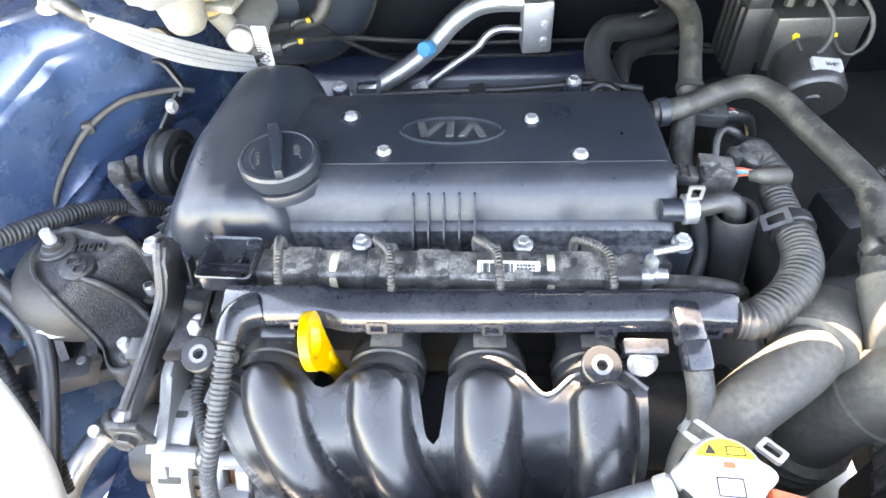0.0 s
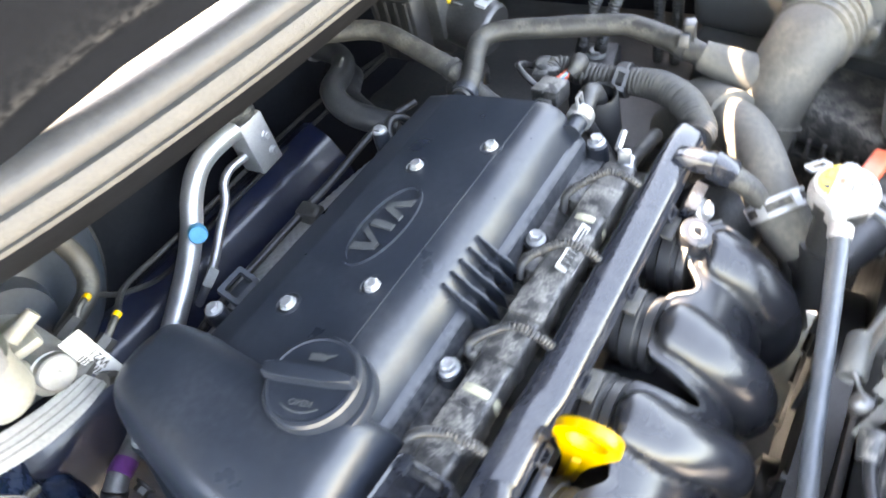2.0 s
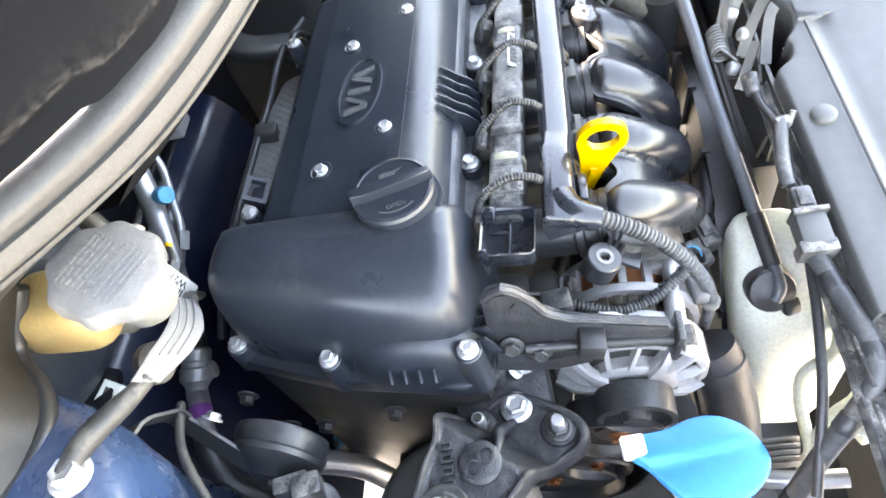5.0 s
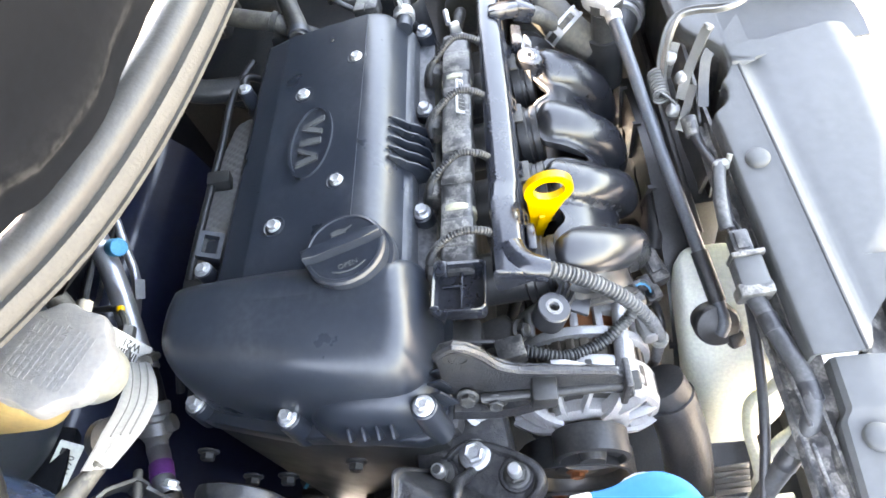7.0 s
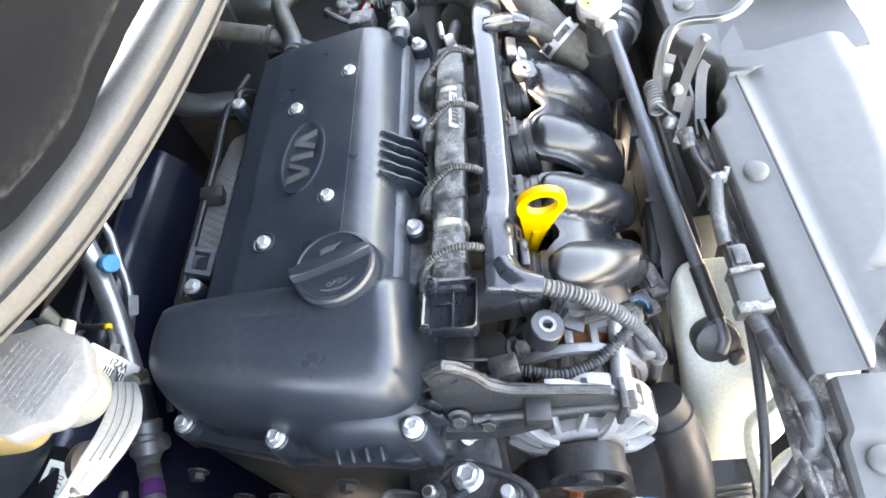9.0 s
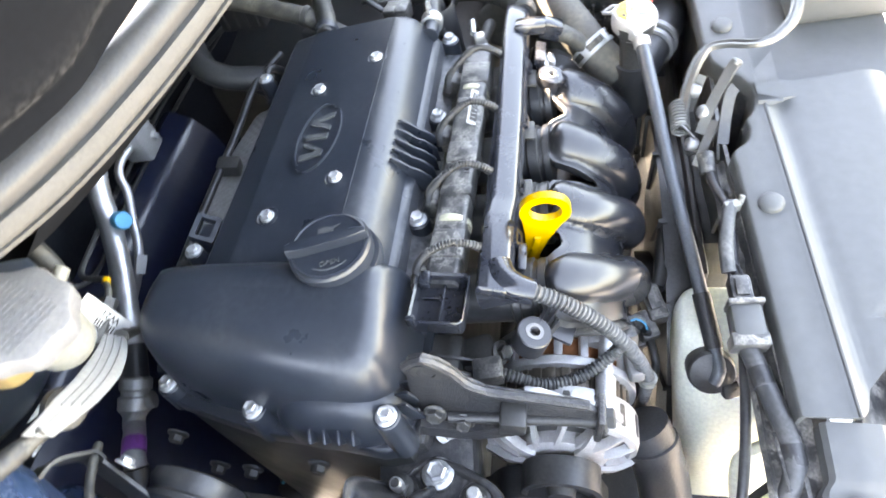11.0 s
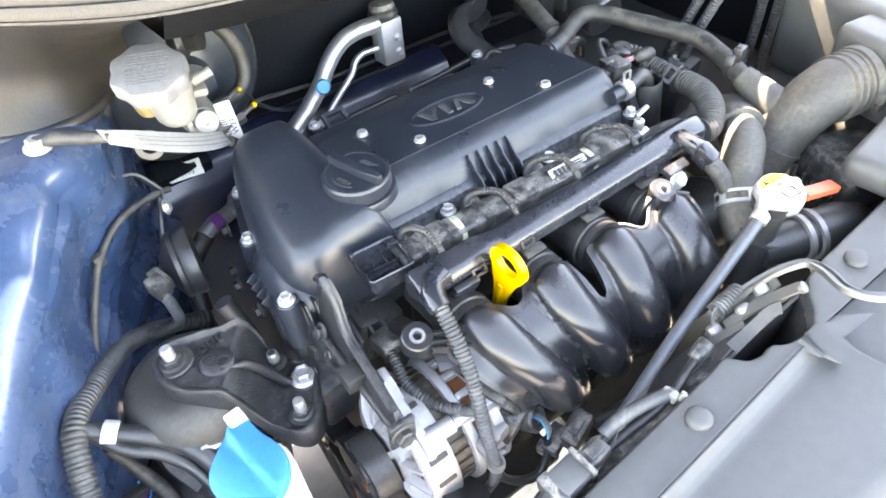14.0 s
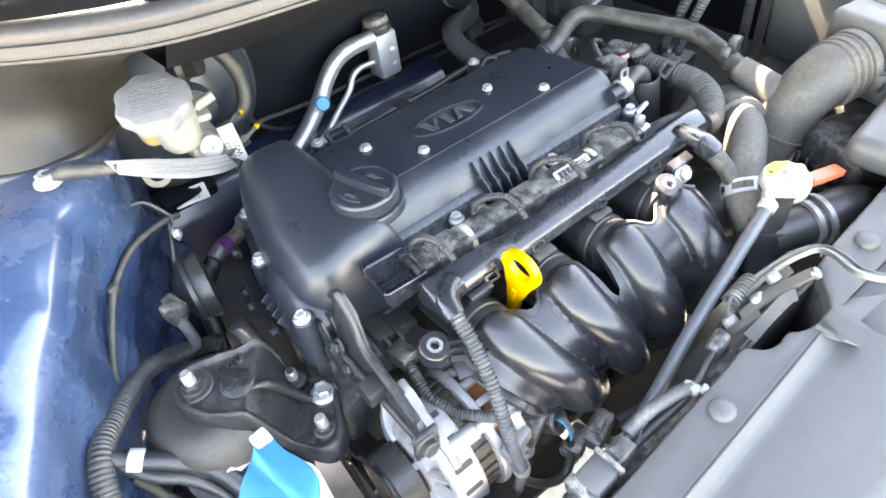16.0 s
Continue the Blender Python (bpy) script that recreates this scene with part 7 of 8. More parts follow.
filterbox = thing("air_filter_box", (0.45, -0.22, 0.62), "dusty black plastic air filter box", "air filter box")
b = bm_new()
box(b, (0.482, -0.232, 0.838), (0.20, 0.25, 0.115), (0, -4, -12), 0.016, 4)
box(b, (0.372, -0.228, 0.842), (0.05, 0.085, 0.080), (0, -4, -12), 0.010, 4)
part("lid", b, PANEL, filterbox)
b = bm_new()
box(b, (0.480, -0.232, 0.70), (0.19, 0.24, 0.165), (0, -4, -12), 0.015, 3)
part("base", b, PANEL, filterbox)
box_b = thing("battery_tray", (0.31, -0.27, 0.70), "dusty black plastic housing with ribbed rim", "housing")
b = bm_new()
box(b, (0.318, -0.262, 0.765), (0.075, 0.085, 0.040), (0, 0, -20), 0.010, 3)
part("cover", b, GRIMY, box_b)
b = bm_new()
box(b, (0.316, -0.264, 0.742), (0.090, 0.098, 0.006), (0, 0, -20), 0.002)
box(b, (0.318, -0.262, 0.70), (0.072, 0.082, 0.08), (0, 0, -20), 0.006)
part("rim", b, GRIMY, box_b)
for k in range(7):
    b = bm_new()
    q = pose(0.316, -0.264, 0.752, 0, 0, -20) @ Vector((-0.043, -0.04 + 0.0133 * k, 0))
    box(b, q, (0.005, 0.003, 0.02), (0, 0, -20), 0.0006)
    part("rib", b, GRIMY, box_b)

# ---- brake modulator at the back ----
tray_far = thing("battery_shelf", (0.43, 0.10, 0.5), "dark plastic battery shelf beside the gearbox", "shelf")
b = bm_new()
box(b, (0.435, 0.105, 0.60), (0.30, 0.40, 0.20), (0, 0, 0), 0.015, 3)
part("shelf", b, DARKSTEEL, tray_far)
b = bm_new()
box(b, (0.350, -0.01, 0.735), (0.060, 0.050, 0.070), (0, 0, 12), 0.006)
part("bracket", b, IRON, tray_far)
bolt(tray_far, (0.352, -0.012, 0.770), (0, 0, 1), 0.0075, 0.006, material=SILVER)
for k in range(2):
    y = -0.021 * k
    lead = thing("battery_lead", (0.356, 0.006 + y, 0.765), "grey corrugated battery lead rising beside the air filter box", "cable", "battery leads")
    part("conduit", sweep(bm_new(), [(0.356, 0.010 + y, 0.760), (0.357, 0.003 + y, 0.785), (0.357, -0.004 + y, 0.806), (0.357, -0.019 + y, 0.848), (0.358, -0.032 + y, 0.886), (0.366, -0.040 + y, 0.915), (0.390, -0.044 + y, 0.930), (0.430, -0.044 + y, 0.915), (0.455, -0.044 + y, 0.86), (0.46, -0.044 + y, 0.70)], 0.0058, 14, 0.001, 0.08, 0.0040), LOOM, lead)
    part("tape", spin(bm_new(), (0.356, 0.008 + y, 0.766), (0.0, -0.3, 1), [(0.0064, 0), (0.0069, 0.001), (0.0069, 0.013), (0.0064, 0.014)], 16), RUBBER, lead, "black tape at the lower end")
throttle = thing("throttle", (0.18, -0.17, 0.60), "dark metal throttle housing under the hoses", "throttle")
b = bm_new()
spin(b, (0.125, -0.185, 0.715), (1, 0, 0), [(0.040, 0), (0.042, 0.01), (0.036, 0.02), (0.036, 0.07), (0.042, 0.08), (0.034, 0.10)], 32)
part("barrel", b, DARKSTEEL, throttle)
b = bm_new()
box(b, (0.195, -0.10, 0.63), (0.14, 0.22, 0.16), (0, 0, 0), 0.02, 3)
part("housing", b, DARKSTEEL, throttle)

absu = thing("brake_modulator", (0.34, 0.14, 0.72), "aluminium brake modulator with round motor, its grey darkened for shade", "brake modulator")
b = bm_new()
box(b, (0.338, 0.166, 0.828), (0.082, 0.045, 0.056), (0, 0, 0), 0.003)
box(b, (0.335, 0.165, 0.800), (0.050, 0.040, 0.050), (0, 0, 0), 0.004)
part("block", b, DULL, absu)
maxis = Vector((-0.05, -0.965, -0.25)).normalized()
motor = part("motor", spin(bm_new(), Vector((0.332, 0.098, 0.797)) - maxis * 0.052, maxis, [(0.029, 0), (0.0305, 0.003), (0.0305, 0.046), (0.029, 0.050), (0.027, 0.052), (0.009, 0.0518), (0.008, 0.054), (0.0, 0.054)], 44), DULL, absu, "round grey motor with labels")
ml = frame_at(Vector((0.332, 0.098, 0.797)) - maxis * 0.016 + Vector((0.004, -0.006, 0.0295)), (1, -0.05, 0.0), (0.1, -0.25, 0.97))
lab = part("label", slab(bm_new(), rounded(0.0135, 0.0068, 0.001), -0.006, 0.0008, ml), PAPER, motor)
letters("W87", 0.0060, ml @ Matrix.Translation((0.004, -0.001, 0.001)), INK, lab)
part("label", slab(bm_new(), rounded(0.0085, 0.004, 0.001), -0.002, 0.0008, frame_at(Vector((0.332, 0.098, 0.797)) + Vector((0.0165, 0.0010, 0.0)) + maxis * 0.0005, (0.35, -0.25, 0.85), maxis)), PAPER, motor)
part("controller", box(bm_new(), (0.286, 0.19, 0.820), (0.026, 0.06, 0.075), (0, 0, 0), 0.004), TRAY, absu)
for k in range(4):
    part("controller_rib", box(bm_new(), (0.2715, 0.168 + 0.014 * k, 0.822), (0.004, 0.004, 0.068), (0, 0, 0), 0.001), TRAY, absu)
part("plug", box(bm_new(), (0.284, 0.175, 0.864), (0.022, 0.030, 0.016), (0, 0, 0), 0.003), RUBBER, absu)
for k in range(4):
    x = 0.313 + 0.0185 * k
    pp = [(x, 0.168, 0.856), (x, 0.166, 0.872), (x + 0.006 * (k - 1), 0.175, 0.892), (x + 0.02 * (k - 1), 0.21, 0.90), (x + 0.03 * (k - 1), 0.30, 0.88)]
    part("pipe", sweep(bm_new(), pp, 0.0022, 10), DARKSTEEL, absu)
    part("union", spin(bm_new(), (x, 0.168, 0.856), (0, 0, 1), [(0.0050, 0), (0.0050, 0.007), (0.0038, 0.010)], 6), DARKSTEEL, absu)
for k in (0, 1):
    x = 0.318 + 0.034 * k
    part("pipe", sweep(bm_new(), [(x, 0.140, 0.837), (x + 0.003, 0.128, 0.831), (x + 0.012, 0.122, 0.831), (x + 0.021, 0.124, 0.842), (x + 0.022, 0.135, 0.860), (x + 0.005, 0.16, 0.880), (x - 0.02, 0.20, 0.890), (x - 0.03, 0.30, 0.890)], 0.0022, 10), DARKSTEEL, absu)
    part("union", spin(bm_new(), (x, 0.1465, 0.838), (0.05, -1, -0.15), [(0.0036, 0), (0.0036, 0.004), (0.0028, 0.006)], 6), LABELYELLOW, absu)

# ---- front panel ----
def front_z(x):
    return 0.7985 + 0.094 * x


def along(rows, q):
    """Between the rows of a two-column table in rising order."""
    for (a, va), (c, vc) in zip(rows, rows[1:]):
        if q <= c:
            return va + (vc - va) * max(0.0, (q - a)) / (c - a)
    return rows[-1][1]


INNER = ((-0.2105, -0.3500), (-0.10, -0.3445), (-0.012, -0.3400), (-0.004, -0.3385), (0.003, -0.3395), (0.007, -0.3470), (0.014, -0.3525), (0.024, -0.3545), (0.034, -0.3525), (0.038, -0.3570), (0.046, -0.3610), (0.058, -0.3630), (0.070, -0.3620), (0.082, -0.3540), (0.092, -0.3430), (0.104, -0.3350), (0.125, -0.3310), (0.47, -0.3150))
CREASE = ((-0.2105, -0.3820), (0.0, -0.3708), (0.068, -0.3668), (0.47, -0.3668))
FRONT = ((-0.2105, -0.3850), (-0.204, -0.3900), (-0.190, -0.3945), (-0.174, -0.4090), (-0.156, -0.4150), (-0.146, -0.4228), (-0.136, -0.4337), (-0.110, -0.4550), (-0.050, -0.4720), (0.030, -0.4780), (0.080, -0.4740))
panel_front = thing("front_panel", (0, -0.42, 0.70), "grained grey-black plastic radiator cover panel with push clips", "panel", kind="structure")


def slam(u, v):
    x = -0.2105 + 0.6805 * u
    a, c = along(INNER, x), along(CREASE, x)
    rows = ((a + 0.0012, -0.016), (a + 0.0006, -0.006), (a, -0.0022), (a - 0.0012, -0.0006), (a - 0.003, 0.0), (c + 0.004, 0.0), (c + 0.001, 0.0006), (c, 0.0004))
    f = v * (len(rows) - 1)
    i = min(int(f + 1e-6), len(rows) - 2)
    e = f - i
    return (x, rows[i][0] * (1 - e) + rows[i + 1][0] * e, front_z(x) + rows[i][1] * (1 - e) + rows[i + 1][1] * e)


part("ledge", sheet(bm_new(), slam, 180, 14, 0.003), PANEL, panel_front, angle=32)
DIP = ((0.0, 0.0), (0.0008, 0.0014), (0.0020, 0.0016), (0.0034, 0.0004), (0.0080, -0.0030), (0.0120, -0.0046), (0.0160, -0.0048), (0.0240, -0.0040), (0.0450, -0.0032), (0.2, -0.0030))


def centre(u, v):
    x = -0.2105 + 0.2865 * u
    c, f = along(CREASE, min(x, 0.068)), along(FRONT, x)
    deep = c - f
    d = deep * v * v * (1.6 - 0.6 * v)
    z = along(DIP, d)
    bev = max(0.0, (d - (deep - 0.026)) / 0.026) if deep > 0.05 else 0.0
    z -= 0.011 * bev ** 1.6
    if v > 0.999:
        z -= 0.020
    z -= 0.012 * max(0.0, (u - 0.986) / 0.014) ** 1.6
    return (x + 0.16 * d * u ** 8, c - d, front_z(x) + z)


part("cover", sheet(bm_new(), centre, 240, 60, 0.003), PANEL, panel_front, angle=40)
b = sheet(bm_new(), lambda u, v: (0.070 + 0.40 * u, -0.3655 - 0.120 * v, front_z(0.070 + 0.40 * u) - 0.013 + 0.002 * math.sin(u * 30) * v), 24, 8, 0.003)
part("far_ledge", b, PANEL, panel_front, "lower ledge beyond the cover's end", angle=40)


def recess(u, v):
    """The wall that drops from the ledge's notch."""
    x = -0.020 + 0.150 * u
    return (x, along(INNER, x) - 0.0012, front_z(x) - 0.012 - 0.110 * v)


part("recess_wall", sheet(bm_new(), recess, 70, 3, 0.002), GRIMY, panel_front, "dusty black wall of the latch recess", angle=40)
b = sheet(bm_new(), lambda u, v: (-0.02 + 0.49 * u, -0.345 - 0.15 * v, 0.700 + 0.05 * u), 8, 4, 0.003)
part("under_sheet", b, RUBBER, panel_front)
b = bm_new()
box(b, (0.30, -0.46, front_z(0.30) + 0.006), (0.30, 0.125, 0.04), (0, -5.4, 3), 0.010, 3)
part("inlet", b, PANEL, panel_front)
b = bm_new()
box(b, (0.330, -0.302, front_z(0.33) + 0.006), (0.215, 0.062, 0.032), (0, -5.4, 6), 0.013, 4)
box(b, (0.255, -0.342, front_z(0.255) + 0.004), (0.06, 0.024, 0.004), (0, -5.4, 0), 0.0015)
part("snout", b, PANEL, panel_front, "smooth black plastic air inlet snout")


def corner(u, v):
    """The ledge's lower run towards the wing."""
    x = -0.420 + 0.2085 * u
    y0 = along(((-0.42, -0.3500), (-0.298, -0.3526), (-0.252, -0.3553), (-0.246, -0.3600), (-0.2115, -0.3605)), x)
    rows = ((0.0, -0.012), (0.001, -0.003), (0.004, 0.0), (0.022, 0.0), (0.036, -0.002), (0.044, -0.008))
    f = v * (len(rows) - 1)
    i = min(int(f + 1e-6), len(rows) - 2)
    e = f - i
    return (x, y0 - rows[i][0] * (1 - e) - rows[i + 1][0] * e, front_z(x) - 0.0045 - 0.003 / (1 + math.exp((x + 0.249) * 900)) + rows[i][1] * (1 - e) + rows[i + 1][1] * e)


part("side_cover", sheet(bm_new(), corner, 70, 15, 0.003), PANEL, panel_front, angle=25)


def inner_strip(u, v):
    x = -0.42 + 0.43 * u
    y = -0.3255 + 0.02 * x - 0.032 * v
    rib = 0.0022 * (1 if math.sin(x * 210) > 0.55 and 0.25 < v < 0.75 else 0)
    return (x, y, front_z(x) - 0.026 + 0.008 * v + 0.004 * math.exp(-(((v - 0.08) / 0.06) ** 2)) + rib + 0.0012 * noise.noise((x * 90, y * 90, 1)))


part("inner_strip", sheet(bm_new(), inner_strip, 130, 24, 0.003), GRIMY, panel_front, "dusty black inner flange of the panel", angle=40)
for x0 in (-0.175, -0.215, -0.262):
    part("flange_rib", sweep(bm_new(), [(x0, -0.338, front_z(x0) - 0.017), (x0 - 0.020, -0.3395, front_z(x0) - 0.0185), (x0 - 0.036, -0.341, front_z(x0) - 0.021)], 0.0016, 8), GRIMY, panel_front)
for k in range(3):
    part("grille_bar", box(bm_new(), (-0.24, -0.43 - 0.035 * k, 0.725 - 0.02 * k), (0.34, 0.018, 0.03), (10, -4, -8), 0.005), PANEL, panel_front)
for x, y, q in ((-0.0506, -0.3584, 0.0), (0.1463, -0.3479, 0.0), (0.250, -0.3420, 0.0), (-0.2635, -0.3738, -0.0075)):
    part("push_clip", spin(bm_new(), (x, y, front_z(x) - 0.0005 + q), (-0.094, 0, 1), [(0.0092, 0), (0.0090, 0.0030), (0.0078, 0.0044), (0.004, 0.0054), (0.0, 0.0056)], 32), PANEL, panel_front, "round push clip")
b = bm_new()
sheet(b, lambda u, v: (-0.45 + 0.95 * u, -0.3400 + 0.05 * min(0.05, -0.45 + 0.95 * u) + 0.006 * v, front_z(-0.45 + 0.95 * u) - 0.016 - (0.016 + 0.134 / (1 + math.exp((-0.012 - (-0.45 + 0.95 * u)) * 160))) * v), 120, 4, 0.003)
part("beam", b, GRIMY, panel_front, "dusty black radiator support beam")
b = bm_new()
sheet(b, lambda u, v: (-0.46 + 0.46 * u, -0.395 - 0.15 * v, front_z(-0.46 + 0.46 * u) - 0.030 - 0.09 * v - 0.012 * math.sin(v * 9)), 20, 14, 0.004)
part("grille_backing", b, GRIMY, panel_front, "dusty black plastic behind the grille")

# bonnet latch in the panel's recess
latch = thing("bonnet_latch", (0.05, -0.32, 0.76), "dusty steel bonnet latch with spring and bent bar", "latch")
channel = [(-0.0046, -0.0016), (-0.0030, -0.0026), (0.0030, -0.0026), (0.0046, -0.0016), (0.0046, 0.0022), (0.0026, 0.0026), (0.0014, 0.0006), (-0.0014, 0.0006), (-0.0026, 0.0026), (-0.0046, 0.0022)]
part("bar", sweep(bm_new(), [(0.050, -0.3060, 0.786), (0.066, -0.3095, 0.799), (0.086, -0.3170, 0.812), (0.100, -0.3260, 0.820), (0.1035, -0.3340, 0.8235), (0.099, -0.3470, 0.8280), (0.090, -0.3600, 0.8325), (0.0885, -0.3700, 0.8345), (0.096, -0.3830, 0.8355), (0.118, -0.3980, 0.8365), (0.160, -0.4090, 0.838), (0.20, -0.412, 0.838)], 1.0, 10, 0.004, up=(0.3, 0.3, 1), shape=channel), GALV, latch, "bent pressed steel bar with a groove", angle=30)
ml_ = Matrix(((1, 0, 0), (0, 0, 1), (0, 1, 0))).to_4x4()
b = bm_new()
slab(b, [(0.012, 0.756), (0.014, 0.776), (0.030, 0.786), (0.050, 0.796), (0.066, 0.798), (0.074, 0.790), (0.070, 0.775), (0.060, 0.762), (0.040, 0.756)], -0.0012, 0.0012, pose(0, -0.3330, 0) @ ml_, 0.0005)
plate = part("plate", b, GALV, latch, "dusty pressed steel base plate", angle=30)
for x, z, r in ((0.036, 0.776, 0.0050), (0.058, 0.785, 0.0055)):
    part("hole", spin(bm_new(), (x, -0.3315, z), (0, 1, 0), [(r, 0), (r, 0.0010), (r * 0.8, 0.0004)], 22), INK, plate)
part("guide", sweep(bm_new(), [(0.018, -0.3345, 0.790), (0.034, -0.3370, 0.803), (0.046, -0.3400, 0.818), (0.050, -0.3440, 0.822)], 1.0, 8, 0.004, up=(0, 1, 0.2), shape=[(-0.0010, -0.0045), (0.0010, -0.0045), (0.0010, 0.0045), (-0.0010, 0.0045)]), DARKSTEEL, latch, "smooth worn guide plate")
for pts, w, m_ in (([(0.032, -0.3190, 0.790), (0.044, -0.3260, 0.807), (0.056, -0.3360, 0.824), (0.065, -0.3440, 0.8345)], 0.0042, GALV), ([(0.036, -0.3230, 0.784), (0.050, -0.3290, 0.803), (0.062, -0.3390, 0.822)], 0.0030, DARKSTEEL), ([(0.058, -0.3110, 0.780), (0.072, -0.3180, 0.796), (0.080, -0.3240, 0.812)], 0.0035, GALV), ([(0.024, -0.3130, 0.774), (0.040, -0.3150, 0.779), (0.060, -0.3130, 0.788)], 0.0048, DARKSTEEL), ([(0.014, -0.3160, 0.770), (0.022, -0.3220, 0.786), (0.036, -0.3300, 0.800)], 0.0036, GALV)):
    part("lever", sweep(bm_new(), pts, 1.0, 8, 0.004, up=(0.2, 1, -0.4), shape=[(-0.0013, -w), (0.0013, -w), (0.0013, w), (-0.0013, w)]), m_, latch, "worn steel lever", angle=30)
part("lever_tip", spin(bm_new(), (0.0655, -0.3445, 0.8330), (0.3, -0.5, 0.8), [(0.0046, 0), (0.0046, 0.0030), (0.0030, 0.0042)], 16), GALV, latch)
for p in ((0.045, -0.3250, 0.800), (0.072, -0.3200, 0.801), (0.030, -0.3160, 0.778)):
    part("pivot", spin(bm_new(), p, (0, 0.85, 0.5), [(0.0060, 0), (0.0060, 0.006), (0.0046, 0.008), (0.0030, 0.0085), (0.0, 0.0085)], 18), SILVER, latch)
b = bm_new()
helix = [(0.040 + 0.028 * k / 72, -0.3045 + 0.0072 * math.cos(k * 0.78), 0.7860 + 0.006 * k / 72 + 0.0072 * math.sin(k * 0.78)) for k in range(73)]
sweep(b, helix, 0.0013, 6, 0.003)
part("spring", b, GALV, latch)
part("spring_arm", sweep(bm_new(), [(0.040, -0.3045, 0.7932), (0.030, -0.3080, 0.796), (0.022, -0.3130, 0.794)], 0.0013, 6, 0.004), GALV, latch)
b = bm_new()
rod(b, (-0.006, -0.3215, 0.7815), (0.010, -0.3200, 0.7890), 0.0062, 14, 0.0070, 0.001)
part("cable_end", b, GRIMY, latch)
hose("bonnet_cable", [(0.004, -0.3208, 0.7860), (-0.016, -0.3245, 0.7800), (-0.036, -0.3300, 0.7800), (-0.060, -0.3320, 0.7780), (-0.090, -0.3300, 0.7740), (-0.125, -0.3300, 0.7650), (-0.160, -0.3290, 0.7560), (-0.200, -0.3260, 0.7440), (-0.245, -0.3200, 0.7270), (-0.30, -0.31, 0.69)], 0.0036, "dusty black bonnet release cable along the front panel", RUBBER, seg=12)
hose("switch_cable", [(-0.044, -0.3325, 0.7870), (-0.060, -0.3280, 0.7880), (-0.080, -0.3240, 0.7860), (-0.098, -0.3230, 0.7830), (-0.104, -0.3235, 0.7810)], 0.0052, "grey sleeved switch cable", LOOM, seg=12)
switch_loom = hose("switch_loom", [(-0.158, -0.3300, 0.7690), (-0.172, -0.3340, 0.7660), (-0.196, -0.3400, 0.7640), (-0.222, -0.3460, 0.7610), (-0.244, -0.3450, 0.7540), (-0.260, -0.3330, 0.7320), (-0.276, -0.3170, 0.7030), (-0.292, -0.3040, 0.664), (-0.300, -0.2980, 0.61), (-0.305, -0.294, 0.54)], 0.0070, "taped grey loom leading from the bonnet switch", LOOM, seg=14)
for q, d in (((-0.1720, -0.3340, 0.7660), (-0.97, -0.2, -0.1)), ((-0.2220, -0.3460, 0.7610), (-0.95, -0.1, -0.25)), ((-0.2600, -0.3330, 0.7320), (-0.5, 0.5, -0.7)), ((-0.2920, -0.3040, 0.6640), (-0.35, 0.3, -0.9))):
    part("tape_band", spin(bm_new(), q, d, [(0.0071, 0), (0.0076, 0.0008), (0.0076, 0.0125), (0.0071, 0.0135)], 18), RUBBER, switch_loom, "band of black tape")
white_clip = thing("cable_clip", (-0.04, -0.334, 0.775), "small white plastic cable clip", "clip")
b = bm_new()
box(b, (-0.0475, -0.3325, 0.7880), (0.0080, 0.0120, 0.0085), (0, 0, 15), 0.002)
rod(b, (-0.0450, -0.3385, 0.7885), (-0.0420, -0.3400, 0.7940), 0.0024, 10)
part("body", b, WHITE, white_clip)
switch = thing("bonnet_switch", (-0.140, -0.331, 0.76), "grey plastic connector on the front panel", "connector")
b = bm_new()
box(b, (-0.1200, -0.3290, 0.7790), (0.024, 0.0150, 0.0140), (0, -8, 3), 0.003)
box(b, (-0.1190, -0.3290, 0.7865), (0.014, 0.0090, 0.0030), (0, -8, 3), 0.001)
part("plug", b, GRIMY, switch)
b = bm_new()
box(b, (-0.1420, -0.3300, 0.7755), (0.026, 0.0215, 0.0180), (0, -8, 3), 0.0035)
part("body", b, PANEL, switch, "smooth grey plug housing")
b = bm_new()
box(b, (-0.1560, -0.3302, 0.7720), (0.010, 0.0250, 0.0190), (0, -8, 3), 0.002)
box(b, (-0.1300, -0.3300, 0.7790), (0.004, 0.0240, 0.0190), (0, -8, 3), 0.001)
part("collar", b, GRIMY, switch)
for dy in (-0.004, 0.004):
    part("wire", sweep(bm_new(), [(-0.108, -0.3285 + dy, 0.7800), (-0.100, -0.3265 + dy, 0.7815), (-0.094, -0.3245 + dy * 0.5, 0.7830)], 0.0012, 6), RUBBER, switch)

# bonnet prop, lying between the tank and the radiator cap
prop = thing("bonnet_prop", (-0.13, -0.325, 0.66), "straight grey steel bonnet prop rod", "prop rod")
part("rod", sweep(bm_new(), [(-0.148, -0.3200, 0.6900), (-0.142, -0.3235, 0.6980), (-0.1236, -0.3210, 0.7065), (-0.06, -0.3085, 0.7375), (0.012, -0.2940, 0.7720), (0.070, -0.2850, 0.7985), (0.121, -0.2762, 0.8205)], [0.0056, 0.0056, 0.0056, 0.0056, 0.0056, 0.0058, 0.0062], 14, 0.02), RODGREY, prop)
# Bright alloy end stands for the sunlight on the prop's top.
part("tip", spin(bm_new(), (0.117, -0.2770, 0.8190), (0.9, 0.15, 0.39), [(0.0062, 0), (0.0075, 0.001), (0.0075, 0.008), (0.0055, 0.010)], 16), ALLOY, prop, "end of the rod with sunlight put into its bright colour")
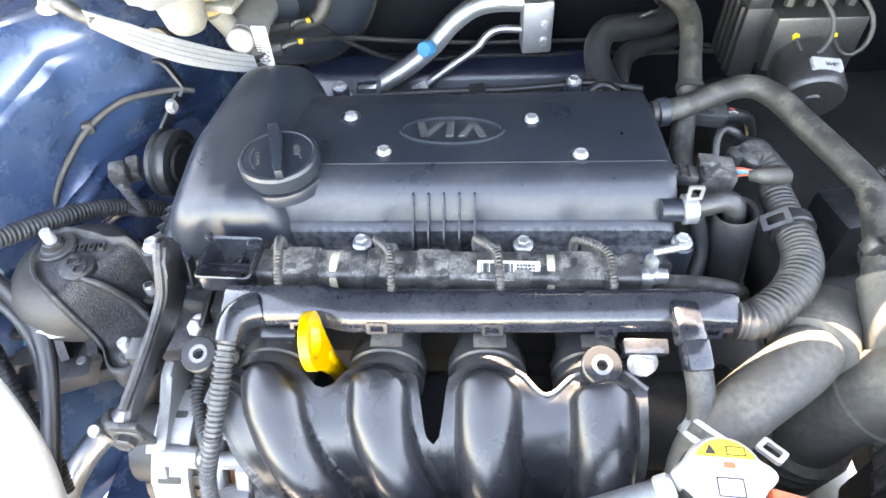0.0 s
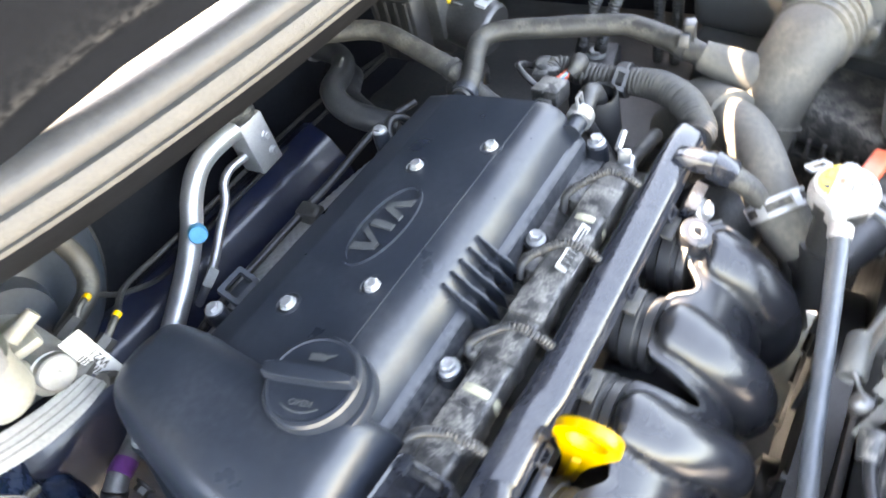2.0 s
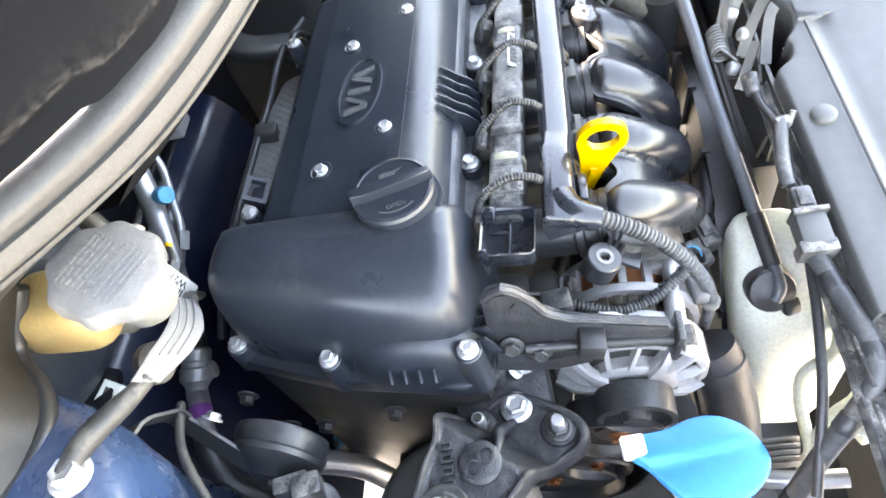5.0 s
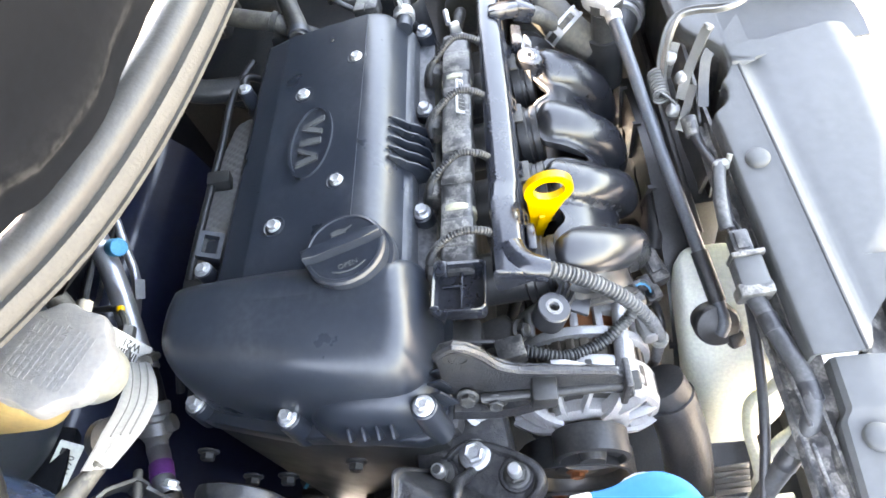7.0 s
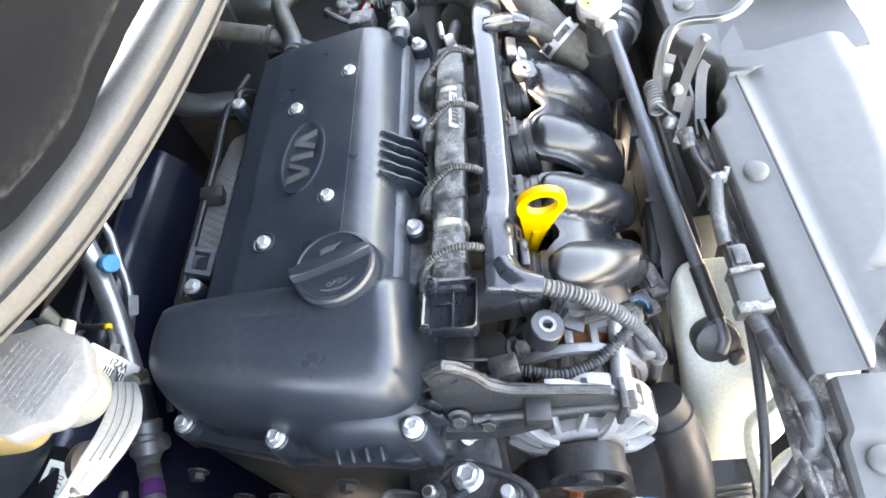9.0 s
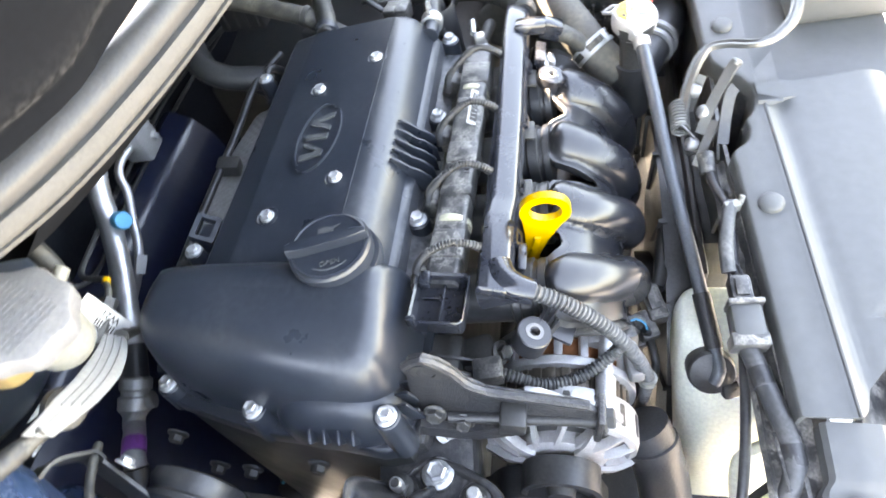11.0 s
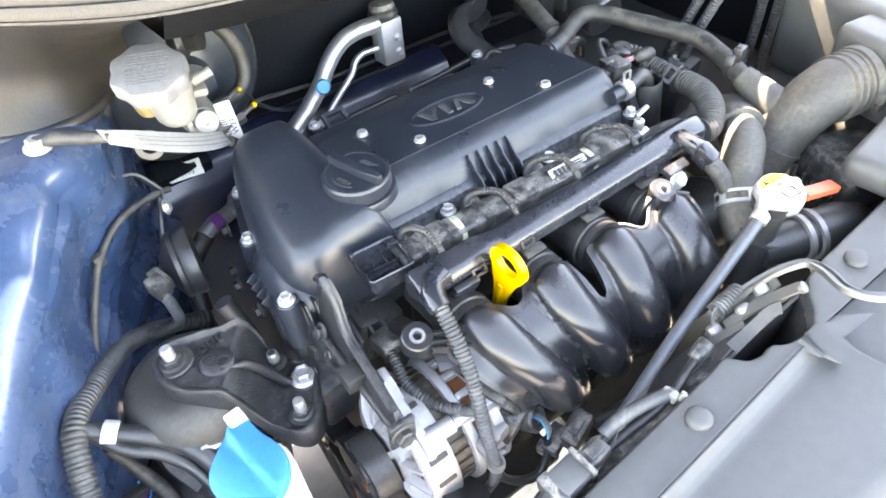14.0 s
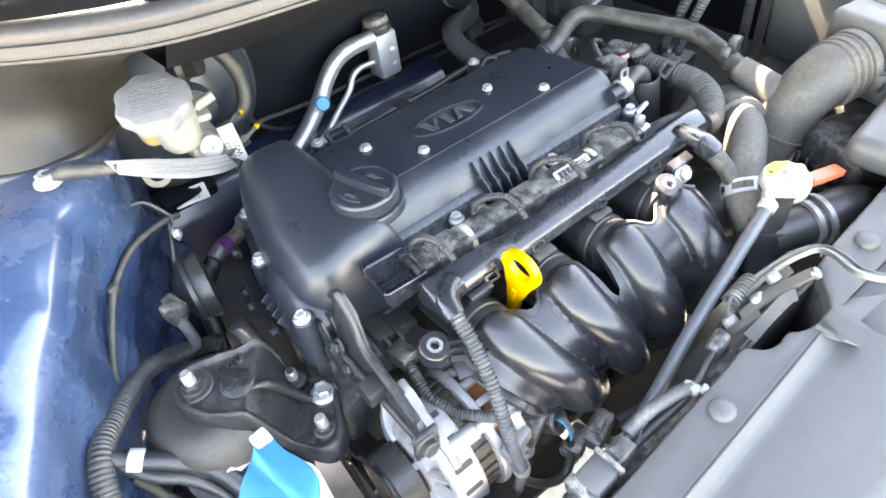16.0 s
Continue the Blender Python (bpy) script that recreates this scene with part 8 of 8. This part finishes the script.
part("sleeve", sweep(bm_new(), [(-0.126, -0.3214, 0.7053), (-0.105, -0.3172, 0.7157), (-0.086, -0.3135, 0.7250)], 0.0072, 14, 0.02), RUBBER, prop, "black sleeve on the rod")

# ---- washer tank, fan shroud, radiator ----
tank = thing("washer_tank", (-0.14, -0.32, 0.35), "yellowed translucent plastic tank beside the radiator", "tank")
b = bm_new()
loops = []
for z, cxx, cyy, a, c in ((0.36, -0.08, -0.345, 0.060, 0.040), (0.45, -0.10, -0.352, 0.070, 0.049), (0.54, -0.112, -0.350, 0.070, 0.049), (0.61, -0.122, -0.346, 0.060, 0.049), (0.660, -0.111, -0.338, 0.046, 0.044), (0.686, -0.098, -0.330, 0.036, 0.034), (0.699, -0.093, -0.328, 0.029, 0.029), (0.703, -0.092, -0.327, 0.024, 0.024)):
    loops.append([(cxx + x, cyy + y, z) for x, y in rounded(a, c, min(a, c) * 0.6, 6)])
rings(b, loops)
part("tank_body", b, TANK, tank, angle=60)
b = bm_new()
spin(b, (-0.1380, -0.3190, 0.6900), (-0.77, 0.0, 0.64), [(0.0185, -0.012), (0.0190, 0.002), (0.0185, 0.005), (0.017, 0.007), (0.012, 0.008), (0.007, 0.010), (0.0, 0.010)], 36)
box(b, (-0.1500, -0.3330, 0.6810), (0.014, 0.014, 0.010), (0, -50, 20), 0.003)
part("grommet", b, RUBBER, tank, "round black rubber grommet")
b = bm_new()
slab(b, rounded(0.008, 0.008, 0.002), -0.002, 0.001, frame_at((-0.1120, -0.3270, 0.6935), (0, 1, 0), (-0.75, 0, 0.66)))
part("sticker", b, RED, tank)

pump_pipe = thing("condenser_pipe", (-0.23, -0.34, 0.60), "pale bent coated pipes below the plastic tank", "pipe")
part("pipe", sweep(bm_new(), [(-0.150, -0.375, 0.655), (-0.178, -0.366, 0.652), (-0.186, -0.352, 0.646), (-0.190, -0.342, 0.632), (-0.206, -0.340, 0.610), (-0.235, -0.345, 0.585), (-0.28, -0.345, 0.560)], 0.0052, 12), TANK, pump_pipe)
part("pipe", sweep(bm_new(), [(-0.200, -0.385, 0.640), (-0.215, -0.372, 0.636), (-0.222, -0.358, 0.622), (-0.232, -0.350, 0.590), (-0.262, -0.335, 0.560), (-0.31, -0.325, 0.545)], 0.0052, 12), TANK, pump_pipe)
part("block", box(bm_new(), (-0.236, -0.372, 0.632), (0.022, 0.016, 0.012), (0, 15, 20), 0.002), TANK, pump_pipe)

shroud = thing("fan_shroud", (0.0, -0.30, 0.45), "black plastic radiator fan shroud with curved ribs", "fan shroud")
b = bm_new()
FC = (0.06, 0.50)
loops = []
for r, y in ((0.222, -0.314), (0.222, -0.292), (0.180, -0.288), (0.176, -0.312)):
    loops.append([(FC[0] + r * math.cos(radians(a)), y, FC[1] + r * math.sin(radians(a))) for a in range(0, 360, 6)])
rings(b, loops, False, False)
part("ring", b, RUBBER, shroud, angle=30)
for k in range(18):
    a = radians(20 * k + 6)
    b = bm_new()
    c, s = math.cos(a), math.sin(a)
    sweep(b, [(FC[0] + 0.178 * c, -0.288, FC[1] + 0.178 * s), (FC[0] + 0.225 * c, -0.292, FC[1] + 0.225 * s)], 1.0, 6, 0.02, up=(0, 1, 0), shape=[(-0.0020, -0.004), (0.0020, -0.004), (0.0020, 0.004), (-0.0020, 0.004)])
    part("rib", b, RUBBER, shroud)
b = bm_new()
box(b, (0.140, -0.318, 0.52), (0.42, 0.006, 0.42), (0, 0, 0), 0.002)
part("backing", b, RUBBER, shroud)
radiator = thing("radiator", (0.20, -0.345, 0.30), "dark finned radiator behind the fan shroud", "radiator")
part("core", box(bm_new(), (0.205, -0.3395, 0.50), (0.46, 0.030, 0.42), (0, 0, 0), 0.004), RUBBER, radiator)
part("motor", spin(bm_new(), (FC[0], -0.31, FC[1]), (0, 1, 0), [(0.05, 0), (0.05, 0.03), (0.04, 0.035)], 30), RUBBER, shroud)
for k in range(7):
    a = radians(360 / 7 * k)
    b = bm_new()
    sweep(b, [(FC[0] + 0.04 * math.cos(a), -0.300, FC[1] + 0.04 * math.sin(a)), (FC[0] + 0.12 * math.cos(a + 0.15), -0.298, FC[1] + 0.12 * math.sin(a + 0.15)), (FC[0] + 0.185 * math.cos(a + 0.4), -0.298, FC[1] + 0.185 * math.sin(a + 0.4))], 1.0, 6, 0.01, up=(0, 1, 0.3), shape=[(-0.028, -0.001), (0.028, -0.001), (0.028, 0.001), (-0.028, 0.001)])
    part("blade", b, RUBBER, shroud)

# Wall added across the open front to keep light out from under the bay.
bumper = thing("bumper", (-0.1, -0.50, 0.16), "dark wall added at the front bumper to block light under the bay", "bumper", kind="structure")
part("light_block_wall", sheet(bm_new(), lambda u, v: (-0.62 + 1.22 * u, -0.505 + 0.05 * (2 * u - 1) ** 2, 0.16 + 0.22 * v + 0.02 * math.sin(v * 9)), 20, 12, 0.004), RUBBER, bumper)
fittings = thing("condenser_fitting", (-0.26, -0.31, 0.56), "bare aluminium condenser fittings with pale blue cap", "pipe fitting")
part("pipe", sweep(bm_new(), [(-0.262, -0.286, 0.590), (-0.264, -0.305, 0.592), (-0.266, -0.330, 0.596), (-0.266, -0.362, 0.600)], 0.0075, 14), PIPE, fittings)
part("lower_pipe", sweep(bm_new(), [(-0.285, -0.290, 0.570), (-0.288, -0.315, 0.572), (-0.288, -0.345, 0.574), (-0.286, -0.372, 0.574)], 0.0090, 14), PIPE, fittings)
b = bm_new()
box(b, (-0.280, -0.300, 0.574), (0.030, 0.022, 0.026), (0, 10, 12), 0.003)
box(b, (-0.272, -0.330, 0.580), (0.018, 0.012, 0.030), (0, 10, 12), 0.002)
part("block", b, ALLOY, fittings)
part("cap", spin(bm_new(), (-0.262, -0.2835, 0.590), (-0.25, 0.1, 1), [(0.0100, 0), (0.0105, 0.002), (0.0105, 0.013), (0.009, 0.015), (0.0, 0.0155)], 24), PALEBLUE, fittings, "pale blue service cap")
for k in range(5):
    part("fin", box(bm_new(), (-0.236 - 0.004 * k, -0.318, 0.606 - 0.004 * k), (0.0012, 0.030, 0.008), (0, 20, 4), 0.0003), SILVER, fittings)
lower_hose = hose("lower_hose", [(-0.185, -0.262, 0.69), (-0.200, -0.273, 0.665), (-0.217, -0.281, 0.63), (-0.244, -0.284, 0.58), (-0.280, -0.277, 0.50), (-0.305, -0.262, 0.42)], 0.021, "thick dusty black coolant hose going down", RUBBER, seg=22)
part("collar", spin(bm_new(), (-0.1925, -0.2675, 0.678), (-0.5, -0.3, -0.8), [(0.0205, 0), (0.0228, 0.001), (0.0228, 0.011), (0.0205, 0.012)], 26), RUBBER, lower_hose, "thick moulded collar")
under = thing("light_block_and_rail", (0, 0, 0.14), "dusty black trays added to block light from below, and chassis rail", "tray")
b = bm_new()
box(b, (-0.36, -0.1, 0.40), (0.12, 0.75, 0.10), (0, 0, 0), 0.02)
part("chassis_rail", b, BLUE, under)
# Tray pieces added to stop light from below; gaps leave spots of ground.
for c, d in (((0.02, -0.34, 0.16), (1.1, 0.34, 0.02)), ((0.37, 0.0, 0.164), (0.45, 0.36, 0.02)), ((-0.36, 0.0, 0.164), (0.38, 0.36, 0.02)), ((-0.05, -0.07, 0.20), (0.27, 0.13, 0.02)), ((0.0, 0.36, 0.20), (1.2, 0.18, 0.02))):
    part("tray", box(bm_new(), c, d, (0, 0, 0), 0.005), RUBBER, under)
teal = thing("drive_shaft_boot", (-0.20, 0.15, 0.45), "dark rubber drive shaft boot with a teal sticker", "boot")
part("boot", spin(bm_new(), (-0.150, 0.165, 0.440), (-1, -0.2, 0.1), [(0.020, 0), (0.044, 0.004), (0.046, 0.030), (0.040, 0.036), (0.040, 0.044), (0.034, 0.050), (0.034, 0.058), (0.022, 0.066), (0.0, 0.066)], 36), RUBBER, teal)
part("sticker", slab(bm_new(), rounded(0.0140, 0.0095, 0.001), -0.002, 0.0008, frame_at((-0.1860, 0.1475, 0.4790), (0.5, 0.6, 0.1), (-0.45, -0.2, 0.85))), TEAL, teal, "small teal sticker")
